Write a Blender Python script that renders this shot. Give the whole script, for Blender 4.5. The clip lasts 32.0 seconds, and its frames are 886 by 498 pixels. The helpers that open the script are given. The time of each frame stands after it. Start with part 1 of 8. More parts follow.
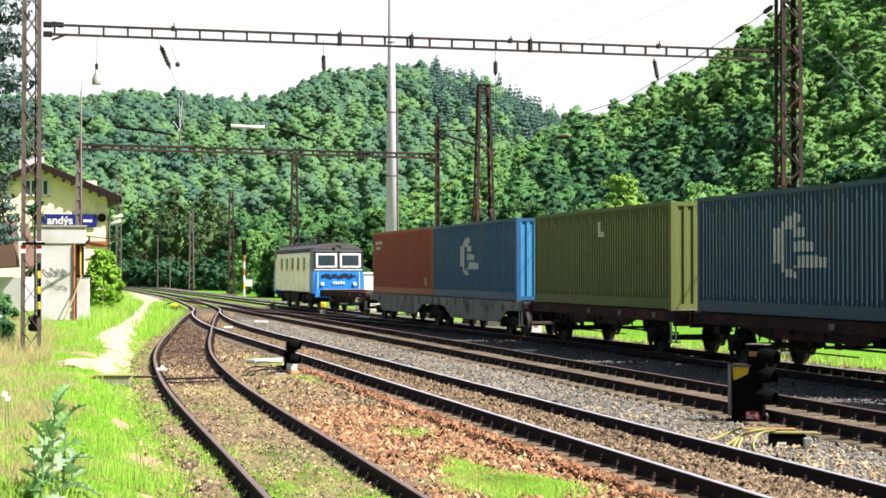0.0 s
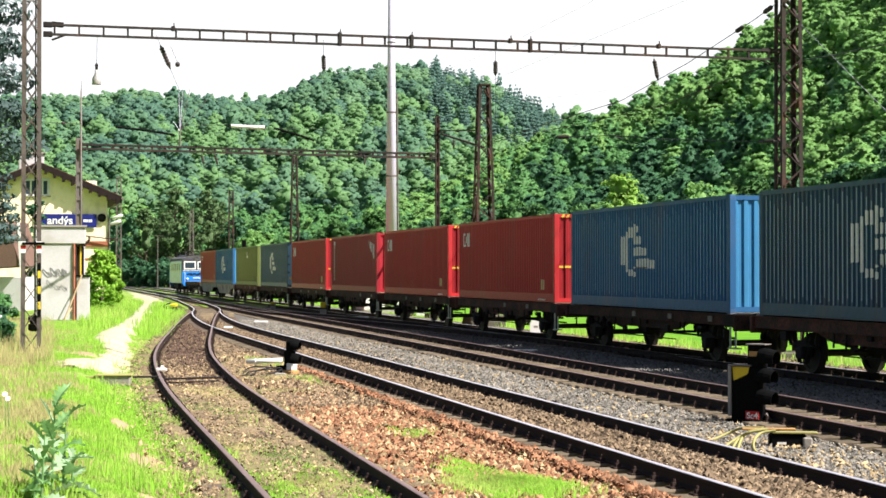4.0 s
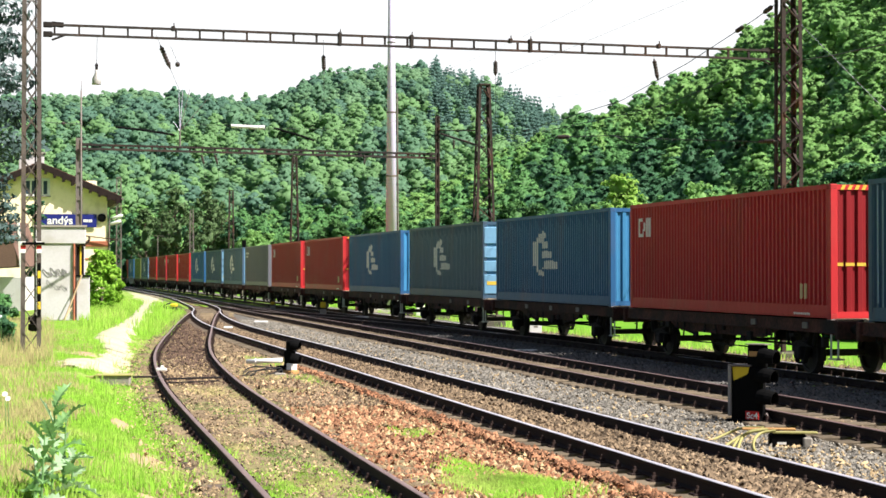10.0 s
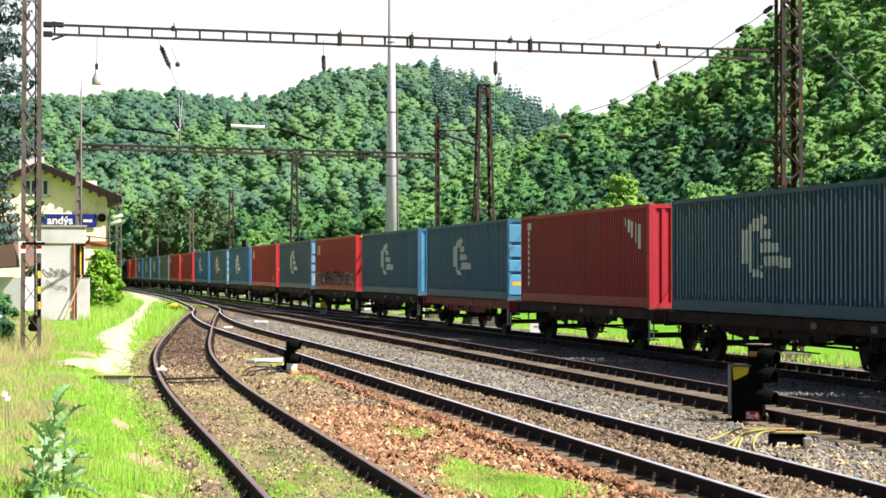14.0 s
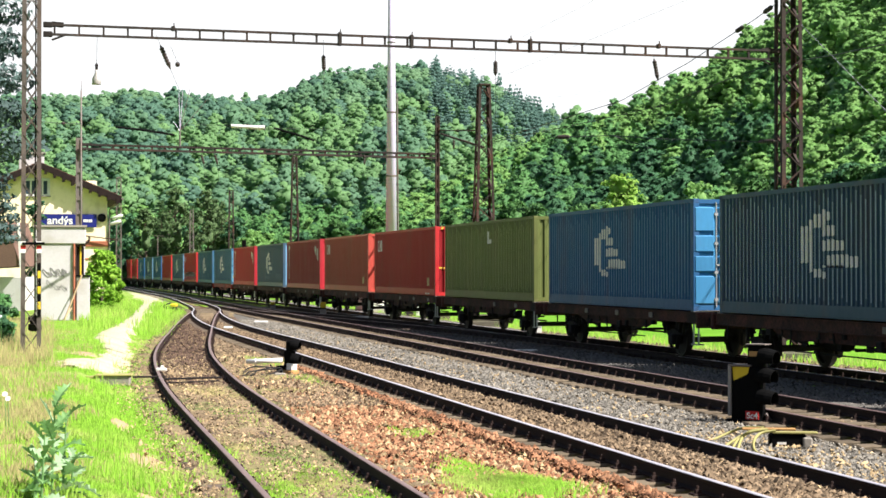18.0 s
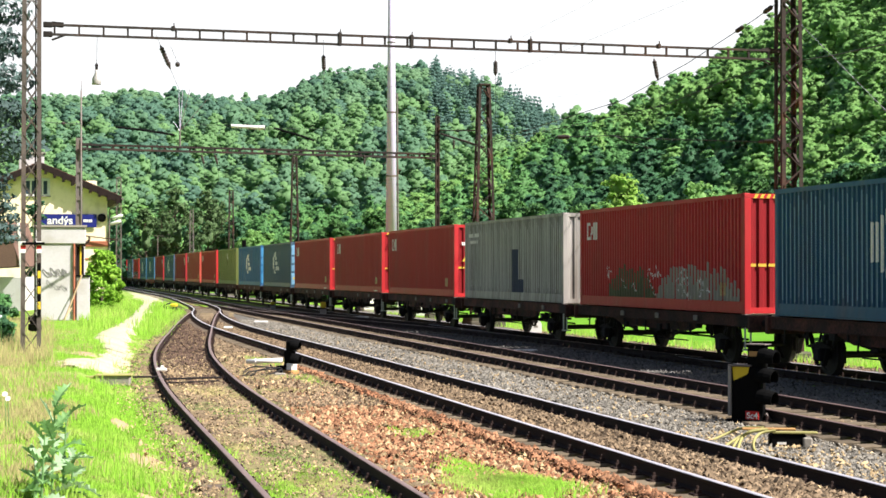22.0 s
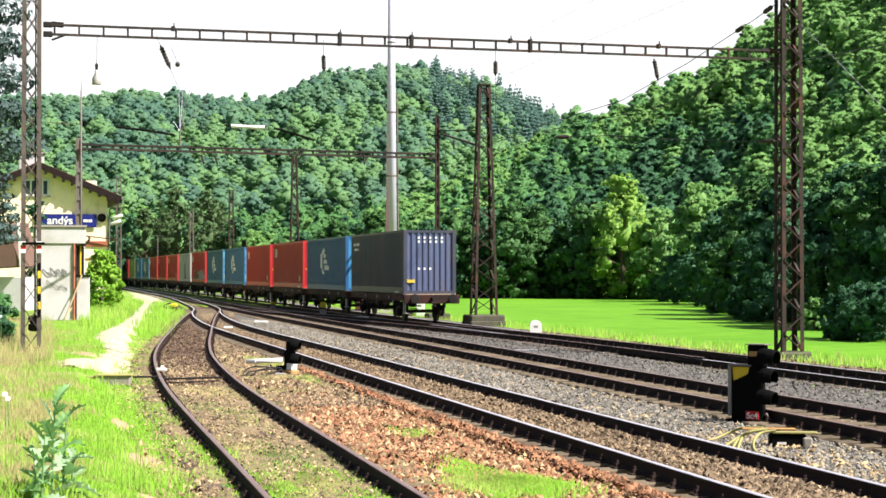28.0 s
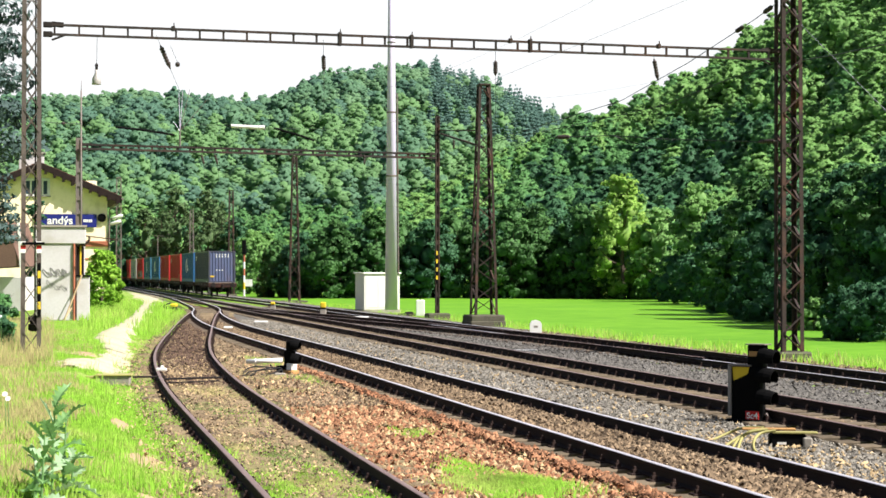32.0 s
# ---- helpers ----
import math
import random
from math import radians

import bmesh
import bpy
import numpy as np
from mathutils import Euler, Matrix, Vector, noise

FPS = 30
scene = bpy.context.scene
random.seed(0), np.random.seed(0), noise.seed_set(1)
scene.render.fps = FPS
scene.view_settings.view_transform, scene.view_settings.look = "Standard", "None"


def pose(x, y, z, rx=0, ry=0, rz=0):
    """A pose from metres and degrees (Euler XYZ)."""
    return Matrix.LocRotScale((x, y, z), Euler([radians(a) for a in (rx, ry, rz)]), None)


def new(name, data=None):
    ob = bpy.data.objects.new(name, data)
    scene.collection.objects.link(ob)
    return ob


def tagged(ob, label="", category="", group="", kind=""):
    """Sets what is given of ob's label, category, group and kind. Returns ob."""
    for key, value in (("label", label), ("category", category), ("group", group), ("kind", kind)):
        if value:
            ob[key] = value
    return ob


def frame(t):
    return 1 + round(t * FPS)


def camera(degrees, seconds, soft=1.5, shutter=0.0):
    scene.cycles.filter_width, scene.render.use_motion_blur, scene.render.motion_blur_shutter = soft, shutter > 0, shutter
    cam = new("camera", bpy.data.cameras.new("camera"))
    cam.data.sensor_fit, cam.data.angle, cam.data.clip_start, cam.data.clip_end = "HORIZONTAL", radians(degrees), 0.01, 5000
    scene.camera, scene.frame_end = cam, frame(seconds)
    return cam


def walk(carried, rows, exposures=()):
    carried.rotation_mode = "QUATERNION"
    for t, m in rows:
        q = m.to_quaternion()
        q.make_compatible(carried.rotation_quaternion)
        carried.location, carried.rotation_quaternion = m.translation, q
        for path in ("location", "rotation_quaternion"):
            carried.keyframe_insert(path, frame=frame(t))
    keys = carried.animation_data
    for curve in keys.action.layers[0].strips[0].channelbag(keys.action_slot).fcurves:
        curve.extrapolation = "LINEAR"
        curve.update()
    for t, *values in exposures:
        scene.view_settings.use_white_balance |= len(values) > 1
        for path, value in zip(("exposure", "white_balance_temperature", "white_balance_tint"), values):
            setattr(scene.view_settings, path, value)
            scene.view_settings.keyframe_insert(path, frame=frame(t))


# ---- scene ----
# The camera stands beside the sidings, looking along them; nothing but the train moves.
cam = camera(29.29, 32.0, soft=1.6)
EYE = pose(0, 0, 2.2, 90.764, 0, 0)
# The camera's own exposure drifts a little on the way.
walk(cam, [(0.0, EYE), (32.0, EYE)], exposures=[(0.0, 1.24), (14.0, 1.24), (18.0, 1.27), (28.0, 1.27), (29.0, 1.20), (30.0, 1.14), (32.0, 1.14)])

# ---- light ----
SUN_TO = Vector((0.80, -0.33, 1.0)).normalized()
world = bpy.data.worlds.new("sky")
scene.world = world
world.use_nodes = True
wn, wl = world.node_tree.nodes, world.node_tree.links
sky = wn.new("ShaderNodeTexSky")
sky.sky_type, sky.sun_disc = "NISHITA", False
sky.sun_elevation = math.asin(SUN_TO.z)
sky.sun_rotation = math.atan2(SUN_TO.x, SUN_TO.y)
sky.air_density, sky.dust_density, sky.ozone_density = 1.0, 3.0, 1.6
wl.new(sky.outputs["Color"], wn["Background"].inputs["Color"])
wn["Background"].inputs["Strength"].default_value = 0.051
sun = new("sun", bpy.data.lights.new("sun", "SUN"))
sun.data.energy, sun.data.angle, sun.data.color = 5.0, radians(0.53), (1.0, 0.95, 0.92)
sun.rotation_euler = SUN_TO.to_track_quat("Z", "Y").to_euler()


# ---- materials ----
def mat(name, color, color2=None, rough=0.7, metal=0.0, scale=3.0, fine=40.0, bump=0.15, amount=0.5, vary=0.0, island=0.0,
        stretch=(1, 1, 1), dirt=None, dirt_amount=0.0, dirt_scale=1.5, trans=0.0, world_space=False, bump_dist=0.02, spec=0.18):
    m = bpy.data.materials.new(name)
    m.use_nodes = True
    n, l = m.node_tree.nodes, m.node_tree.links
    b = n["Principled BSDF"]
    geo = n.new("ShaderNodeNewGeometry")
    tc = n.new("ShaderNodeTexCoord")
    mp = n.new("ShaderNodeMapping")
    mp.inputs["Scale"].default_value = stretch
    l.new(geo.outputs["Position"] if world_space else tc.outputs["Object"], mp.inputs["Vector"])
    n1, n2 = n.new("ShaderNodeTexNoise"), n.new("ShaderNodeTexNoise")
    n1.inputs["Scale"].default_value, n1.inputs["Detail"].default_value = scale, 4
    n2.inputs["Scale"].default_value, n2.inputs["Detail"].default_value = fine, 3
    for t in (n1, n2):
        l.new(mp.outputs[0], t.inputs["Vector"])
    mixf = n.new("ShaderNodeMath")
    mixf.operation = "MULTIPLY_ADD"
    mixf.inputs[1].default_value, mixf.inputs[2].default_value = 0.5, 0.0
    addn = n.new("ShaderNodeMath")
    addn.operation = "ADD"
    l.new(n1.outputs["Fac"], addn.inputs[0])
    l.new(n2.outputs["Fac"], addn.inputs[1])
    l.new(addn.outputs[0], mixf.inputs[0])
    ramp = n.new("ShaderNodeMapRange")
    ramp.inputs["From Min"].default_value, ramp.inputs["From Max"].default_value = 0.5 - 0.5 * (1 - amount) - 0.05, 0.5 + 0.5 * (1 - amount) + 0.05
    l.new(mixf.outputs[0], ramp.inputs["Value"])
    mix = n.new("ShaderNodeMix")
    mix.data_type = "RGBA"
    l.new(ramp.outputs[0], mix.inputs["Factor"])
    c2 = color2 or tuple(c * 0.7 for c in color)
    mix.inputs["A"].default_value, mix.inputs["B"].default_value = (*c2, 1), (*color, 1)
    out = mix.outputs["Result"]
    if dirt:
        n3 = n.new("ShaderNodeTexNoise")
        n3.inputs["Scale"].default_value, n3.inputs["Detail"].default_value = dirt_scale, 6
        l.new(mp.outputs[0], n3.inputs["Vector"])
        r3 = n.new("ShaderNodeMapRange")
        r3.inputs["From Min"].default_value, r3.inputs["From Max"].default_value = 0.5, 0.72
        r3.inputs["To Max"].default_value = dirt_amount
        l.new(n3.outputs["Fac"], r3.inputs["Value"])
        mx = n.new("ShaderNodeMix")
        mx.data_type = "RGBA"
        l.new(r3.outputs[0], mx.inputs["Factor"])
        l.new(out, mx.inputs["A"])
        mx.inputs["B"].default_value = (*dirt, 1)
        out = mx.outputs["Result"]
    if vary or island:
        oi = n.new("ShaderNodeObjectInfo")
        src = geo.outputs["Random Per Island"] if island else oi.outputs["Random"]
        hs = n.new("ShaderNodeHueSaturation")
        mr = n.new("ShaderNodeMapRange")
        v = island or vary
        mr.inputs["To Min"].default_value, mr.inputs["To Max"].default_value = 1 - v, 1 + v
        l.new(src, mr.inputs["Value"])
        l.new(mr.outputs[0], hs.inputs["Value"])
        l.new(out, hs.inputs["Color"])
        out = hs.outputs["Color"]
    l.new(out, b.inputs["Base Color"])
    rr = n.new("ShaderNodeMapRange")
    rr.inputs["To Min"].default_value, rr.inputs["To Max"].default_value = min(1, rough + 0.1), max(0.05, rough - 0.1)
    l.new(n2.outputs["Fac"], rr.inputs["Value"])
    l.new(rr.outputs[0], b.inputs["Roughness"])
    b.inputs["Metallic"].default_value = metal
    b.inputs["Specular IOR Level"].default_value = spec
    if bump:
        bp = n.new("ShaderNodeBump")
        bp.inputs["Strength"].default_value, bp.inputs["Distance"].default_value = bump, bump_dist
        l.new(addn.outputs[0], bp.inputs["Height"])
        l.new(bp.outputs[0], b.inputs["Normal"])
    if trans:
        tr = n.new("ShaderNodeBsdfTranslucent")
        l.new(out, tr.inputs["Color"])
        ms = n.new("ShaderNodeMixShader")
        ms.inputs["Fac"].default_value = trans
        l.new(b.outputs[0], ms.inputs[1])
        l.new(tr.outputs[0], ms.inputs[2])
        l.new(ms.outputs[0], n["Material Output"].inputs["Surface"])
    return m


GRASS = mat("grass_sod", (0.18, 0.33, 0.022), (0.10, 0.20, 0.015), 0.9, scale=0.35, fine=9, bump=0.6, dirt=(0.40, 0.33, 0.18), dirt_amount=0.8, dirt_scale=0.5, world_space=True, bump_dist=0.05)
MEADOW = mat("meadow_sod", (0.128, 0.285, 0.014), (0.062, 0.185, 0.007), 0.9, amount=0.7, scale=0.09, fine=0.8, bump=0.8, world_space=True, bump_dist=0.05)
HILLSOIL = mat("forest_undergrowth", (0.10, 0.19, 0.07), (0.06, 0.12, 0.05), 0.95, scale=0.2, fine=2, world_space=True)
BLADE = mat("grass_blade", (0.225, 0.425, 0.04), (0.145, 0.295, 0.025), 0.8, scale=0.6, fine=5, bump=0, island=0.45, trans=0.35, dirt=(0.36, 0.36, 0.12), dirt_amount=0.7, dirt_scale=0.5)
DULLBLADE = mat("dull_green_weed", (0.21, 0.25, 0.09), (0.11, 0.14, 0.05), 0.85, scale=0.6, fine=5, bump=0, island=0.4, trans=0.3)
DRYBLADE = mat("dry_grass_blade", (0.36, 0.31, 0.14), (0.22, 0.21, 0.075), 0.8, scale=0.6, fine=5, bump=0, island=0.4, trans=0.3)
GRAVEL_GREY = mat("grey_ballast", (0.17, 0.157, 0.135), (0.062, 0.056, 0.048), 0.9, scale=1.5, fine=22, bump=1.0, world_space=True, bump_dist=0.04)
GRAVEL_RED = mat("rusty_ballast", (0.14, 0.085, 0.05), (0.05, 0.03, 0.018), 0.9, scale=1.2, fine=22, bump=1.0, world_space=True, bump_dist=0.04)
STONE_GREY = mat("grey_stone", (0.255, 0.235, 0.195), (0.10, 0.09, 0.073), 0.85, scale=0.4, fine=50, island=0.6)
# Grey stone darkened to deepen the passing train's shade beside its track.
STONE_SHADE = mat("shade_dulled_grey_stone", (0.145, 0.137, 0.125), (0.062, 0.058, 0.052), 0.85, scale=0.4, fine=50, island=0.6)
STONE_RED = mat("rusty_stone", (0.33, 0.18, 0.098), (0.12, 0.042, 0.019), 0.85, scale=0.55, fine=50, island=0.72, amount=0.75)
STONE_OLD = mat("weathered_stone", (0.22, 0.16, 0.10), (0.085, 0.058, 0.035), 0.9, scale=0.6, fine=50, island=0.75)
STONE_PALE = mat("pale_sandy_stone", (0.40, 0.30, 0.165), (0.25, 0.175, 0.09), 0.9, scale=0.6, fine=50, island=0.5)
CINDER = mat("dark_brown_cinder", (0.10, 0.065, 0.045), (0.045, 0.028, 0.02), 0.95, scale=0.6, fine=50, island=0.6)
SIDING_BED = mat("cinder_bed", (0.30, 0.225, 0.13), (0.09, 0.062, 0.036), 0.95, scale=0.9, fine=24, bump=1.0, amount=0.75, world_space=True, dirt=(0.19, 0.19, 0.07), dirt_amount=0.7, dirt_scale=0.6, bump_dist=0.04)
PATH = mat("trodden_path", (0.47, 0.42, 0.31), (0.30, 0.275, 0.16), 0.95, amount=0.7, scale=0.9, fine=12, bump=0.4, world_space=True)
RAIL_RUST = mat("rusty_rail_side", (0.030, 0.016, 0.013), (0.014, 0.008, 0.007), 0.8, scale=4, fine=60)
RAIL_HEAD = mat("rolled_rail_head", (0.32, 0.22, 0.20), (0.18, 0.11, 0.095), 0.42, metal=0.5, scale=2, fine=40, stretch=(8, 0.5, 8), bump=0.05)
# Pale, mostly diffuse colour stands in for sky glare on polished heads.
RAIL_SHINE = mat("polished_rail_head_glare", (0.62, 0.60, 0.64), (0.42, 0.39, 0.42), 0.36, metal=0.35, scale=2, fine=40, stretch=(8, 0.5, 8), bump=0.03, spec=0.5)
SLEEPER = mat("concrete_sleeper", (0.15, 0.118, 0.08), (0.07, 0.053, 0.034), 0.9, scale=4, fine=30, vary=0.25)
SLEEPER_OLD = mat("old_timber_sleeper", (0.13, 0.10, 0.075), (0.06, 0.045, 0.035), 0.95, scale=3, fine=30, vary=0.3)
CLIP = mat("rusty_fastening", (0.05, 0.03, 0.024), (0.022, 0.015, 0.013), 0.85)
MAST_RUST = mat("rust_brown_steel", (0.05, 0.033, 0.028), (0.02, 0.016, 0.014), 0.75, scale=1.5, fine=18, vary=0.2, dirt=(0.12, 0.05, 0.03), dirt_amount=0.7, dirt_scale=1.2)
MAST_PALE = mat("pale_zinc_steel", (0.15, 0.125, 0.11), (0.055, 0.043, 0.038), 0.65, metal=0.1, scale=1.5, fine=18, dirt=(0.15, 0.09, 0.065), dirt_amount=0.6, dirt_scale=1.0)
MAST_GREY = mat("weathered_galvanised_steel", (0.22, 0.195, 0.175), (0.11, 0.09, 0.08), 0.65, metal=0.2, scale=1.5, fine=18, dirt=(0.15, 0.08, 0.055), dirt_amount=0.7, dirt_scale=1.0)
CONCRETE = mat("old_concrete", (0.36, 0.33, 0.28), (0.20, 0.18, 0.15), 0.9, scale=1.2, fine=16, bump=0.4, dirt=(0.13, 0.12, 0.09), dirt_amount=0.6)
POLE_CONC = mat("spun_concrete", (0.64, 0.57, 0.74), (0.55, 0.49, 0.64), 0.6, scale=0.6, fine=12, bump=0.1)
BLACK = mat("matt_black_paint", (0.004, 0.004, 0.004), (0.0025, 0.0025, 0.0025), 0.8, scale=3, fine=30, spec=0.06)
DARKIRON = mat("grimy_dark_iron", (0.022, 0.017, 0.015), (0.010, 0.008, 0.008), 0.8, scale=3, fine=25, vary=0.2)
WHITE = mat("white_paint", (0.80, 0.79, 0.76), (0.66, 0.65, 0.61), 0.6, scale=2, fine=25, dirt=(0.45, 0.40, 0.32), dirt_amount=0.4)
YELLOW = mat("yellow_paint", (0.72, 0.52, 0.03), (0.55, 0.38, 0.03), 0.55, scale=3, fine=30, dirt=(0.22, 0.17, 0.08), dirt_amount=0.6)
REDPAINT = mat("red_paint", (0.50, 0.03, 0.025), (0.36, 0.02, 0.02), 0.55, scale=3, fine=30)
WIRE = mat("copper_green_wire", (0.05, 0.06, 0.055), (0.03, 0.035, 0.03), 0.6)
# Haze is tinted into the far greens, faintly into bright and mid green.
LEAF = {
    "spring": mat("bright_green_leaves", (0.232, 0.42, 0.122), (0.165, 0.335, 0.10), 0.6, scale=0.10, fine=1.3, bump=0.35, bump_dist=0.6, world_space=True, amount=0.75, island=0.15, trans=0.45),
    "mid": mat("green_leaves", (0.14, 0.315, 0.10), (0.088, 0.22, 0.076), 0.6, scale=0.10, fine=1.3, bump=0.35, bump_dist=0.6, world_space=True, amount=0.75, island=0.15, trans=0.4),
    "dark": mat("dark_green_leaves", (0.068, 0.175, 0.075), (0.04, 0.112, 0.055), 0.6, scale=0.10, fine=1.3, bump=0.35, bump_dist=0.6, world_space=True, amount=0.75, island=0.15, trans=0.35),
    "row": mat("deep_green_leaves", (0.098, 0.225, 0.062), (0.05, 0.13, 0.04), 0.55, scale=0.10, fine=1.3, bump=0.8, bump_dist=0.6, world_space=True, amount=0.75, island=0.2, trans=0.35),
    "tall": mat("olive_green_leaves", (0.135, 0.22, 0.085), (0.08, 0.135, 0.055), 0.6, scale=0.10, fine=1.3, bump=0.8, bump_dist=0.6, world_space=True, amount=0.75, island=0.15, trans=0.4),
    "far_pale": mat("hazed_pale_leaves", (0.2, 0.345, 0.175), (0.145, 0.27, 0.145), 0.6, scale=0.06, fine=0.8, bump=0.4, bump_dist=0.9, world_space=True, amount=0.75, island=0.06, trans=0.5),
    "far_mid": mat("hazed_blue_green_leaves", (0.15, 0.285, 0.155), (0.11, 0.22, 0.13), 0.6, scale=0.06, fine=0.8, bump=0.4, bump_dist=0.9, world_space=True, amount=0.75, island=0.06, trans=0.5),
    "far_dark": mat("hazed_dark_leaves", (0.105, 0.215, 0.14), (0.078, 0.165, 0.115), 0.6, scale=0.06, fine=0.8, bump=0.4, bump_dist=0.9, world_space=True, amount=0.75, island=0.06, trans=0.45),
    "bush": mat("fresh_green_bush_leaves", (0.34, 0.58, 0.07), (0.20, 0.40, 0.04), 0.6, scale=0.8, fine=4, bump=0, world_space=True, amount=0.75, island=0.35, trans=0.45),
    "lime": mat("lime_green_leaves", (0.36, 0.55, 0.12), (0.20, 0.38, 0.07), 0.6, scale=0.35, fine=2, bump=0, world_space=True, amount=0.75, island=0.3, trans=0.5),
    "far_lime": mat("hazed_yellow_green_leaves", (0.2, 0.36, 0.145), (0.15, 0.29, 0.12), 0.6, scale=0.06, fine=0.8, bump=0.4, bump_dist=0.9, world_space=True, amount=0.75, island=0.06, trans=0.5),
    "far_spruce": mat("hazed_conifer_needles", (0.115, 0.215, 0.17), (0.08, 0.155, 0.13), 0.7, scale=0.06, fine=0.8, bump=0.8, bump_dist=0.9, world_space=True, amount=0.75, island=0.15, trans=0.4),
    "spruce": mat("blue_green_needles", (0.075, 0.12, 0.11), (0.035, 0.06, 0.055), 0.65, scale=0.5, fine=5, bump=0, island=0.35, trans=0.1),
}
BARK = mat("grey_brown_bark", (0.13, 0.10, 0.075), (0.06, 0.045, 0.035), 0.9, scale=2, fine=14, bump=0.7, stretch=(1, 1, 0.25))


# ---- mesh building ----
class Mesh:
    """A small store of vertices and faces from which one mesh is made."""

    def __init__(self):
        self.v, self.f, self.m = [], [], []

    def add(self, verts, faces, slot=0):
        k = len(self.v)
        self.v += [tuple(p) for p in verts]
        self.f += [tuple(i + k for i in q) for q in faces]
        self.m += [slot] * len(faces)
        return self

    def box(self, x0, x1, y0, y1, z0, z1, slot=0, m=None):
        p = [Vector((x, y, z)) for x in (x0, x1) for y in (y0, y1) for z in (z0, z1)]
        if m is not None:
            p = [m @ q for q in p]
        return self.add(p, [(0, 1, 3, 2), (4, 6, 7, 5), (0, 4, 5, 1), (2, 3, 7, 6), (0, 2, 6, 4), (1, 5, 7, 3)], slot)

    def bevel_box(self, x0, x1, y0, y1, z0, z1, b=0.02, slot=0, m=None):
        """A box with chamfered edges."""
        v = []
        for x, sx in ((x0, 1), (x1, -1)):
            for y, sy in ((y0, 1), (y1, -1)):
                for z, sz in ((z0, 1), (z1, -1)):
                    v += [(x, y + sy * b, z + sz * b), (x + sx * b, y, z + sz * b), (x + sx * b, y + sy * b, z)]
        c = lambda i, j, k, a: (i * 4 + j * 2 + k) * 3 + a
        f = []
        for i in (0, 1):
            f += [(c(i, 0, 0, 0), c(i, 0, 1, 0), c(i, 1, 1, 0), c(i, 1, 0, 0)), (c(0, i, 0, 1), c(1, i, 0, 1), c(1, i, 1, 1), c(0, i, 1, 1)),
                  (c(0, 0, i, 2), c(0, 1, i, 2), c(1, 1, i, 2), c(1, 0, i, 2))]
            for j in (0, 1):
                f += [(c(i, j, 0, 0), c(i, j, 1, 0), c(i, j, 1, 1), c(i, j, 0, 1)), (c(i, 0, j, 0), c(i, 1, j, 0), c(i, 1, j, 2), c(i, 0, j, 2)),
                      (c(0, i, j, 1), c(1, i, j, 1), c(1, i, j, 2), c(0, i, j, 2))]
                for k in (0, 1):
                    f.append((c(i, j, k, 0), c(i, j, k, 1), c(i, j, k, 2)))
        v = [Vector(q) if m is None else m @ Vector(q) for q in v]
        return self.add(v, f, slot)

    def tube(self, a, b, r0, r1=None, n=8, slot=0, caps=True):
        a, b = Vector(a), Vector(b)
        r1 = r0 if r1 is None else r1
        d = (b - a).normalized()
        u = d.orthogonal().normalized()
        w = d.cross(u)
        ring = [u * math.cos(2 * math.pi * i / n) + w * math.sin(2 * math.pi * i / n) for i in range(n)]
        v = [a + q * r0 for q in ring] + [b + q * r1 for q in ring]
        f = [(i, (i + 1) % n, n + (i + 1) % n, n + i) for i in range(n)]
        if caps:
            f += [tuple(range(n))[::-1], tuple(range(n, 2 * n))]
        return self.add(v, f, slot)

    def bar(self, a, b, w, h=None, slot=0, up=(0, 0, 1)):
        """A straight bar of rectangular section from a to b."""
        a, b = Vector(a), Vector(b)
        h = w if h is None else h
        d = (b - a).normalized()
        s = d.cross(Vector(up))
        s = s.normalized() if s.length > 1e-4 else d.orthogonal().normalized()
        t = s.cross(d)
        v = [p + s * i * w / 2 + t * j * h / 2 for p in (a, b) for i, j in ((-1, -1), (1, -1), (1, 1), (-1, 1))]
        return self.add(v, [(0, 1, 2, 3), (7, 6, 5, 4), (0, 4, 5, 1), (1, 5, 6, 2), (2, 6, 7, 3), (3, 7, 4, 0)], slot)

    def line(self, pts, r, n=5, slot=0):
        for a, b in zip(pts, pts[1:]):
            self.tube(a, b, r, r, n, slot, caps=False)
        return self

    def lathe(self, prof, n=16, slot=0, m=None):
        """prof: rows of radius and height, turned about z."""
        v = [Vector((r * math.cos(2 * math.pi * i / n), r * math.sin(2 * math.pi * i / n), z)) for r, z in prof for i in range(n)]
        f = [(k * n + i, k * n + (i + 1) % n, (k + 1) * n + (i + 1) % n, (k + 1) * n + i) for k in range(len(prof) - 1) for i in range(n)]
        f += [tuple(range(n))[::-1], tuple(range((len(prof) - 1) * n, len(prof) * n))]
        return self.add([q if m is None else m @ q for q in v], f, slot)

    def prism(self, poly, y0, y1, slot=0, m=None):
        """A polygon in x and z, pulled from y0 to y1."""
        k = len(poly)
        v = [Vector((x, y, z)) for y in (y0, y1) for x, z in poly]
        f = [tuple(range(k)), tuple(range(k, 2 * k))[::-1]] + [(i, k + i, k + (i + 1) % k, (i + 1) % k) for i in range(k)]
        return self.add([q if m is None else m @ q for q in v], f, slot)

    def data(self, name, mats, smooth=False):
        me = bpy.data.meshes.new(name)
        me.from_pydata(self.v, [], self.f)
        for q in mats if isinstance(mats, (list, tuple)) else [mats]:
            me.materials.append(q)
        me.polygons.foreach_set("material_index", self.m)
        if smooth:
            me.polygons.foreach_set("use_smooth", [True] * len(self.f))
        bm = bmesh.new()
        bm.from_mesh(me)
        if len(self.f) < 60000:
            bmesh.ops.recalc_face_normals(bm, faces=bm.faces)
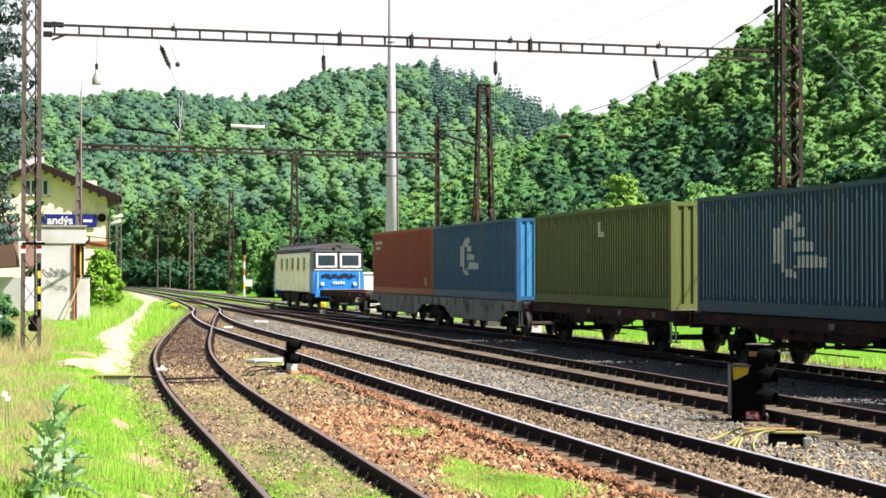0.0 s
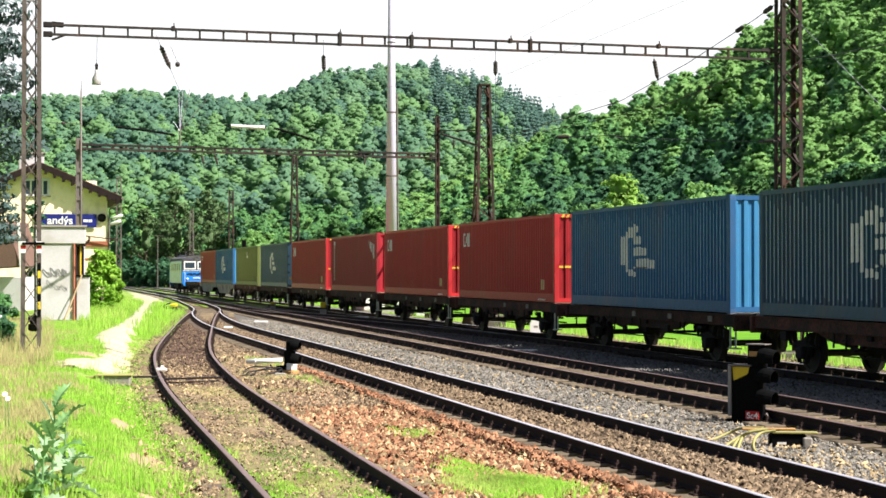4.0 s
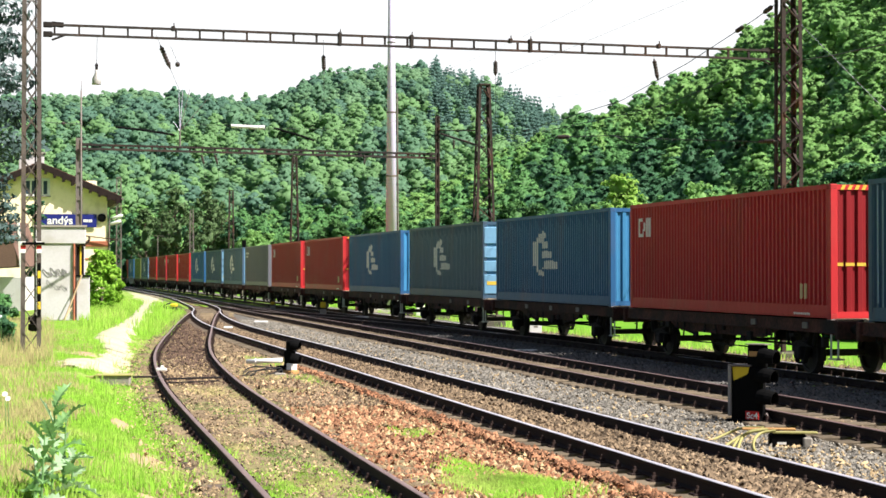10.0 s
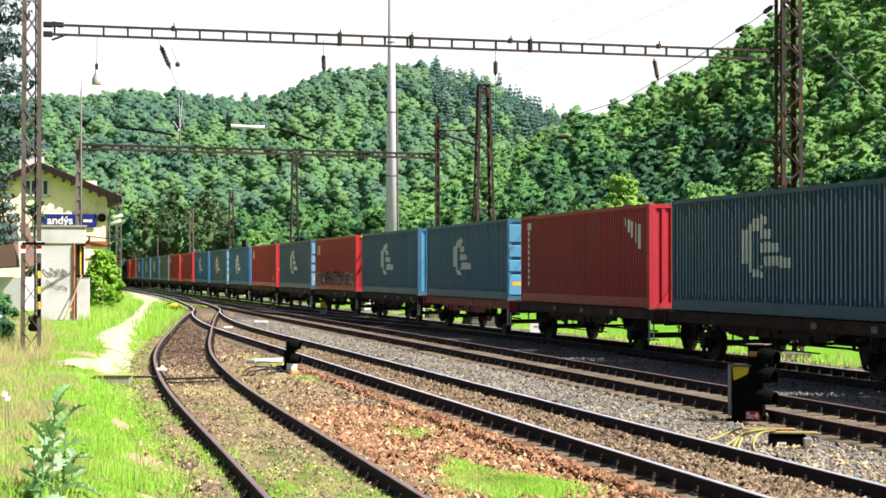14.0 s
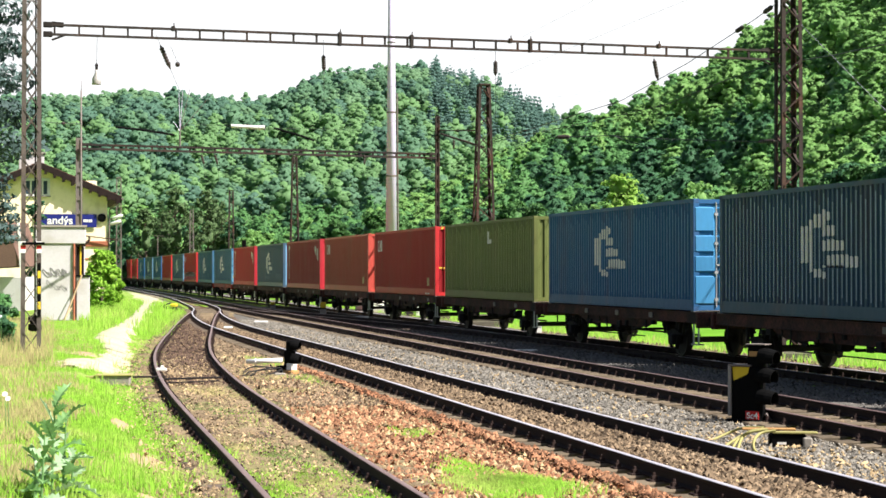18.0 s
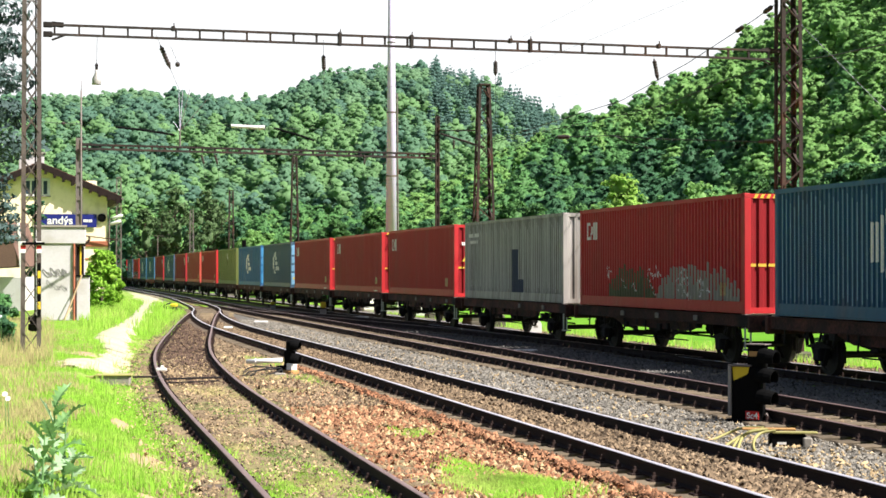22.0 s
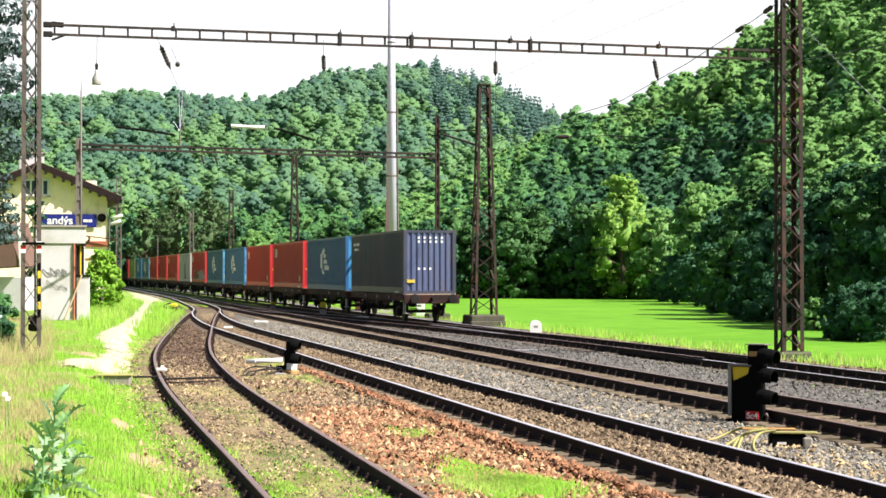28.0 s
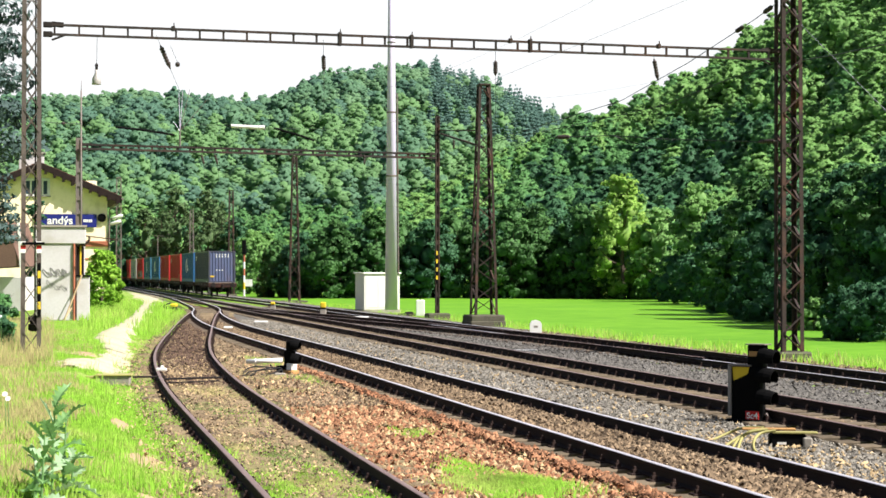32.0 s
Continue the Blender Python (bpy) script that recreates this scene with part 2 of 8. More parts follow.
        bm.to_mesh(me)
        bm.free()
        return me


def part(name, bm, material, parent, label="", smooth=False):
    """One mesh object under a thing or a part; bm is a Mesh or ready mesh data."""
    me = bm.data(name, material, smooth) if isinstance(bm, Mesh) else bm
    ob = new(name, me)
    ob.parent = parent
    return tagged(ob, label)


def thing(name, label, category, m=None, group="", kind=""):
    ob = new(name)
    ob.empty_display_size = 0.2
    if m is not None:
        ob.matrix_basis = m
    return tagged(ob, label, category, group, kind)


def solid(name, bm, material, label, category, m=None, group="", kind="", smooth=False):
    """A thing of one mesh."""
    me = bm.data(name, material, smooth) if isinstance(bm, Mesh) else bm
    ob = new(name, me)
    if m is not None:
        ob.matrix_basis = m
    return tagged(ob, label, category, group, kind)


def bulk(name, verts, faces, material, label, category, kind="stuff", parent=None, normals=None):
    """A large mesh from numpy arrays; faces all of one size."""
    me = bpy.data.meshes.new(name)
    verts, faces = np.asarray(verts, np.float32), np.asarray(faces, np.int32)
    k = faces.shape[1]
    me.vertices.add(len(verts))
    me.vertices.foreach_set("co", verts.ravel())
    me.loops.add(faces.size)
    me.loops.foreach_set("vertex_index", faces.ravel())
    me.polygons.add(len(faces))
    me.polygons.foreach_set("loop_start", np.arange(0, faces.size, k, dtype=np.int32))
    me.materials.append(material)
    me.update(calc_edges=True)
    if normals is not None:
        me.attributes.new("custom_normal", "FLOAT_VECTOR", "POINT").data.foreach_set("vector", np.asarray(normals, np.float32).ravel())
    ob = new(name, me)
    if parent is not None:
        ob.parent = parent
        return tagged(ob, label, kind=kind)
    return tagged(ob, label, category, kind=kind)


rng = np.random.default_rng(7)
# ---- lie of the land ----
# Along-track coordinates: w metres along the second siding, u metres to its right.
HEAD = radians(-13.7)
DW, DU = Vector((math.sin(HEAD), math.cos(HEAD), 0)), Vector((math.cos(HEAD), -math.sin(HEAD), 0))
BASE = Vector((-1.88, 40.0, 0))


def at(u, w, z=0.0):
    return BASE + DU * u + DW * w + Vector((0, 0, z))


def uw(x, y):
    return (x - BASE.x) * DU.x + (y - BASE.y) * DU.y, (x - BASE.x) * DW.x + (y - BASE.y) * DW.y


def smooth(a, b, x):
    t = np.clip((np.asarray(x) - a) / (b - a), 0, 1)
    return t * t * (3 - 2 * t)


def along(keys):
    """A soft curve u(w) through a few points."""
    ws, us = np.array([k[0] for k in keys], float), np.array([k[1] for k in keys], float)
    sl = np.gradient(us, ws)

    def f(w):
        w = np.asarray(w, float)
        i = np.clip(np.searchsorted(ws, w) - 1, 0, len(ws) - 2)
        h = ws[i + 1] - ws[i]
        t = np.clip((w - ws[i]) / h, 0, 1)
        return ((1 + 2 * t) * (1 - t) ** 2 * us[i] + t * (1 - t) ** 2 * h * sl[i] + t * t * (3 - 2 * t) * us[i + 1] + t * t * (t - 1) * h * sl[i + 1])
    return f


U_A = along([(-70, -4.85), (-21, -4.6), (-3.6, -4.24), (5.7, -3.7), (13.4, -3.0), (23, -1.95), (33.5, -0.78), (47, 0.8), (60, 2.45)])
U_B = along([(-70, 0), (12, 0), (24, 0.12), (35, 0.42), (44.6, 0.97), (54, 1.75), (60, 2.4), (82, 3.7), (112, 4.85), (150, 5.0), (700, 5.0)])
U_C = along([(-70, 4.1), (-15, 4.46), (23, 4.75), (80, 5.0), (700, 5.0)])


def U_D(w):
    return 10.165 - 0.00698 * w


U_X = along([(2, 10.16), (18, 9.7), (40, 7.6), (60, 5.6), (78, 4.98)])
Z_D = -0.08

HILL_FAR = [(-260, 265), (0, 275), (90, 278), (250, 290), (400, 280), (480, 280), (540, 316), (650, 334), (760, 344), (850, 316), (930, 278), (1000, 250), (1200, 220), (1800, 200)]
HILL_NEAR = [(300, 0), (440, 20), (560, 60), (700, 100), (850, 165), (930, 205), (1000, 232), (1080, 260), (1200, 318), (1280, 361), (1380, 424), (1568, 540), (1900, 700), (2600, 800)]


def land(x, y):
    """Height of the ground at x, y (arrays)."""
    x, y = np.asarray(x, float), np.asarray(y, float)
    u, w = uw(x, y)
    edge = np.where(w < 59, U_A(np.minimum(w, 59.0)), U_B(w))
    z = -0.30 + 0.36 * smooth(edge - 1.2, edge - 2.7, u) - 0.35 * smooth(12.2, 16, u)
    r = np.hypot(x, y)
    px = 784 + 3000 * np.tan(np.clip(np.arctan2(x, np.maximum(y, 1e-3)), -1.2, 1.2))
    px = np.where(y > 1, px, np.where(x > 0, 2600, -260))
    e1 = np.interp(px, *zip(*HILL_FAR)) / 3000
    e2 = np.interp(px, *zip(*HILL_NEAR)) / 3000
    foot2 = np.interp(px, [600, 900, 1150, 1350, 1568, 2000, 2600], [260, 225, 205, 150, 112, 95, 90])
    top2 = foot2 + 300
    t1 = np.clip((r - 430) / 520, 0, 1)
    t2 = np.clip((r - foot2) / 300, 0, 1)
    h1 = (e1 * 950) * (0.35 * t1 + 0.65 * t1 * t1 * (3 - 2 * t1))
    h2 = (e2 * top2) * (0.55 * t2 + 0.45 * t2 * t2 * (3 - 2 * t2))
    front = smooth(-60, 10, y + np.abs(x) * 0.2)
    side = smooth(60, 130, x)
    return z + np.maximum(h1 * front, h2 * np.maximum(front, side) * (r < 4000))


# The ground: one sheet, fine near the camera, out to the horizon.
def build_ground():
    rs = np.concatenate([np.linspace(0.0, 30, 61), np.geomspace(31, 1000, 140), np.geomspace(1060, 4500, 12)])
    inner = np.linspace(-0.36, 0.36, 150)
    outer = np.linspace(0.36, 2 * math.pi - 0.36, 60)[1:-1]
    az = np.concatenate([inner, outer])
    R, A = np.meshgrid(rs, az, indexing="ij")
    X, Y = R * np.sin(A), R * np.cos(A)
    Z = land(X, Y)
    U, W = uw(X, Y)
    bumpy = np.array([[noise.noise(Vector((x * 0.35, y * 0.35, 0))) for x, y in zip(rx, ry)] for rx, ry in zip(X, Y)])
    Z = Z + bumpy * np.where((U > -6.5) & (U < 13), 0.0, 0.05) * (R < 60)
    n = len(az)
    V = np.stack([X, Y, Z], -1).reshape(-1, 3)
    i, j = np.meshgrid(np.arange(len(rs) - 1), np.arange(n), indexing="ij")
    F = np.stack([i * n + j, (i + 1) * n + j, (i + 1) * n + (j + 1) % n, i * n + (j + 1) % n], -1).reshape(-1, 4)[:, ::-1]
    ob = bulk("ground", V, F, GRASS, "green grassy ground with worn straw-coloured spots, valley floor and hillsides", "ground", "structure")
    me = ob.data
    me.materials.append(MEADOW)
    me.materials.append(HILLSOIL)
    C = V[F].mean(1)
    cu, cw = uw(C[:, 0], C[:, 1])
    flat = land(C[:, 0], C[:, 1])
    idx = np.where(flat > 0.9, 2, np.where(cu > 13.6, 1, 0))
    me.polygons.foreach_set("material_index", idx.astype(np.int32))
    me.polygons.foreach_set("use_smooth", [True] * len(F))


build_ground()


# Bright hazy cloud low behind the hills, far beyond everything else.
def build_backdrop():
    m = bpy.data.materials.new("bright_haze")
    m.use_nodes = True
    n, l = m.node_tree.nodes, m.node_tree.links
    em = n.new("ShaderNodeEmission")
    tx = n.new("ShaderNodeTexNoise")
    tx.inputs["Scale"].default_value = 2.5
    mx = n.new("ShaderNodeMix")
    mx.data_type = "RGBA"
    mx.inputs["A"].default_value, mx.inputs["B"].default_value = (0.93, 0.96, 1.0, 1), (1, 1, 1, 1)
    tc = n.new("ShaderNodeTexCoord")
    l.new(tc.outputs["Generated"], tx.inputs["Vector"])
    l.new(tx.outputs["Fac"], mx.inputs["Factor"])
    l.new(mx.outputs["Result"], em.inputs["Color"])
    em.inputs["Strength"].default_value = 0.50
    l.new(em.outputs[0], n["Material Output"].inputs["Surface"])
    rows = []
    for a in np.linspace(-0.42, 0.42, 24):
        rows.append([(3000 * math.sin(a), 3000 * math.cos(a), z) for z in (-20, 300, 640, 950)])
    V = np.array(rows).reshape(-1, 3)
    i, j = np.meshgrid(np.arange(23), np.arange(3), indexing="ij")
    F = np.stack([i * 4 + j, (i + 1) * 4 + j, (i + 1) * 4 + j + 1, i * 4 + j + 1], -1).reshape(-1, 4)
    bulk("backdrop", V, F, m, "bright white hazy sky behind the hills", "sky", "structure")


build_backdrop()


def crib(u, w):
    """How far the bed lies lower beside the rails, where the cribs between the sleepers are half empty."""
    dip = 0.0
    for uf, reach in ((U_B, 1.0), (U_C, 1.0), (U_D, 1.0)):
        q = np.abs(np.abs(u - uf(w)) - 0.80)
        dip = np.maximum(dip, reach * (1 - smooth(0.20, 0.46, q)))
    filled = (1 - smooth(0.46, 0.60, np.abs(u - U_B(w)))) * (1 - smooth(0, 34, w))
    return 0.13 * dip * (1 - filled) - 0.105 * filled


def strip(name, ulo, uhi, w0, w1, top, low, material, label, step=0.5, rag=0.25, seed=0, cat="ballast", cols=22):
    """A bed along the tracks with ragged, sloping shoulders."""
    ws = np.concatenate([np.arange(w0, -45, step * 6), np.arange(max(w0, -45), 40, step), np.arange(40, w1, step * 6)])
    rows = []
    for k, w in enumerate(ws):
        a, b = ulo(w) if callable(ulo) else ulo, uhi(w) if callable(uhi) else uhi
        a += rag * noise.noise(Vector((w * 0.8, seed, 0)))
        b += rag * noise.noise(Vector((w * 0.8, seed + 9.5, 0)))
        us = np.concatenate([[a - 0.45, a], np.linspace(a, b, cols)[1:-1], [b, b + 0.45]])
        zs = top + np.array([0.035 * noise.noise(Vector((u_ * 1.7, w * 1.7, seed))) for u_ in us])
        zs -= crib(us, w)
        if not isinstance(low, (int, float)):
            zs += low(us)
        zs[0] = zs[-1] = -0.36
        rows.append([tuple(at(u_, w, z_)) for u_, z_ in zip(us, zs)])
    n = len(rows[0])
    V = np.array(rows).reshape(-1, 3)
    i, j = np.meshgrid(np.arange(len(rows) - 1), np.arange(n - 1), indexing="ij")
    F = np.stack([i * n + j, i * n + j + 1, (i + 1) * n + j + 1, (i + 1) * n + j], -1).reshape(-1, 4)
    return bulk(name, V, F, material, label, cat, "structure")


strip("ballast_siding", lambda w: float(U_A(w)) - 1.12, lambda w: float(U_A(w)) + 1.45, -110, 60, -0.160, 0, SIDING_BED, "dark cinder bed of the overgrown siding", rag=0.15, seed=1)
strip("ballast_rusty", lambda w: float(U_A(w)) + 1.7 if w < 27 else float(U_B(w)) - 1.3, lambda w: float(U_B(w)) + 1.5, -110, 125, -0.196, 0, GRAVEL_RED, "rust-brown crushed stone between the two sidings", seed=2, cols=40)
strip("ballast_grey", 1.95, 13.0, -110, 430, -0.202, lambda us: -0.08 * smooth(6.5, 8.3, us), GRAVEL_GREY, "pale grey crushed stone under the main tracks", seed=3, cols=70)

# ---- tracks ----
RAIL_PROFILE = [(-0.0625, -0.16), (0.0625, -0.16), (0.0625, -0.148), (0.012, -0.13), (0.009, -0.045), (0.034, -0.034), (0.036, -0.006), (0.028, 0.0), (-0.028, 0.0), (-0.036, -0.006), (-0.034, -0.034), (-0.009, -0.045), (-0.012, -0.13), (-0.0625, -0.148)]


def rail(name, uf, off, w0, w1, z, parent, shine=RAIL_HEAD, lift=None):
    ws = np.concatenate([np.arange(w0, min(70, w1), 1.5), np.arange(min(70, w1), w1 + 0.1, 12.0)]) if w1 - w0 > 60 else np.arange(w0, w1 + 0.1, 1.5)
    if uf is U_D:
        ws = np.linspace(w0, w1, 40)
    c = [at(float(uf(w)), w, z + float(lift(w)) if lift else z) for w in ws]
    M = Mesh()
    k = len(RAIL_PROFILE)
    V = []
    for i, p in enumerate(c):
        d = (c[min(i + 1, len(c) - 1)] - c[max(i - 1, 0)]).normalized()
        s = Vector((d.y, -d.x, 0))
        V += [p + s * (off + a) + Vector((0, 0, b)) for a, b in RAIL_PROFILE]
    F = [(i * k + j, i * k + (j + 1) % k, (i + 1) * k + (j + 1) % k, (i + 1) * k + j) for i in range(len(c) - 1) for j in range(k)]
    M.add(V, F)
    M.m = [1 if j in (6, 7, 8) else 0 for i in range(len(c) - 1) for j in range(k)]
    M.f += [tuple(range(k)), tuple(range(len(V) - k, len(V)))]
    M.m += [0, 0]
    return part(name, M, [RAIL_RUST, shine], parent)


def sleeper_mesh(concrete):
    M = Mesh()
    top = -0.165
    if concrete:
        M.bevel_box(-1.25, 1.25, -0.14, 0.14, top - 0.2, top, 0.02)
    else:
        M.bevel_box(-1.27, 1.27, -0.13, 0.13, top - 0.16, top, 0.015)
    for g in (-0.7535, 0.7535):
        M.box(g - 0.17, g + 0.17, -0.085, 0.085, top, top + 0.018, 1)
        for s in (-0.105, 0.105):
            M.box(g + s - 0.03, g + s + 0.03, -0.035, 0.035, top + 0.018, top + 0.06, 1)
            M.tube((g + s, 0, top + 0.02), (g + s, 0, top + 0.095), 0.017, n=6, slot=1)
    return M.data("sleeper", [SLEEPER if concrete else SLEEPER_OLD, CLIP])


SLEEPERS = {True: sleeper_mesh(True), False: sleeper_mesh(False)}


def track(name, uf, w0, w1, z, label, concrete, s0, s1, shine=RAIL_HEAD, lift=None):
    t = thing(name, label, "railway track", kind="structure")
    for off in (-0.7535, 0.7535):
        rail("rail", uf, off, w0, w1, z, t, shine, lift)
    w, far = s0, []
    while w < s1:
        u = float(uf(w))
        du = (float(uf(w + 0.5)) - u) / 0.5
        m = Matrix.Translation(at(u, w, z + float(lift(w)) if lift else z)) @ Matrix.Rotation(-HEAD - math.atan(du), 4, "Z")
        ob = part("sleeper", SLEEPERS[concrete], None, t)
        ob.matrix_basis = m @ pose(random.uniform(-0.02, 0.02), 0, random.uniform(-0.012, 0.004), 0, 0, random.uniform(-0.7, 0.7))
        w += 0.61
    return t


# ---- foliage ----
def leaf_cloud(lumps, count, size, seed, flat=0.5, hang=0.0, deep=0.45, rise=0.15):
    """Leaf triangles over a cluster of ellipsoids; lumps: rows of centre, radii."""
    g = np.random.default_rng(seed)
    lumps = np.asarray(lumps, float)
    area = (lumps[:, 3] * lumps[:, 4] + lumps[:, 3] * lumps[:, 5]) + 1e-6
    pick = g.choice(len(lumps), count, p=area / area.sum())
    d = g.normal(size=(count, 3))
    d /= np.linalg.norm(d, axis=1)[:, None]
    L = lumps[pick]
    rad = 1 - deep * g.random(count) ** 2
    c = L[:, :3] + d * L[:, 3:] * rad[:, None] + g.normal(size=(count, 3)) * 0.04 * L[:, 3:].mean(1)[:, None]
    nrm = d + g.normal(size=(count, 3)) * flat
    nrm[:, 2] += 0.25
    nrm /= np.linalg.norm(nrm, axis=1)[:, None]
    a = np.cross(nrm, g.normal(size=(count, 3)))
    a /= np.linalg.norm(a, axis=1)[:, None]
    b = np.cross(nrm, a)
    s = size * (0.6 + 0.8 * g.random(count))[:, None]
    tri = np.stack([c + a * s * 0.62, c - a * s * 0.42 + b * s * 0.5, c - a * s * 0.42 - b * s * 0.5], 1)
    tri[:, :, 2] -= hang * s * 0.3
    soft = d * 0.9 + nrm * 0.5
    soft[:, 2] += rise
    soft /= np.linalg.norm(soft, axis=1)[:, None]
    return np.concatenate([tri.reshape(-1, 3), np.repeat(soft, 3, 0)], 1)


def core_cloud(lumps, fill=0.86, rise=0.7, whole=0.0, plain=False, open_below=False):
    """Rounded leafy bulk inside each ellipsoid, as triangles with soft normals that lean to those of the whole crown."""
    p = (1 + 5 ** 0.5) / 2
    ico = np.array([(-1, p, 0), (1, p, 0), (-1, -p, 0), (1, -p, 0), (0, -1, p), (0, 1, p), (0, -1, -p), (0, 1, -p), (p, 0, -1), (p, 0, 1), (-p, 0, -1), (-p, 0, 1)]) / math.hypot(1, p)
    tri = [(0, 11, 5), (0, 5, 1), (0, 1, 7), (0, 7, 10), (0, 10, 11), (1, 5, 9), (5, 11, 4), (11, 10, 2), (10, 7, 6), (7, 1, 8), (3, 9, 4), (3, 4, 2), (3, 2, 6), (3, 6, 8), (3, 8, 9), (4, 9, 5), (2, 4, 11), (6, 2, 10), (8, 6, 7), (9, 8, 1)]
    if plain:
        ico = np.array([(1, 0, 0), (-1, 0, 0), (0, 1, 0), (0, -1, 0), (0, 0, 1), (0, 0, -1)], float)
        tri = [(0, 2, 4), (2, 1, 4), (1, 3, 4), (3, 0, 4), (2, 0, 5), (1, 2, 5), (3, 1, 5), (0, 3, 5)]
    if open_below:
        tri = [t for t in tri if ico[list(t)].mean(0)[2] > -0.45]
    d = ico[np.array(tri)].reshape(-1, 3)
    lumps = np.asarray(lumps, float)
    mid = lumps[:, :3].mean(0)
    out = []
    for q in lumps:
        p = q[:3] + d * q[3:] * fill
        far = p - mid
        up = d + whole * far / (np.linalg.norm(far, axis=1)[:, None] + 0.1) + np.array([0, 0, rise])
        up /= np.maximum(np.linalg.norm(up, axis=1), 0.2)[:, None]
        out.append(np.concatenate([p, up], 1))
    return np.concatenate(out)


def crown_lumps(h, r, seed, lobes=14, low=0.25, fine=1.0):
    """The main boughs of a broadleaf crown, widest below its middle."""
    g = np.random.default_rng(seed)
    out = []
    for i in range(lobes):
        t = (i + 0.5) / lobes
        z = h * (low + (1 - low) * 0.88 * t)
        reach = r * math.sin(math.pi * (0.20 + 0.76 * t ** 0.9)) * 0.66
        a = i * 2.4 + g.uniform(-0.5, 0.5)
        q = r * g.uniform(0.28, 0.46) * fine
        out.append((reach * math.cos(a), reach * math.sin(a), z + g.uniform(-0.04, 0.04) * h, q, q * g.uniform(0.8, 1.1), q * g.uniform(0.7, 1.0)))
    out.append((0, 0, h * 0.55, r * 0.5, r * 0.5, h * 0.26))
    return out


def sprays(lumps, each, seed, small=0.42):
    """Leafy sprays standing out of each bough, turned outwards and up."""
    g = np.random.default_rng(seed)
    lumps = np.asarray(lumps, float)
    mid = lumps[:, :3].mean(0)
    out = []
    for q in lumps[:-1]:
        away = (q[:3] - mid) * (1, 1, 0.7)
        away /= np.linalg.norm(away) + 1e-6
        for k in range(each):
            d = g.normal(size=3) + away * 0.9 + (0, 0, 0.35)
            d /= np.linalg.norm(d)
            s = q[3] * small * g.uniform(0.7, 1.3)
            c = q[:3] + d * q[3:] * g.uniform(0.7, 1.15)
            out.append((*c, s, s * g.uniform(0.8, 1.2), s * g.uniform(0.55, 0.85)))
    return np.array(out)


def spray_leaves(subs, mid, count, size, seed, whole=0.45, rise=0.2, loose=0.3):
    """Leaf triangles on the outer face of each spray; their normals follow the spray and the whole crown."""
    g = np.random.default_rng(seed)
    area = subs[:, 3] ** 2
    L = subs[g.choice(len(subs), count, p=area / area.sum())]
    out = L[:, :3] - np.asarray(mid)
    out /= np.linalg.norm(out, axis=1)[:, None] + 1e-6
    d = g.normal(size=(count, 3)) + out * 0.8
    d /= np.linalg.norm(d, axis=1)[:, None]
    c = L[:, :3] + d * L[:, 3:] * (1 - 0.5 * g.random(count) ** 2)[:, None]
    nrm = d + out * 0.4 + g.normal(size=(count, 3)) * 0.5
    nrm /= np.linalg.norm(nrm, axis=1)[:, None]
    a = np.cross(nrm, g.normal(size=(count, 3)))
    a /= np.linalg.norm(a, axis=1)[:, None]
    b = np.cross(nrm, a)
    s = size * (0.6 + 0.8 * g.random(count))[:, None]
    tri = np.stack([c + a * s * 0.62, c - a * s * 0.42 + b * s * 0.5, c - a * s * 0.42 - b * s * 0.5], 1)
    soft = d * 0.7 + out * whole + g.normal(size=(count, 3)) * loose
    soft[:, 2] += rise
    soft /= np.linalg.norm(soft, axis=1)[:, None]
    return np.concatenate([tri.reshape(-1, 3), np.repeat(soft, 3, 0)], 1)


def cone_lumps(h, r, seed, tiers=9, base=0.10, thick=0.055):
    g = np.random.default_rng(seed)
    out = []
    for i in range(tiers):
        t = i / tiers
        rr = r * (1 - t) * 0.95 + 0.12
        for k in range(5 if t < 0.6 else 3):
            a = k * 2 * math.pi / (5 if t < 0.6 else 3) + i * 0.7 + g.uniform(-0.2, 0.2)
            out.append((rr * 0.55 * math.cos(a), rr * 0.55 * math.sin(a), h * (base + (0.96 - base) * t), rr * 0.5, rr * 0.5, h * thick))
    return out


def trunk_mesh(h, r, seed, limbs=7, crown=0.25):
    g = np.random.default_rng(seed)
    M = Mesh()
    pts = [Vector((0.04 * h * g.uniform(-0.3, 0.3) * k / 5, 0.04 * h * g.uniform(-0.3, 0.3) * k / 5, h * 0.8 * k / 5)) for k in range(6)]
    rad0 = 0.022 * h
    for k in range(5):
        M.tube(pts[k], pts[k + 1], rad0 * (1 - k / 5.6), rad0 * (1 - (k + 1) / 5.6), 7, caps=False)
    for k in range(limbs):
        p = pts[1 + k % 4].lerp(pts[2 + k % 4], g.uniform(0, 1))
        a = k * 2.4
        q = p + Vector((math.cos(a) * r * 0.75, math.sin(a) * r * 0.75, h * 0.16))
        mid = p.lerp(q, 0.5) + Vector((0, 0, -0.03 * h))
        M.tube(p, mid, rad0 * 0.4, rad0 * 0.28, 5, caps=False).tube(mid, q, rad0 * 0.28, rad0 * 0.08, 5, caps=False)
    return M


def tri_faces(n):
    return np.arange(n, dtype=np.int32).reshape(-1, 3)


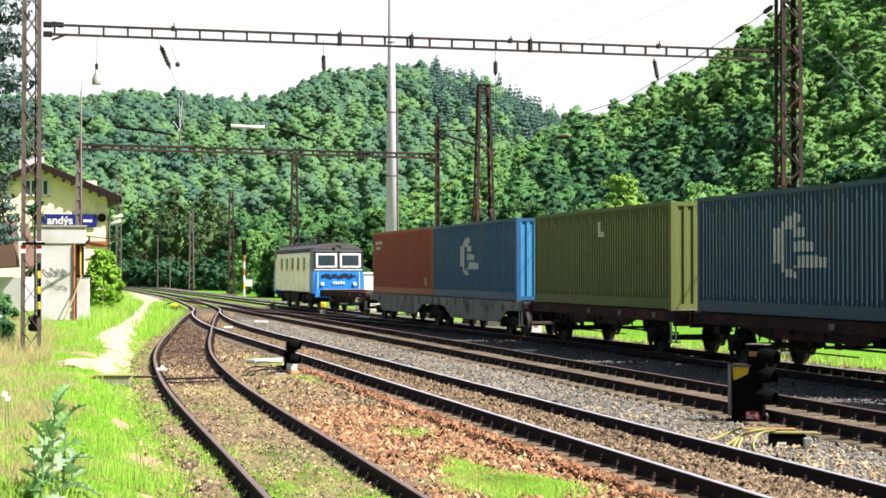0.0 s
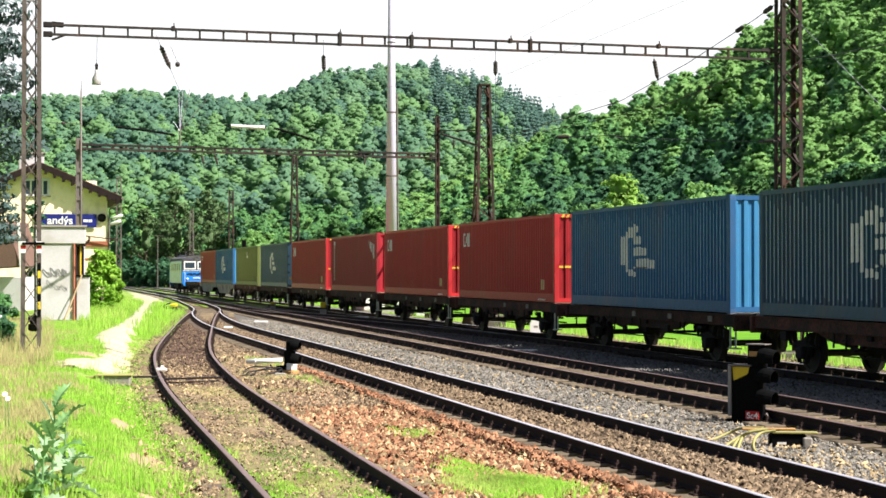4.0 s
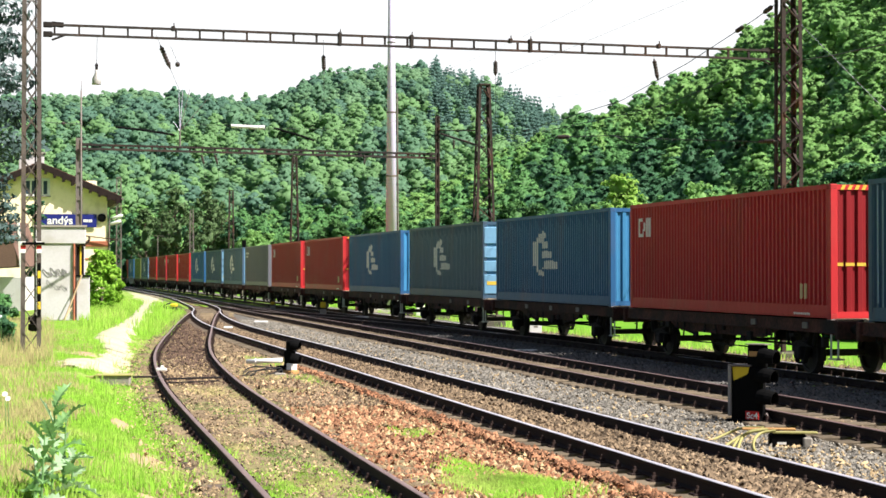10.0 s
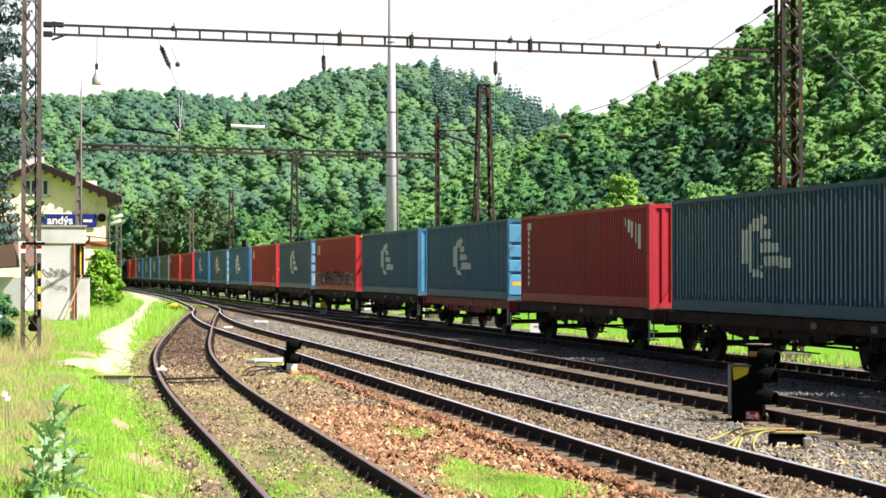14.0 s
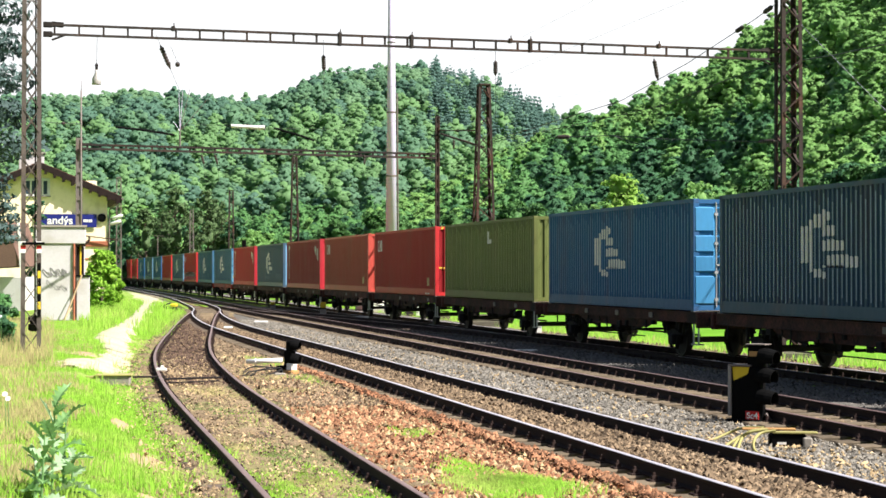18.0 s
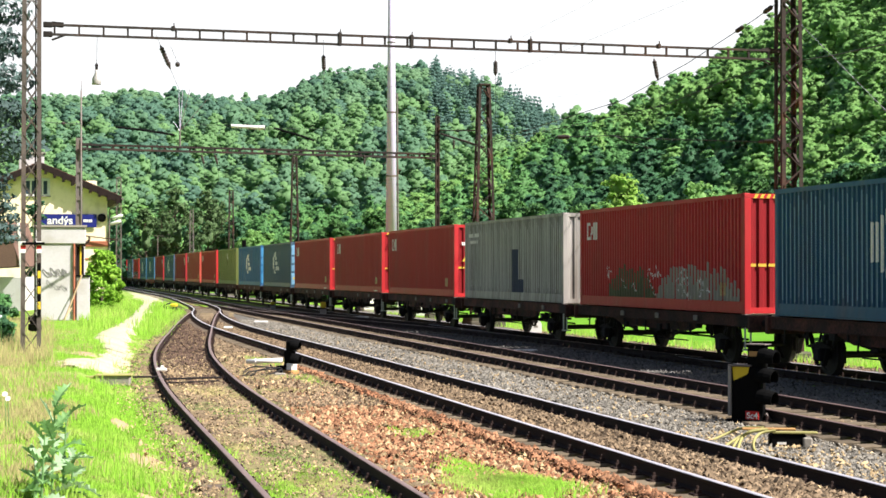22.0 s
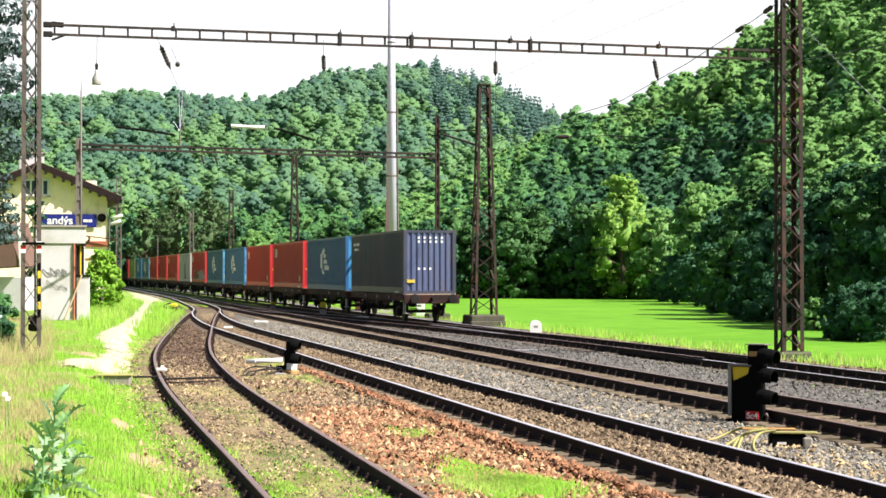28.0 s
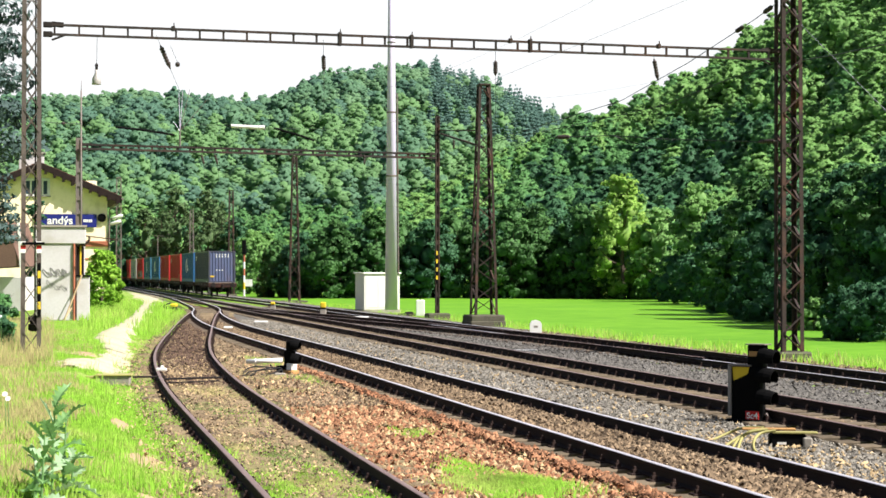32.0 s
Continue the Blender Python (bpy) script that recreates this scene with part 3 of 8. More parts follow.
def tree(name, x, y, h, r, leaf, label, seed, leaves=4500, size=0.4, low=0.2, conifer=False, category="tree", z=None, lobes=16, base=0.10):
    ob = thing(name, label, category, pose(x, y, float(land(x, y)) - 0.05 if z is None else z))
    part("trunk", trunk_mesh(h, r, seed, crown=low), BARK, ob)
    lumps = cone_lumps(h, r, seed, 9 if base < 0.2 else 20, base, 0.055 if base < 0.2 else 0.017) if conifer else crown_lumps(h, r, seed, lobes, low)
    if conifer:
        v = leaf_cloud(lumps, leaves, size, seed + 1, 0.5, 0.6)
    else:
        mid = (0, 0, h * (low + 0.45 * (1 - low)))
        v = np.concatenate([core_cloud(lumps, 0.6, 0.2, 0.6), spray_leaves(sprays(lumps, 16, seed + 2, 0.28), mid, leaves, size, seed + 1, 0.6, 0.2, 0.45)])
    bulk("crown", v[:, :3], tri_faces(len(v)), LEAF[leaf], "", "", kind="", parent=ob, normals=v[:, 3:])
    return ob


def px_at(px, dist):
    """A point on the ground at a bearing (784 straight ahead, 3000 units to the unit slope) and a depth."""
    return (px - 784) / 3000 * dist, dist


# Trees along the far side of the meadow, turning towards the line on the right.
ROW = [(455, 215, 7.0, 3.6, "spring"), (497, 190, 6.2, 3.0, "row"), (536, 186, 7.0, 3.2, "dark"), (590, 182, 8.2, 3.3, "row"), (630, 187, 8.0, 3.2, "dark"), (664, 182, 9.2, 3.5, "row"),
       (716, 186, 8.4, 3.6, "row"), (760, 182, 8.4, 3.4, "dark"), (806, 184, 9.4, 3.8, "row"), (850, 186, 10.6, 3.6, "dark"), (905, 181, 10.0, 3.6, "row"), (948, 182, 9.6, 3.2, "row"),
       (985, 184, 9.6, 3.4, "dark"), (1028, 180, 10.2, 3.6, "row"), (1066, 184, 10.6, 3.6, "spring"), (1102, 176, 13.0, 3.5, "lime"), (1130, 180, 10.8, 3.4, "spring"), (1166, 172, 9.6, 3.0, "spring"), (1200, 174, 7.4, 3.0, "dark"),
       (1240, 160, 11.6, 3.2, "spring"), (1278, 144, 8.6, 3.0, "dark"), (1314, 124, 8.4, 3.0, "row"), (1346, 110, 9.4, 2.8, "row"), (1386, 100, 8.6, 2.8, "dark"), (1436, 118, 9.8, 3.2, "row"), (1462, 100, 7.8, 2.6, "row"), (1506, 92, 9.0, 3.0, "dark"),
       # The last three, out of view, are added to shade this edge.
       (1556, 86, 8.6, 3.2, "row"), (1545, 104, 9.5, 3.4, "dark"), (1640, 82, 9.6, 3.4, "dark"), (1780, 92, 14, 4.4, "row"), (1740, 112, 13, 4.4, "row"), (1860, 84, 14, 4.6, "row")]
for i, (px, dist, h, r, leaf) in enumerate(ROW):
    x, y = px_at(px, dist)
    word = {"lime": "sunlit lime-green", "spring": "bright yellow-green", "row": "leafy deep green", "dark": "dark green"}[leaf]
    tree("deciduous_tree", x, y, h, r, leaf, word + " broadleaf tree at the edge of the meadow", 100 + i, leaves=8000 if dist > 135 else 16000, size=0.27 if dist > 135 else 0.22, low=0.02, lobes=24)
# The tallest dark shrubs are added to paint shade below the row's crowns.
for i, (px, dist, h, r) in enumerate([(520, 188, 2.6, 2.2), (612, 188, 2.6, 2.4), (690, 188, 2.8, 2.4), (780, 188, 2.8, 2.4), (870, 187, 3.0, 2.4), (965, 186, 3.0, 2.4), (1048, 185, 3.0, 2.4), (1150, 180, 3.2, 2.6), (1205, 160, 4.6, 2.6), (1240, 150, 5.0, 2.6), (1272, 136, 4.6, 2.2), (1306, 116, 3.6, 2.0), (1334, 104, 3.0, 1.8), (1370, 96, 2.4, 1.6), (1440, 82, 1.6, 0.9), (1494, 72, 2.1, 1.2), (1530, 70, 2.4, 1.4), (1575, 69, 2.6, 1.6)]):
    x, y = px_at(px, dist)
    tree("shrub", x, y, h, r, "spring" if i == 14 else "dark", "dense " + ("bright" if i == 14 else "dark") + " green shrub at the edge of the meadow", 200 + i, leaves=4500, size=0.2 if dist > 100 else 0.12, low=0.0, category="shrub", lobes=12)
# Slender distant trees beside the line; dark shrubs paint the shade below them.
for i, (px, dist, h, r, leaf) in enumerate([(232, 300, 13, 3.2, "dark"), (258, 290, 14.5, 3.0, "tall"), (286, 285, 16, 3.2, "tall"), (312, 280, 17, 3.4, "tall"), (340, 290, 15.5, 3.0, "tall"), (368, 276, 16.5, 3.4, "tall"), (394, 285, 16, 3.2, "tall"),
                                          (420, 274, 12, 3.4, "dark"), (448, 266, 9.5, 3.6, "spring"), (476, 255, 8.5, 3.2, "spring"), (205, 310, 12, 3.6, "dark"), (180, 320, 13, 4, "dark"), (300, 300, 17.5, 3.4, "tall"), (380, 300, 17, 3.4, "tall")]):
    x, y = px_at(px, dist)
    tree("tall_tree", x, y, h, r, leaf, {"tall": "tall slender olive-green tree below the wooded hill", "dark": "dark green tree below the wooded hill", "spring": "bright green tree below the wooded hill"}[leaf], 300 + i, leaves=6500, size=0.34, low=0.05, conifer=leaf == "tall" and i % 2 == 0)
for i, (px, dist) in enumerate(((222, 270), (246, 268), (268, 266), (292, 264), (316, 262), (340, 260), (364, 258), (388, 256), (412, 252), (436, 248))):
    x, y = px_at(px, dist)
    tree("shrub", x, y, 4.2 + 0.9 * math.sin(i * 2.3), 2.4, "dark", "dense dark green shrub added for the shade below the tall trees", 330 + i, leaves=2600, size=0.3, low=0.0, category="shrub", lobes=10)


# Woods on the hills: crowns too many to count.
def woods():
    kinds = {k: [] for k in LEAF}
    g = np.random.default_rng(11)
    protos = {}
    for k in range(6):
        tall = (8.0, 9.5, 7.0, 10.5, 8.5, 7.5)[k]
        near, far = crown_lumps(tall, 3.0, 500 + k, 18, 0.08, 0.75), crown_lumps(tall * 1.1, 4.7, 540 + k, 14, 0.10, 0.72)
        protos["near", k] = np.concatenate([core_cloud(near, 1.0, 0.3, 1.4, True, True), spray_leaves(np.array(near), (0, 0, 0.3 * tall), 440, 0.38, 520 + k, 1.7, 0.35, 0.3)])
        protos["far", k] = np.concatenate([core_cloud(far, 1.0, 0.4, 1.5, open_below=True), spray_leaves(np.array(far), (0, 0, 0.35 * tall), 150, 0.56, 560 + k, 1.8, 0.5, 0.3)])
    for k in range(2):
        fir = cone_lumps(14, 3.0, 580 + k, 7)
        protos["spruce", k] = np.concatenate([core_cloud(fir, 0.8, 0.5, 0.5, True), leaf_cloud(fir, 140, 0.9, 590 + k, 0.5, 0.6, deep=0.3, rise=0.8)])
    n = 0
    d = 118.0
    a0, a1 = (-40 - 784) / 3000, (1620 - 784) / 3000
    while d < 985:
        step = 3.5 if d < 240 else 4.4 if d < 330 else 5.3 if d < 560 else 7.9
        m = int((a1 - a0) * d / step)
        for i in range(m):
            ta = a0 + (a1 - a0) * (i + g.random()) / m
            y = d + g.uniform(-0.5, 0.5) * step
            x = ta * y
            r = math.hypot(x, y)
            z = float(land(x, y))
            if r > 968 or z < (1.2 if r > 205 else 3.0) or 481 - 3000 * (z + 8.0) / r > (412 if r > 205 else 330):
                continue
            px = 784 + 3000 * ta
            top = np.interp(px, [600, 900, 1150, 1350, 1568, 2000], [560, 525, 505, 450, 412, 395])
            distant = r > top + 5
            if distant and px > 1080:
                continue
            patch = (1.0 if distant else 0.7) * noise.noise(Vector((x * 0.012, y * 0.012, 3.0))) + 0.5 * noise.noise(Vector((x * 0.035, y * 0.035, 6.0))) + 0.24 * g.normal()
            # Brighter and darker leaf kinds paint the slope's sun and shade.
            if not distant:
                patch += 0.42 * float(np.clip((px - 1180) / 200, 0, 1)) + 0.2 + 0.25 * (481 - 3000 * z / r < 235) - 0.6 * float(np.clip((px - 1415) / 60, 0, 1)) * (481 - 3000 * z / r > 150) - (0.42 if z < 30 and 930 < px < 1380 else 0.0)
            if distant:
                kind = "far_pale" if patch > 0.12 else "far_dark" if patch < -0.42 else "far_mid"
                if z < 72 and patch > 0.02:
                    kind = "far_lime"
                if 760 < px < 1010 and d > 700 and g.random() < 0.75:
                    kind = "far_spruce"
            else:
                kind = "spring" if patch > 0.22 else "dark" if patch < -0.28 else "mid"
            key = ("spruce", int(g.integers(2))) if kind == "far_spruce" else ("far" if distant else "near", int(g.integers(6)))
            s = (1.0 if distant else 0.66 if d < 240 else 0.82 if d < 330 else 0.98) * g.uniform(0.62, 1.3) * (1.0 + 0.3 * noise.noise(Vector((x * 0.05, y * 0.05, 8.0))))
            rot = g.uniform(0, 6.28)
            v = protos[key] * np.array([s * g.uniform(0.85, 1.15), s, s * g.uniform(0.62, 1.0), 1, 1, 1])
            c, q = math.cos(rot), math.sin(rot)
            v = np.stack([v[:, 0] * c - v[:, 1] * q + x, v[:, 0] * q + v[:, 1] * c + y, v[:, 2] + z + (1.4 if distant else -0.5), v[:, 3] * c - v[:, 4] * q, v[:, 3] * q + v[:, 4] * c, v[:, 5]], 1)
            kinds[kind].append(v.astype(np.float32))
            n += 1
        d += step * 0.9
    words = {"spring": "sunlit yellow-green", "mid": "green", "dark": "dark green", "far_spruce": "haze-tinted blue-green conifer", "far_lime": "distant haze-tinted yellow-green", "far_pale": "distant haze-paled green", "far_mid": "distant haze-blued green", "far_dark": "distant haze-tinted dark green"}
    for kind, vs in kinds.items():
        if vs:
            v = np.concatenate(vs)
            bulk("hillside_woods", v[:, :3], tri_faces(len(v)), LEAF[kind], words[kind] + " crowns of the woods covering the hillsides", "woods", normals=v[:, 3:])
    return n


woods()
# ---- the five tracks ----
track("track_siding", U_A, -108, 58, 0, "rusty rails of the overgrown siding on old timber sleepers", False, -26, 57)
track("track_second", U_B, -108, 420, 0, "rusty dark rails on concrete sleepers in rust-brown ballast", True, -26, 70, RAIL_SHINE, lambda w: 0.068 * (1 - smooth(0, 34, w)))
track("track_third", U_C, -108, 430, 0, "dark rails on concrete sleepers in pale grey ballast", True, -22, 75, RAIL_HEAD, lambda w: 0.026 * (1 - smooth(6, 40, w)))
track("track_main", U_D, -108, 430, Z_D, "polished-topped dark rails of the main track", True, -14, 80, RAIL_SHINE)
track("track_crossover", U_X, 2, 78, -0.03, "dark rails of the crossover between two tracks", False, 8, 74)


# ---- masts, beams and poles ----
def spot(px, py, dist):
    """A point at a bearing (784 ahead), an elevation (481 level) and a depth, 3000 units to the unit slope."""
    return Vector(((px - 784) / 3000 * dist, dist, 2.2 + (481 - py) / 3000 * dist))


ACROSS = Matrix.Rotation(-HEAD, 4, "Z")


FOOTING = mat("mossy_dark_concrete", (0.13, 0.115, 0.085), (0.045, 0.045, 0.032), 0.95, scale=1.5, fine=14, bump=0.6, dirt=(0.08, 0.10, 0.04), dirt_amount=0.7, dirt_scale=1.2)


def lattice_mast(px, dist, z0, height, w0, w1, label, material, bays, block=None, leg=0.07, brace=0.035, stripes=False):
    x, y = px_at(px, dist)
    ob = thing("lattice_mast", label, "catenary mast", Matrix.Translation((x, y, z0)) @ ACROSS)
    corner = lambda sx, sy, t: Vector((sx * (w0 + (w1 - w0) * t) / 2, sy * (w0 + (w1 - w0) * t) / 2, height * t))
    for sx in (-1, 1):
        for sy in (-1, 1):
            a, b = corner(sx, sy, 0), corner(sx, sy, 1)
            M = Mesh()
            M.bar(a, b, leg, 0.012, up=(0, 1, 0))
            M.bar(a + Vector((sx * leg * 0.45, -sy * leg * 0.5, 0)), b + Vector((sx * leg * 0.45, -sy * leg * 0.5, 0)), leg, 0.012, up=(1, 0, 0))
            part("leg", M, material, ob)
    for face in range(4):
        ca = [(-1, -1), (1, -1), (1, 1), (-1, 1)][face]
        cb = [(1, -1), (1, 1), (-1, 1), (-1, -1)][face]
        for k in range(bays):
            t0, t1 = (k + 0.04) / bays, (k + 0.96) / bays
            p, q = (ca, cb) if (k + face) % 2 else (cb, ca)
            part("brace", Mesh().bar(corner(*p, t0), corner(*q, t1), brace, brace * 0.5), material, ob)
            if stripes:
                part("brace", Mesh().bar(corner(*q, t0), corner(*p, t1), brace, brace * 0.4), material, ob)
    top = Mesh()
    top.bevel_box(-w1 / 2 - 0.05, w1 / 2 + 0.05, -w1 / 2 - 0.05, w1 / 2 + 0.05, height - 0.05, height + 0.02, 0.01)
    part("cap", top, material, ob)
    if block:
        bw, bh = block
        B2 = Mesh()
        B2.bevel_box(-bw / 2, bw / 2, -bw / 2, bw / 2, -bh, 0.0, 0.05)
        B2.bevel_box(-bw / 2 - 0.03, bw / 2 + 0.03, -bw / 2 - 0.03, bw / 2 + 0.03, -bh - 0.25, -bh * 0.55, 0.04)
        part("footing", B2, FOOTING, ob, "crumbling concrete footing")
    if stripes:
        a = corner(1, -1, 0)
        for k in range(7):
            t = (1.0 + 0.2 * k) / height
            p, q = corner(1, -1, t), corner(1, -1, t + 0.19 / height)
            part("warning_stripe", Mesh().bar(p + Vector((0.005, -0.012, 0)), q + Vector((0.005, -0.012, 0)), leg * 0.7, 0.02, up=(0, 1, 0)), YELLOW if k % 2 else BLACK, ob)
        for sx in (-1, 1):
            for k, m in ((0, WHITE), (1, REDPAINT), (2, WHITE)):
                t = (2.65 + 0.10 * k) / height
                p, q = corner(sx, -1, t), corner(sx, -1, t + 0.1 / height)
                part("warning_band", Mesh().bar(p + Vector((0, -0.012, 0)), q + Vector((0, -0.012, 0)), leg + 0.014, 0.022, up=(0, 1, 0)), m, ob)
        part("cross_board", Mesh().bevel_box(-w0 / 2 - 0.02, w0 / 2 + 0.14, -w0 / 2 - 0.06, -w0 / 2 - 0.02, 2.86, 2.93, 0.01), BLACK, ob)
        part("tension_weight", Mesh().lathe([(0.09, 0.62), (0.17, 0.66), (0.17, 0.80), (0.12, 0.82), (0.12, 0.86), (0.17, 0.88), (0.17, 1.0), (0.05, 1.04)], 12, m=Matrix.Translation((0.1, 0, 0))), DARKIRON, ob)
        part("tension_rod", Mesh().tube((0.1, 0, 1.0), (0.1, 0, height - 0.2), 0.02, n=6), DARKIRON, ob)
    return ob


m1 = lattice_mast(55, 44.0, 0.03, 11.5, 0.41, 0.36, "slender weathered grey lattice mast with warning bands and stripes", MAST_PALE, 18, leg=0.115, brace=0.045, stripes=True)
m2 = lattice_mast(1396, 49.0, -0.10, 11.6, 0.56, 0.50, "rust-brown steel lattice mast on a concrete footing", MAST_RUST, 22, (1.0, 0.30), leg=0.12, brace=0.065)
m5 = lattice_mast(856, 78.0, 0.22, 10.6, 0.98, 0.44, "tapered rust-brown steel lattice mast on a concrete block", MAST_RUST, 15, (1.6, 0.5), leg=0.11, brace=0.06)
lattice_mast(521, 144.0, -0.25, 12.2, 0.85, 0.35, "distant tapered rusty lattice mast on a concrete block", MAST_RUST, 12, (2.0, 0.45), leg=0.11, brace=0.07)
lattice_mast(409, 190.0, -0.3, 11.6, 0.62, 0.4, "distant tapered rusty lattice mast", MAST_RUST, 11, (1.2, 0.3), leg=0.12, brace=0.08)
lattice_mast(339, 235.0, -0.3, 11.0, 0.65, 0.4, "distant tapered grey lattice mast", MAST_GREY, 10, leg=0.12, brace=0.08)
lattice_mast(210, 168.0, 0.0, 11.5, 0.5, 0.4, "slender pale lattice mast beside the path", MAST_GREY, 14, leg=0.09, brace=0.06)


def column_mast(px, dist, z0, height, label, material, width=0.26, stripes=False, block=True):
    x, y = px_at(px, dist)
    ob = thing("column_mast", label, "catenary mast", Matrix.Translation((x, y, z0)) @ ACROSS)
    M = Mesh()
    for s in (-1, 1):
        M.box(s * width / 2 - 0.03, s * width / 2 + 0.03, -0.10, 0.10, 0, height)
    for k in range(int(height / 0.7)):
        M.box(-width / 2, width / 2, -0.08, 0.08, 0.2 + 0.7 * k, 0.42 + 0.7 * k)
    M.box(-width / 2, width / 2, -0.025, 0.025, 0, height)
    part("column", M, material, ob)
    if stripes:
        for k in range(8):
            part("warning_stripe", Mesh().box(-width / 2 - 0.01, 0.0, -0.115, -0.101, 1.6 + 0.22 * k, 1.81 + 0.22 * k), YELLOW if k % 2 else BLACK, ob)
    if block:
        part("footing", Mesh().bevel_box(-0.6, 0.6, -0.5, 0.5, -0.45, 0.02, 0.05), FOOTING, ob, "mossy concrete footing")
    return ob


column_mast(139.5, 85.5, 0.0, 8.95, "dark steel column mast behind the hut", MAST_GREY, 0.27, block=False)
column_mast(774, 91.0, -0.05, 10.6, "dark steel column mast with black and yellow stripes", MAST_RUST, 0.16, stripes=True)
pale = spot(143, 160, 85.0)
solid("conduit_pole", Mesh().tube((0, 0, 0), (0, 0, pale.z), 0.045, 0.04, 10).tube((0, 0, pale.z), (0, 0, pale.z + 0.5), 0.02, 0.012, 6), MAST_GREY, "thin grey steel pole beside the column mast", "pole", pose(pale.x, pale.y, 0.0), smooth=True)


BEAM = mat("dark_weathered_beam_steel", (0.042, 0.033, 0.029), (0.016, 0.013, 0.012), 0.75, scale=1.2, fine=16, vary=0.25, dirt=(0.08, 0.042, 0.028), dirt_amount=0.6, dirt_scale=0.8)


def beam(a, b, depth, bays, chord, label, material, clutter):
    ob = thing("portal_beam", label, "catenary beam")
    a, b = Vector(a), Vector(b)
    d = (b - a).normalized()
    for z in (0, -depth):
        off = Vector((0, 0, z))
        part("chord", Mesh().bar(a + off, b + off, chord * 1.6, chord), material, ob)
    for k in range(bays + 1):
        p = a.lerp(b, (k + 0.35) / (bays + 0.7)) + Vector((0, 0, -chord / 2))
        part("post", Mesh().bar(p, p + Vector((0, 0, -depth + chord)), chord * 1.1, chord * 0.9, up=d), material, ob)
    for end, s in ((a, 1), (b, -1)):
        M = Mesh()
        for z in (0.0, -depth):
            M.bevel_box(-0.12, 0.12, -0.08, 0.08, -0.07, 0.07, 0.015, m=Matrix.Translation(end + d * s * 0.05 + Vector((0, 0, z))) @ ACROSS)
        M.bar(end + d * s * 0.15 + Vector((0, 0, 0.02)), end + d * s * 0.45 + Vector((0, 0, 0.0)), 0.05, 0.14)
        M.bar(end + d * s * 0.15 + Vector((0, 0, -depth - 0.15)), end + d * s * 0.5 + Vector((0, 0, -depth)), 0.05, 0.05)
        part("bracket", M, material, ob)
    for t, up in clutter:
        p = a.lerp(b, t)
        part("clamp", Mesh().bevel_box(-0.05, 0.05, -0.08, 0.08, -depth - 0.04 if up else -0.05, 0.08, 0.015, m=Matrix.Translation(p) @ ACROSS), material, ob)
        part("clamp_bolt", Mesh().tube(p + Vector((0.02, 0, 0.06)), p + Vector((0.02, 0, 0.17)), 0.02, 0.014, 6), material, ob)
    return ob


beam(spot(80, 43, 44.1), spot(1374, 90, 48.9), 0.25, 32, 0.058, "rusty steel ladder-type portal beam across the tracks", BEAM, ((0.16, False), (0.378, True), (0.475, True), (0.64, True), (0.612, False), (0.825, False)))
beam(spot(146, 256, 85.3), spot(770, 273, 90.8), 0.21, 28, 0.10, "distant rusty steel ladder-type portal beam", BEAM, ((0.2, False), (0.44, False), (0.62, False), (0.82, False)))


INSULATOR_PROFILE = [(0.02, 0.0), (0.035, 0.04)] + [q for k in range(6) for q in ((0.072, 0.07 + 0.064 * k), (0.066, 0.088 + 0.064 * k), (0.05, 0.10 + 0.064 * k), (0.05, 0.125 + 0.064 * k))] + [(0.03, 0.47), (0.015, 0.52)]
PORCELAIN = mat("brown_porcelain", (0.06, 0.045, 0.04), (0.035, 0.025, 0.022), 0.35, scale=3, fine=20, bump=0)


def hanger(top, p0, p1, below=None):
    """An insulator string from p0 down to p1 on a wire from top."""
    p0, p1 = Vector(p0), Vector(p1)
    ob = thing("hanging_insulator", "dark brown porcelain insulator hung from the beam", "insulator", group="insulators below the beam")
    d = p1 - p0
    m = Matrix.Translation(p0) @ d.to_track_quat("Z", "Y").to_matrix().to_4x4() @ Matrix.Diagonal((1, 1, d.length / 0.52, 1))
    part("insulator", Mesh().lathe(INSULATOR_PROFILE, 10, m=m), PORCELAIN, ob, smooth=True)
    part("hanger_wire", Mesh().tube(top, p0, 0.007, n=5), WIRE, ob)
    if below is not None:
        part("dropper_wire", Mesh().tube(p1, below, 0.006, n=5), WIRE, ob)
    return ob


hanger(spot(276, 62, 45), spot(283, 80, 45), spot(301, 122, 45), spot(330, 190, 45.2))
hanger(spot(572, 70, 46), spot(572, 97, 46), spot(573, 126, 46), spot(573, 200, 46))
hanger(spot(877, 82, 47), spot(877, 107, 47), spot(877, 134, 47), spot(877, 210, 47))
hanger(spot(1157, 96, 48), spot(1158, 104, 48), spot(1165, 142, 48), spot(1170, 200, 48))
bl = thing("wire_ball", "dark round weight clipped to the wire below the beam", "fitting", pose(*spot(313.5, 114, 45.2)))
part("ball", Mesh().lathe([(0.02, -0.065), (0.055, -0.045), (0.068, 0.0), (0.055, 0.045), (0.02, 0.065)], 12), PORCELAIN, bl, smooth=True)
part("wire", Mesh().tube((-0.19, 0, 0.50), (0, 0, 0.05), 0.006, n=5), WIRE, bl)
for px, dist in ((356, 87), (380, 87), (520, 88), (645, 89.5)):
    hanger(spot(px, 268, dist), spot(px, 274, dist), spot(px + (5 if px < 400 else 0), 292, dist), spot(px + 8, 330, dist))

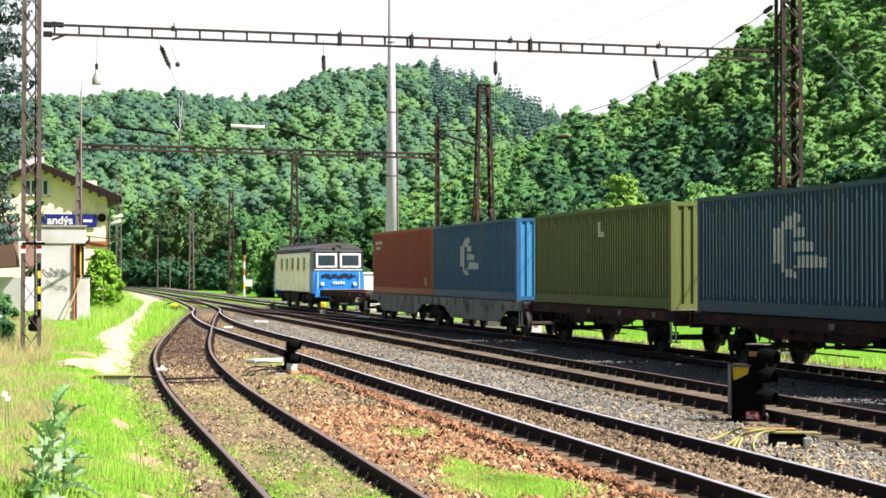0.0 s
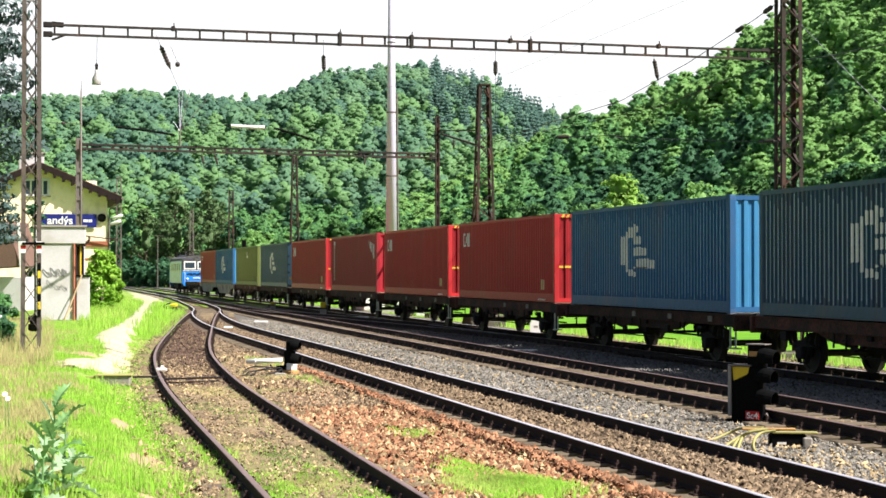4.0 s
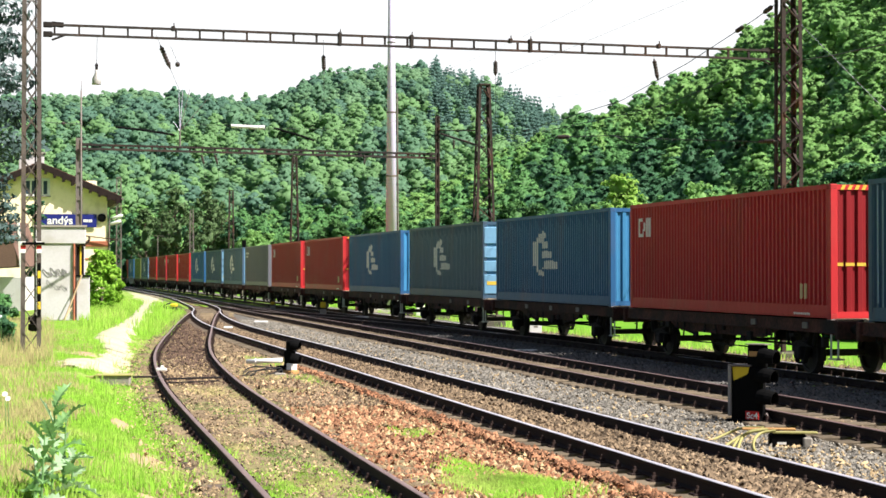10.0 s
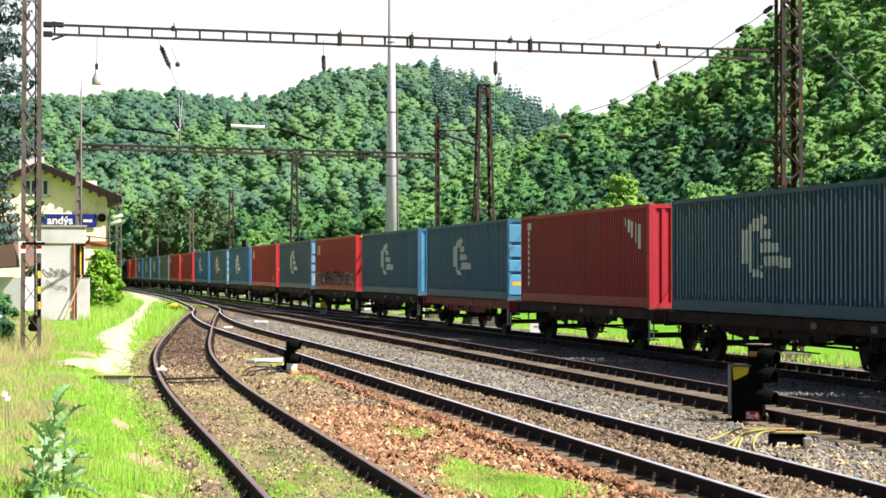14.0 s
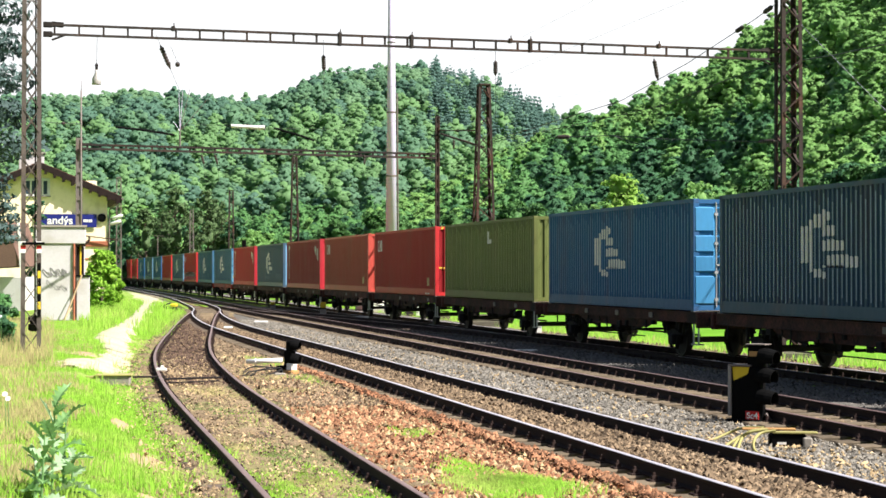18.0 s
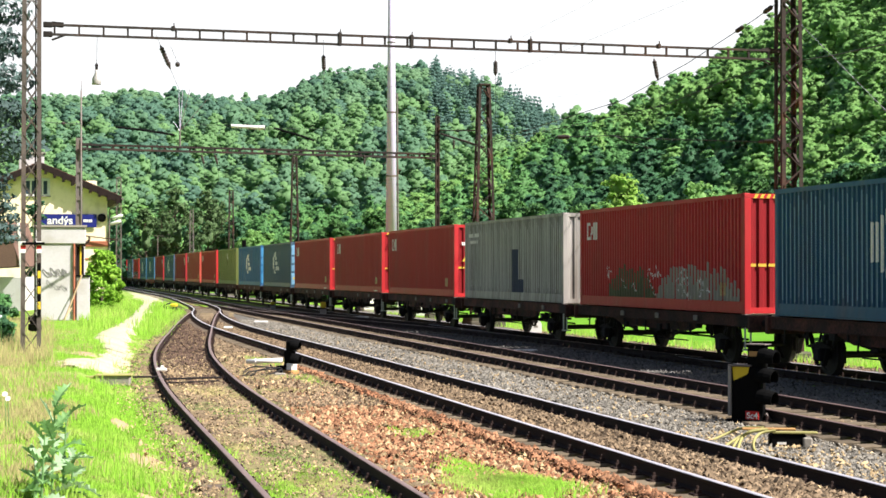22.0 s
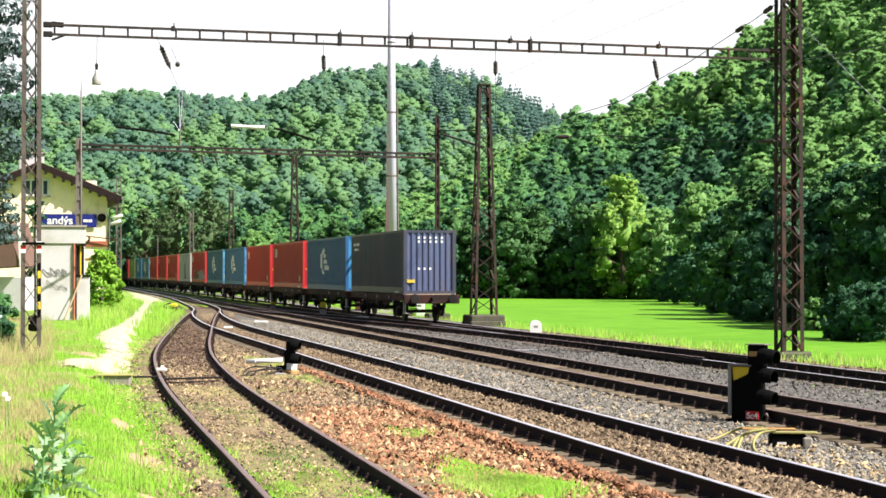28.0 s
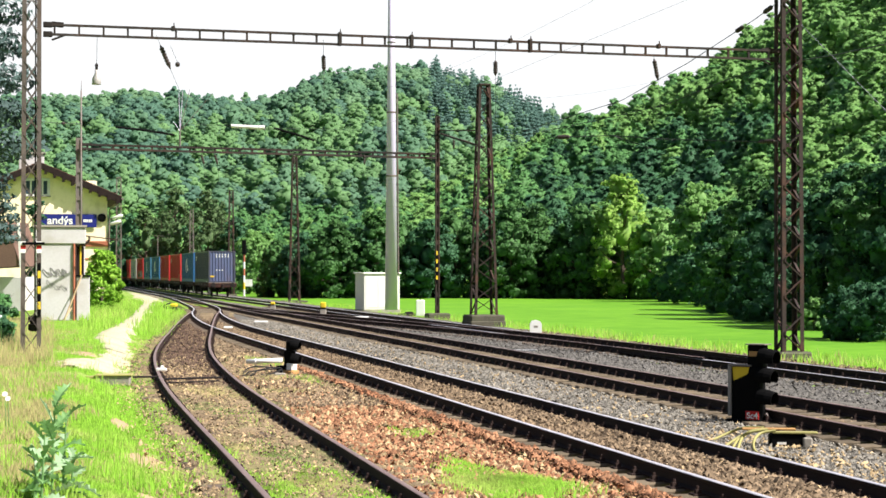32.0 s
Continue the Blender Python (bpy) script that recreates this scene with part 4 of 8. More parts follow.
# Wires of the overhead line: a carrier and a contact wire over each track, with droppers.
def overhead(uf, sag, label):
    ob = thing("overhead_line", label, "overhead wire", kind="structure")
    supports = [-34, 7.0, 48.5, 100, 160, 220]
    for kind, zs, r in (("carrier_wire", (7.1, 5.9), 0.0018), ("contact_wire", (5.5, 5.5), 0.002)):
        M = Mesh()
        for a, b in zip(supports, supports[1:]):
            pts = []
            for k in range(13):
                t = k / 12
                z = zs[0] - (zs[0] - zs[1]) * 4 * t * (1 - t)
                w = a + (b - a) * t
                pts.append(at(float(uf(w)) + (0.2 if kind[1] == "o" else 0), w, z))
            M.line(pts, r)
        part(kind, M, WIRE, ob)
    return ob


overhead(U_B, 1, "thin dark carrier and contact wires over the second track")
overhead(U_C, 1, "thin dark carrier and contact wires over the third track")
overhead(U_D, 1, "thin dark carrier and contact wires over the main track")


def span(name, pts, r, label, insulators=(), material=WIRE):
    ob = thing(name, label, "span wire", kind="structure")
    part("wire", Mesh().line(pts, r), material, ob)
    for i, f in insulators:
        p, q = Vector(pts[i]), Vector(pts[i + 1])
        c, d = p.lerp(q, f), (q - p).normalized()
        m = Matrix.Translation(c) @ d.to_track_quat("Z", "Y").to_matrix().to_4x4()
        part("insulator", Mesh().lathe(INSULATOR_PROFILE, 10, m=m), PORCELAIN, ob, smooth=True)


span("span_wire", [spot(1418, 107, 49), spot(1480, 97, 47), spot(1568, 78, 44), spot(1700, 45, 40)], 0.018, "dark feeder cable running off from the mast")
span("span_wire", [spot(1372, 112, 49), spot(1290, 140, 51), spot(1180, 185, 56), spot(1060, 212, 64), spot(870, 252, 78)], 0.013, "dark feeder cable between the masts")
span("span_wire", [spot(1372, 8, 49), spot(1335, 35, 50), spot(1220, 110, 54), spot(1100, 178, 60), spot(868, 250, 78)], 0.014, "dark feeder cable between the masts", ((0, 0.1), (1, 0.15)))
span("guy_wire", [spot(1414, 38, 49), spot(1470, 95, 47), spot(1568, 195, 44), spot(1640, 270, 42)], 0.004, "pale guy wire from the mast", material=POLE_CONC)
span("cross_span", [spot(1412, 248, 49), spot(1340, 251, 49), spot(1170, 246, 50), spot(1085, 240, 51), spot(985, 243, 52)], 0.014, "dark cross-span with insulators", ((0, 0.55), (3, 0.75)))
span("cross_span", [spot(1085, 240, 51), spot(1120, 252, 51), spot(1155, 264, 51)], 0.014, "dark registration arm")
span("cross_span", [spot(40, 212, 60), spot(100, 218, 75), spot(146, 219, 85)], 0.014, "dark cross-span with an insulator", ((1, 0.2),))
span("cross_span", [spot(205, 225, 70), spot(260, 231, 71), spot(308, 239, 72)], 0.05, "dark registration arm", material=BLACK)
span("cross_span", [spot(485, 227, 74), spot(525, 238, 74), spot(556, 249, 74)], 0.05, "dark registration arm", material=BLACK)
br = thing("mast_bracket", "rusty steel bracket joining the two masts", "bracket")
part("strut", Mesh().bar(spot(778, 231, 91), spot(848, 231, 79), 0.07), MAST_RUST, br)
part("strut", Mesh().bar(spot(780, 237, 91), spot(857, 261, 79), 0.09), MAST_RUST, br)
part("insulator", Mesh().lathe(INSULATOR_PROFILE, 10, m=Matrix.Translation(spot(803, 264, 88))), PORCELAIN, br)

# The tall pale pole and its cabinet.
x, y = px_at(692.5, 106.4)
tp = thing("radio_pole", "tall tapering pale grey concrete pole with steel bands", "radio mast", pose(x, y, -0.2))
part("shaft", Mesh().tube((0, 0, 0), (0, 0, 30), 0.40, 0.10, 24), POLE_CONC, tp, smooth=True)
for z in (8.4, 12.4, 16.8):
    r = 0.40 - 0.01 * z
    part("band", Mesh().lathe([(r + 0.005, z - 0.05), (r + 0.025, z - 0.04), (r + 0.025, z + 0.04), (r + 0.005, z + 0.05)], 20), MAST_GREY, tp)
part("cable", Mesh().line([(0.44, -0.05, 2.2), (0.40, -0.05, 8), (0.36, -0.05, 13.6)], 0.05, 8), MAST_GREY, tp)
part("steps", Mesh().line([(0.45, 0, 8.8), (0.62, 0, 8.8)], 0.02), MAST_GREY, tp)
CABIN = mat("cream_cabinet_paint", (0.72, 0.71, 0.64), (0.62, 0.60, 0.54), 0.6, scale=1, fine=15, bump=0.05)
x, y = px_at(668, 109.4)
cb = thing("equipment_cabinet", "cream-white metal equipment cabinet beside the tall pole", "cabinet", Matrix.Translation((x, y, -0.35)) @ Matrix.Rotation(radians(25), 4, "Z"))
part("body", Mesh().bevel_box(-1.24, 1.24, -0.75, 0.75, 0.12, 2.38, 0.02), CABIN, cb)
part("roof", Mesh().bevel_box(-1.33, 1.33, -0.84, 0.84, 2.38, 2.50, 0.03), CABIN, cb)
part("plinth", Mesh().bevel_box(-1.28, 1.28, -0.78, 0.78, -0.15, 0.12, 0.02), CONCRETE, cb)
for s in (-0.72, 0.12):
    part("door", Mesh().bevel_box(s - 0.40, s + 0.40, -0.775, -0.752, 0.25, 2.2, 0.008), CABIN, cb)
part("vent", Mesh().box(0.48, 0.80, -0.80, -0.776, 1.55, 1.85), MAST_GREY, cb)
# ---- the train ----
TRAIN_HEAD = radians(-14.1)
TRAIN_DIR = Vector((math.sin(TRAIN_HEAD), math.cos(TRAIN_HEAD), 0))
TRAIN_BASE = Vector((9.49, 36.34, Z_D))
SPEED, PITCH, DECK = 20.0, 13.86, 1.24
CL, CW, CH = 12.192, 2.438, 2.896
MOVERS = []
WHEELS = []


def on_track(s, z=0.0):
    return Matrix.Translation(TRAIN_BASE + TRAIN_DIR * s + Vector((0, 0, z))) @ Matrix.Rotation(-TRAIN_HEAD, 4, "Z")


def moving(ob, s, z=0.0):
    """s: where the middle of the thing stands at 19 s, along the main track."""
    ob.matrix_basis = on_track(s - 19 * SPEED, z)
    MOVERS.append((ob, s, z))
    return ob


def paint(name, c, worn=(0.16, 0.09, 0.06), amount=0.3, rough=0.5):
    return mat(name, c, tuple(q * 0.72 for q in c), rough, scale=0.5, fine=9, bump=0.06, vary=0.12, stretch=(1, 1, 0.35), dirt=worn, dirt_amount=amount, dirt_scale=1.3)


PAINT = {
    "blue": paint("bright_blue_container_paint", (0.032, 0.125, 0.275)),
    "slate": paint("faded_blue_container_paint", (0.06, 0.118, 0.18)),
    "azure": paint("azure_blue_container_paint", (0.045, 0.13, 0.22)),
    "red": paint("red_container_paint", (0.52, 0.032, 0.036)),
    "rust": paint("brick_red_container_paint", (0.52, 0.085, 0.062)),
    "maroon": paint("maroon_container_paint", (0.42, 0.03, 0.042)),
    "olive": paint("olive_green_container_paint", (0.15, 0.178, 0.055)),
    "grey": paint("dark_grey_container_paint", (0.165, 0.17, 0.19)),
    "pale": mat("pale_grey_container_paint", (0.46, 0.44, 0.41), (0.22, 0.21, 0.195), 0.55, scale=1.1, fine=7, bump=0.06, amount=0.9, stretch=(1, 3, 0.07), dirt=(0.16, 0.12, 0.09), dirt_amount=0.55, dirt_scale=0.9),
    "navy": paint("navy_container_paint", (0.062, 0.068, 0.10)),
}
# Same paint as the sides, recoloured for the sun falling on the ends.
SUNLIT_END = {
    "red": paint("sunlit_red_end_paint", (0.27, 0.016, 0.02), amount=0.35),
    "blue": paint("sunlit_blue_end_paint", (0.06, 0.25, 0.46), amount=0.25),
    "azure": paint("sunlit_azure_end_paint", (0.10, 0.30, 0.46), amount=0.3),
    "slate": paint("sunlit_slate_end_paint", (0.18, 0.37, 0.53), amount=0.3),
    "navy": paint("sunlit_navy_end_paint", (0.10, 0.12, 0.215), amount=0.3),
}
# Paler crest colours paint the light that the corrugation catches.
CREST_LIGHT = {"blue": (0.20, 0.40, 0.60), "azure": (0.24, 0.42, 0.54), "slate": (0.36, 0.48, 0.56), "red": (0.66, 0.095, 0.09), "rust": (0.56, 0.18, 0.13), "maroon": (0.50, 0.10, 0.11), "olive": (0.56, 0.60, 0.24), "grey": (0.34, 0.34, 0.36),
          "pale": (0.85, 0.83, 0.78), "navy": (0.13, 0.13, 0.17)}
LIT_CREST = {k: mat("lit_crest_" + k + "_paint", c, tuple(0.6 * q for q in c), 0.6, scale=0.8, fine=8, bump=0, amount=0.8, stretch=(1, 4, 0.3)) for k, c in CREST_LIGHT.items()}
DECAL_WHITE = mat("worn_white_lettering", (0.92, 0.90, 0.85), (0.68, 0.66, 0.60), 0.7, scale=4, fine=25, bump=0)
DECAL_YELLOW = mat("worn_yellow_marking_and_glint", (0.70, 0.50, 0.06), (0.50, 0.33, 0.05), 0.6, scale=4, fine=25, bump=0)
DECAL_CREAM = mat("worn_cream_marking", (0.74, 0.58, 0.30), (0.50, 0.36, 0.18), 0.6, bump=0)
TAG_SOOT = mat("dark_maroon_spray_paint", (0.09, 0.014, 0.018), (0.045, 0.010, 0.012), 0.6, bump=0)
DECAL_STAIN = mat("dark_blue_overpaint", (0.06, 0.075, 0.12), (0.04, 0.05, 0.085), 0.6, bump=0)
TAG_DARK = mat("dark_olive_spray_paint", (0.15, 0.15, 0.08), (0.06, 0.06, 0.04), 0.6, bump=0)
TAG_GREY = mat("grey_spray_paint", (0.36, 0.33, 0.28), (0.24, 0.22, 0.19), 0.6, bump=0)
TAG_PALE = mat("pale_spray_paint", (0.80, 0.76, 0.74), (0.55, 0.50, 0.50), 0.6, bump=0)
TAG_PINK = mat("crimson_spray_paint", (0.34, 0.03, 0.07), (0.20, 0.02, 0.045), 0.6, bump=0)
CASTING = mat("scuffed_casting", (0.24, 0.21, 0.19), (0.12, 0.10, 0.09), 0.6, metal=0.3, scale=4, fine=30)
STEELROD = mat("galvanised_rod", (0.50, 0.50, 0.50), (0.33, 0.32, 0.31), 0.45, metal=0.5, scale=4, fine=30)


def wave(length, z0, z1, pitch, depth, slope=0.30):
    """A corrugated sheet along y from 0 to length, its outer face at x = 0, recesses towards +x; 2 mm returns at the ends."""
    n = max(1, round(length / pitch))
    p = length / n
    ys = []
    for i in range(n):
        y = i * p
        ys += [(y, 0), (y + p * 0.28, 0), (y + p * 0.38, depth), (y + p * 0.80, depth), (y + p * 0.90, 0)]
    ys.append((length, 0))
    v = [(x, y, z) for y, x in ys for z in (z0, z1)]
    f = [(2 * i, 2 * i + 2, 2 * i + 3, 2 * i + 1) for i in range(len(ys) - 1)]
    return v, f, p


def side_panel_mesh():
    M = Mesh()
    v, f, _ = wave(CL - 0.36, 0.29, CH - 0.10, 0.208, 0.05)
    M.add([(x - CW / 2 + 0.012, y - CL / 2 + 0.18, z) for x, y, z in v], f)
    return M


def end_panel_mesh():
    M = Mesh()
    v, f, _ = wave(CW - 0.30, 0.16, CH - 0.13, 0.262, 0.046)
    M.add([(y - CW / 2 + 0.15, x - CL / 2 + 0.02, z) for x, y, z in v], f)
    return M


def frame_mesh():
    M = Mesh()
    h, w, l = CH, CW / 2, CL / 2
    for sx in (-1, 1):
        M.bar((sx * (w - 0.03), -l + 0.1, h - 0.05), (sx * (w - 0.03), l - 0.1, h - 0.05), 0.06, 0.10)
        M.bar((sx * (w - 0.03), -l + 0.1, 0.12), (sx * (w - 0.03), l - 0.1, 0.12), 0.055, 0.13)
        M.bar((sx * (w - 0.038), -l + 0.1, 0.24), (sx * (w - 0.038), l - 0.1, 0.24), 0.045, 0.11)
        M.bar((sx * (w - 0.02), -l + 0.1, 0.035), (sx * (w - 0.02), l - 0.1, 0.035), 0.035, 0.03)
        for sy in (-1, 1):
            M.bevel_box(sx * (w - 0.085) - 0.085, sx * (w - 0.085) + 0.085, sy * (l - 0.08) - 0.08, sy * (l - 0.08) + 0.08, 0.11, h - 0.11, 0.012)
    for sy in (-1, 1):
        M.bar((-w + 0.15, sy * (l - 0.05), h - 0.07), (w - 0.15, sy * (l - 0.05), h - 0.07), 0.08, 0.11)
        M.bar((-w + 0.15, sy * (l - 0.05), 0.09), (w - 0.15, sy * (l - 0.05), 0.09), 0.08, 0.14)
    return M


def roof_mesh():
    M = Mesh()
    v, f, _ = wave(CL - 0.5, -CW / 2 + 0.07, CW / 2 - 0.07, 0.30, 0.02)
    M.add([(z, y - CL / 2 + 0.25, CH - 0.012 - x) for x, y, z in v], f)
    for sy in (-1, 1):
        M.box(-CW / 2 + 0.1, CW / 2 - 0.1, sy * (CL / 2 - 0.17) - 0.09, sy * (CL / 2 - 0.17) + 0.09, CH - 0.03, CH - 0.008)
    return M


def casting_mesh():
    return Mesh().bevel_box(-0.081, 0.081, -0.089, 0.089, -0.059, 0.059, 0.012)


def door_mesh(sx):
    M = Mesh()
    w = CW / 2 - 0.045
    x0, x1 = (0.008, w) if sx > 0 else (-w, -0.008)
    y = -CL / 2 + 0.05
    M.box(max(x0, 0.16 - CW / 2), min(x1, CW / 2 - 0.16), y, y + 0.03, 0.17, CH - 0.14)
    return M


def door_panel_mesh(sx, outer, z, hgt):
    w = CW / 2 - 0.045
    a, b = (w / 2 + 0.06, w) if outer else (0.058, w / 2 - 0.06)
    return Mesh().bevel_box(min(sx * a, sx * b), max(sx * a, sx * b), -CL / 2 - 0.018, -CL / 2 + 0.046, z, z + hgt, 0.02)


def door_rods_mesh(sx):
    M = Mesh()
    y = -CL / 2 - 0.012
    for x in (0.04, 0.592):
        M.tube((sx * x, y, 0.12), (sx * x, y, CH - 0.09), 0.021, n=7)
        for z in (0.3, 1.0, 1.75, 2.5):
            M.box(sx * x - 0.05, sx * x + 0.05, y - 0.02, y + 0.03, z - 0.035, z + 0.035)
        M.bar((sx * x, y - 0.03, 1.12 + x * 0.12), (sx * x - sx * 0.32, y - 0.03, 1.10 + x * 0.12), 0.02, 0.045)
    return M


CREST = (CL - 0.36) / round((CL - 0.36) / 0.208)


def crest_strips(M, y0, y1, z0, z1, side_x, slot=0, skip=()):
    """Paint over the corrugation, from y0 to y1 counted from the front end."""
    base = CL / 2 - 0.18
    lo, hi = CL / 2 - y1, CL / 2 - y0
    for k in range(round((CL - 0.36) / CREST)):
        b = -base + k * CREST
        prof = [(0, 0), (0.28, 0), (0.38, 0.05), (0.80, 0.05), (0.90, 0), (1, 0)]
        for (p, dp), (q, dq) in zip(prof, prof[1:]):
            a, c = max(lo, b + p * CREST), min(hi, b + q * CREST)
            if c - a > 0.004:
                xa, xc = (dp + (dq - dp) * ((t - b) / CREST - p) / (q - p) + side_x for t in (a, c))
                M.add([(xa, a, z0), (xc, c, z0), (xc, c, z1), (xa, a, z1)], [(0, 1, 2, 3)], slot)


XS = -CW / 2 + 0.009


def on_crests(M, y0, y1, z0, z1, slot=0):
    """Paint that has held on the crests and rear flanks of the corrugation alone, y counted from the front end."""
    base = CL / 2 - 0.18
    for k in range(round((CL - 0.36) / CREST) + 1):
        b = -base + k * CREST
        if y0 <= CL / 2 - b - 0.06 <= y1:
            M.add([(XS, b - 0.10 * CREST, z0), (XS, b + 0.27 * CREST, z0), (XS, b + 0.27 * CREST, z1), (XS, b - 0.10 * CREST, z1)], [(0, 1, 2, 3)], slot)
            xf, yf = XS + 0.025, b - 0.151 * CREST
            M.add([(xf, yf, z0 + 0.02), (XS, b - 0.10 * CREST, z0), (XS, b - 0.10 * CREST, z1), (xf, yf, z1 - 0.02)], [(0, 1, 2, 3)], slot)


def logo_mesh():
    """A worn emblem: an open swirl and three rows of small blocks that widen downwards."""
    M = Mesh()
    g = np.random.default_rng(12)
    for y0, y1, z0, z1 in ((4.45, 4.75, 1.22, 2.00), (4.75, 5.05, 1.02, 2.18), (5.05, 5.35, 0.90, 1.10), (5.05, 5.35, 1.96, 2.30), (5.35, 5.62, 0.84, 1.00), (5.35, 5.62, 2.02, 2.36), (5.62, 5.9, 2.14, 2.32)):
        on_crests(M, y0, y1, z0 + g.uniform(-0.03, 0.03), z1 + g.uniform(-0.03, 0.03))
    for z, y0, n in ((1.78, 5.4, 2), (1.46, 5.4, 4), (1.10, 5.62, 5)):
        for k in range(n):
            y = y0 + 0.278 * k
            tall = 0.24 if z > 1.2 else 0.27
            on_crests(M, y, y + 0.277, z, z + tall + g.uniform(-0.03, 0.02))
    for k in range(4):
        on_crests(M, 5.35 + 0.278 * k, 5.62 + 0.278 * k, 1.10, 1.16)
    return M


def lettering_mesh():
    """Worn block shapes: an open ring, a slanted stroke and two bars."""
    M = Mesh()
    for y0, y1, z0, z1 in ((0.62, 0.73, 1.98, 2.50), (0.73, 0.90, 2.41, 2.50), (0.73, 0.90, 1.98, 2.07), (0.97, 1.03, 1.98, 2.20), (1.03, 1.08, 2.14, 2.38), (1.08, 1.14, 2.30, 2.50), (1.21, 1.29, 1.98, 2.50), (1.40, 1.48, 1.98, 2.50)):
        crest_strips(M, y0, y1, z0, z1, XS)
    return M


def small_letters_mesh():
    M = Mesh()
    for k in range(6):
        crest_strips(M, 0.5 + 0.26 * k, 0.68 + 0.26 * k, 2.32, 2.46, XS)
    for k in range(5):
        crest_strips(M, 0.7 + 0.24 * k, 0.86 + 0.24 * k, 2.08, 2.20, XS)
    return M


def column_mesh():
    M = Mesh()
    for k in range(9):
        crest_strips(M, 0.80, 0.98, 0.55 + 0.21 * k, 0.70 + 0.21 * k, XS)
    crest_strips(M, 0.72, 1.06, 2.42, 2.66, XS)
    return M


def swoosh_mesh():
    M = Mesh()
    for k in range(5):
        crest_strips(M, 10.2 + 0.28 * k, 10.36 + 0.28 * k, 2.3 - 0.16 * k, 2.55 - 0.05 * k, XS)
    return M


def plate_mesh():
    M = Mesh()
    for y in (10.55, 10.76):
        on_crests(M, y, y + 0.2, 0.42, 0.76)
    M.box(XS - 0.004, XS + 0.0, CL / 2 - 10.9, CL / 2 - 10.3, 0.07, 0.13)
    return M


def end_band_mesh():
    M = Mesh()
    for k in range(8):
        x = -CW / 2 + 0.155 + k * 0.2672
        M.box(x - 0.06, x + 0.150, -CL / 2 + 0.013, -CL / 2 + 0.0195, 1.14, 1.21)
    return M


def hazard_mesh():
    M = Mesh()
    y = -CL / 2 + 0.004
    for k in range(12):
        x = -0.98 + 0.165 * k
        M.add([(x, y, CH - 0.12), (x + 0.085, y, CH - 0.12), (x + 0.135, y, CH - 0.02), (x + 0.05, y, CH - 0.02)], [(0, 1, 2, 3)])
    return M


def sheet_x(y):
    """Where the outer face of the side lies, y along the container."""
    t = ((y + CL / 2 - 0.18) / CREST) % 1.0
    return XS + float(np.interp(t, (0, 0.28, 0.38, 0.80, 0.90, 1), (0, 0, 0.05, 0.05, 0, 0)))


def sprayed_line(M, pts, width, slot=0, off=0.0):
    """A sprayed stroke through points of distance from the front end and height, laid over the corrugation."""
    pts = [Vector((CL / 2 - a, b, 0)) for a, b in pts]
    for p, q in zip(pts, pts[1:]):
        n = max(1, int((q - p).length / 0.05))
        d = (q - p).normalized() if (q - p).length > 1e-6 else Vector((1, 0, 0))
        s = Vector((-d.y, d.x, 0)) * width / 2
        for i in range(n):
            a, b = p.lerp(q, i / n) - d * 0.004, p.lerp(q, (i + 1) / n) + d * 0.004
            M.add([(sheet_x(c.x) + off, c.x, c.y) for c in (a - s, b - s, b + s, a + s)], [(0, 1, 2, 3)], slot)


def spray_mesh(seed):
    """A row of outlined bulging letter shapes low on the side, each with an inner stroke."""
    g = np.random.default_rng(seed)
    M = Mesh()
    y = 0.35
    while y < 11.3:
        wide, tall, z0 = g.uniform(0.36, 0.6), g.uniform(0.56, 0.70), 0.27 + g.uniform(-0.03, 0.06)
        ring = [(y + wide / 2 + wide / 2 * math.copysign(abs(math.cos(a)) ** 0.6, math.cos(a)) * g.uniform(0.88, 1.04), z0 + tall / 2 + tall / 2 * math.copysign(abs(math.sin(a)) ** 0.6, math.sin(a)) * g.uniform(0.88, 1.05)) for a in np.linspace(0, 2 * math.pi, 15)]
        ring[-1] = ring[0]
        sprayed_line(M, ring, 0.075, 0, -0.003)
        kind = int(g.integers(3))
        if kind == 0:
            sprayed_line(M, [(y + wide * 0.5, z0 + tall * 0.2), (y + wide * 0.5, z0 + tall * 0.8)], 0.06, 0, -0.003)
        elif kind == 1:
            sprayed_line(M, [(y + wide * 0.35, z0 + tall * 0.15), (y + wide * 0.65, z0 + tall * 0.85)], 0.06, 0, -0.003)
        else:
            sprayed_line(M, [(y + wide * 0.25, z0 + tall * 0.2), (y + wide * 0.5, z0 + tall * 0.75), (y + wide * 0.75, z0 + tall * 0.2)], 0.05, 0, -0.003)
        y += wide + g.uniform(0.02, 0.10) + (0.35 if g.random() < 0.18 else 0)
    return M


def ragged_fill(seed, y0, y1, low, high, wide=0.30):
    """A patchy sprayed field with a ragged top, held mostly on the crests."""
    g = np.random.default_rng(seed)
    M = Mesh()
    y = y0
    while y < y1:
        swell = math.sin(math.pi * min(1, (y - y0) / (y1 - y0))) ** 0.4
        top = low + (high - low) * swell * g.uniform(0.7, 1.05)
        on_crests(M, y, y + CREST * 0.999, low, top)
        if g.random() < wide:
            crest_strips(M, y, y + CREST, low, low + (top - low) * g.uniform(0.2, 0.7), XS + 0.0005)
        y += CREST
    return M


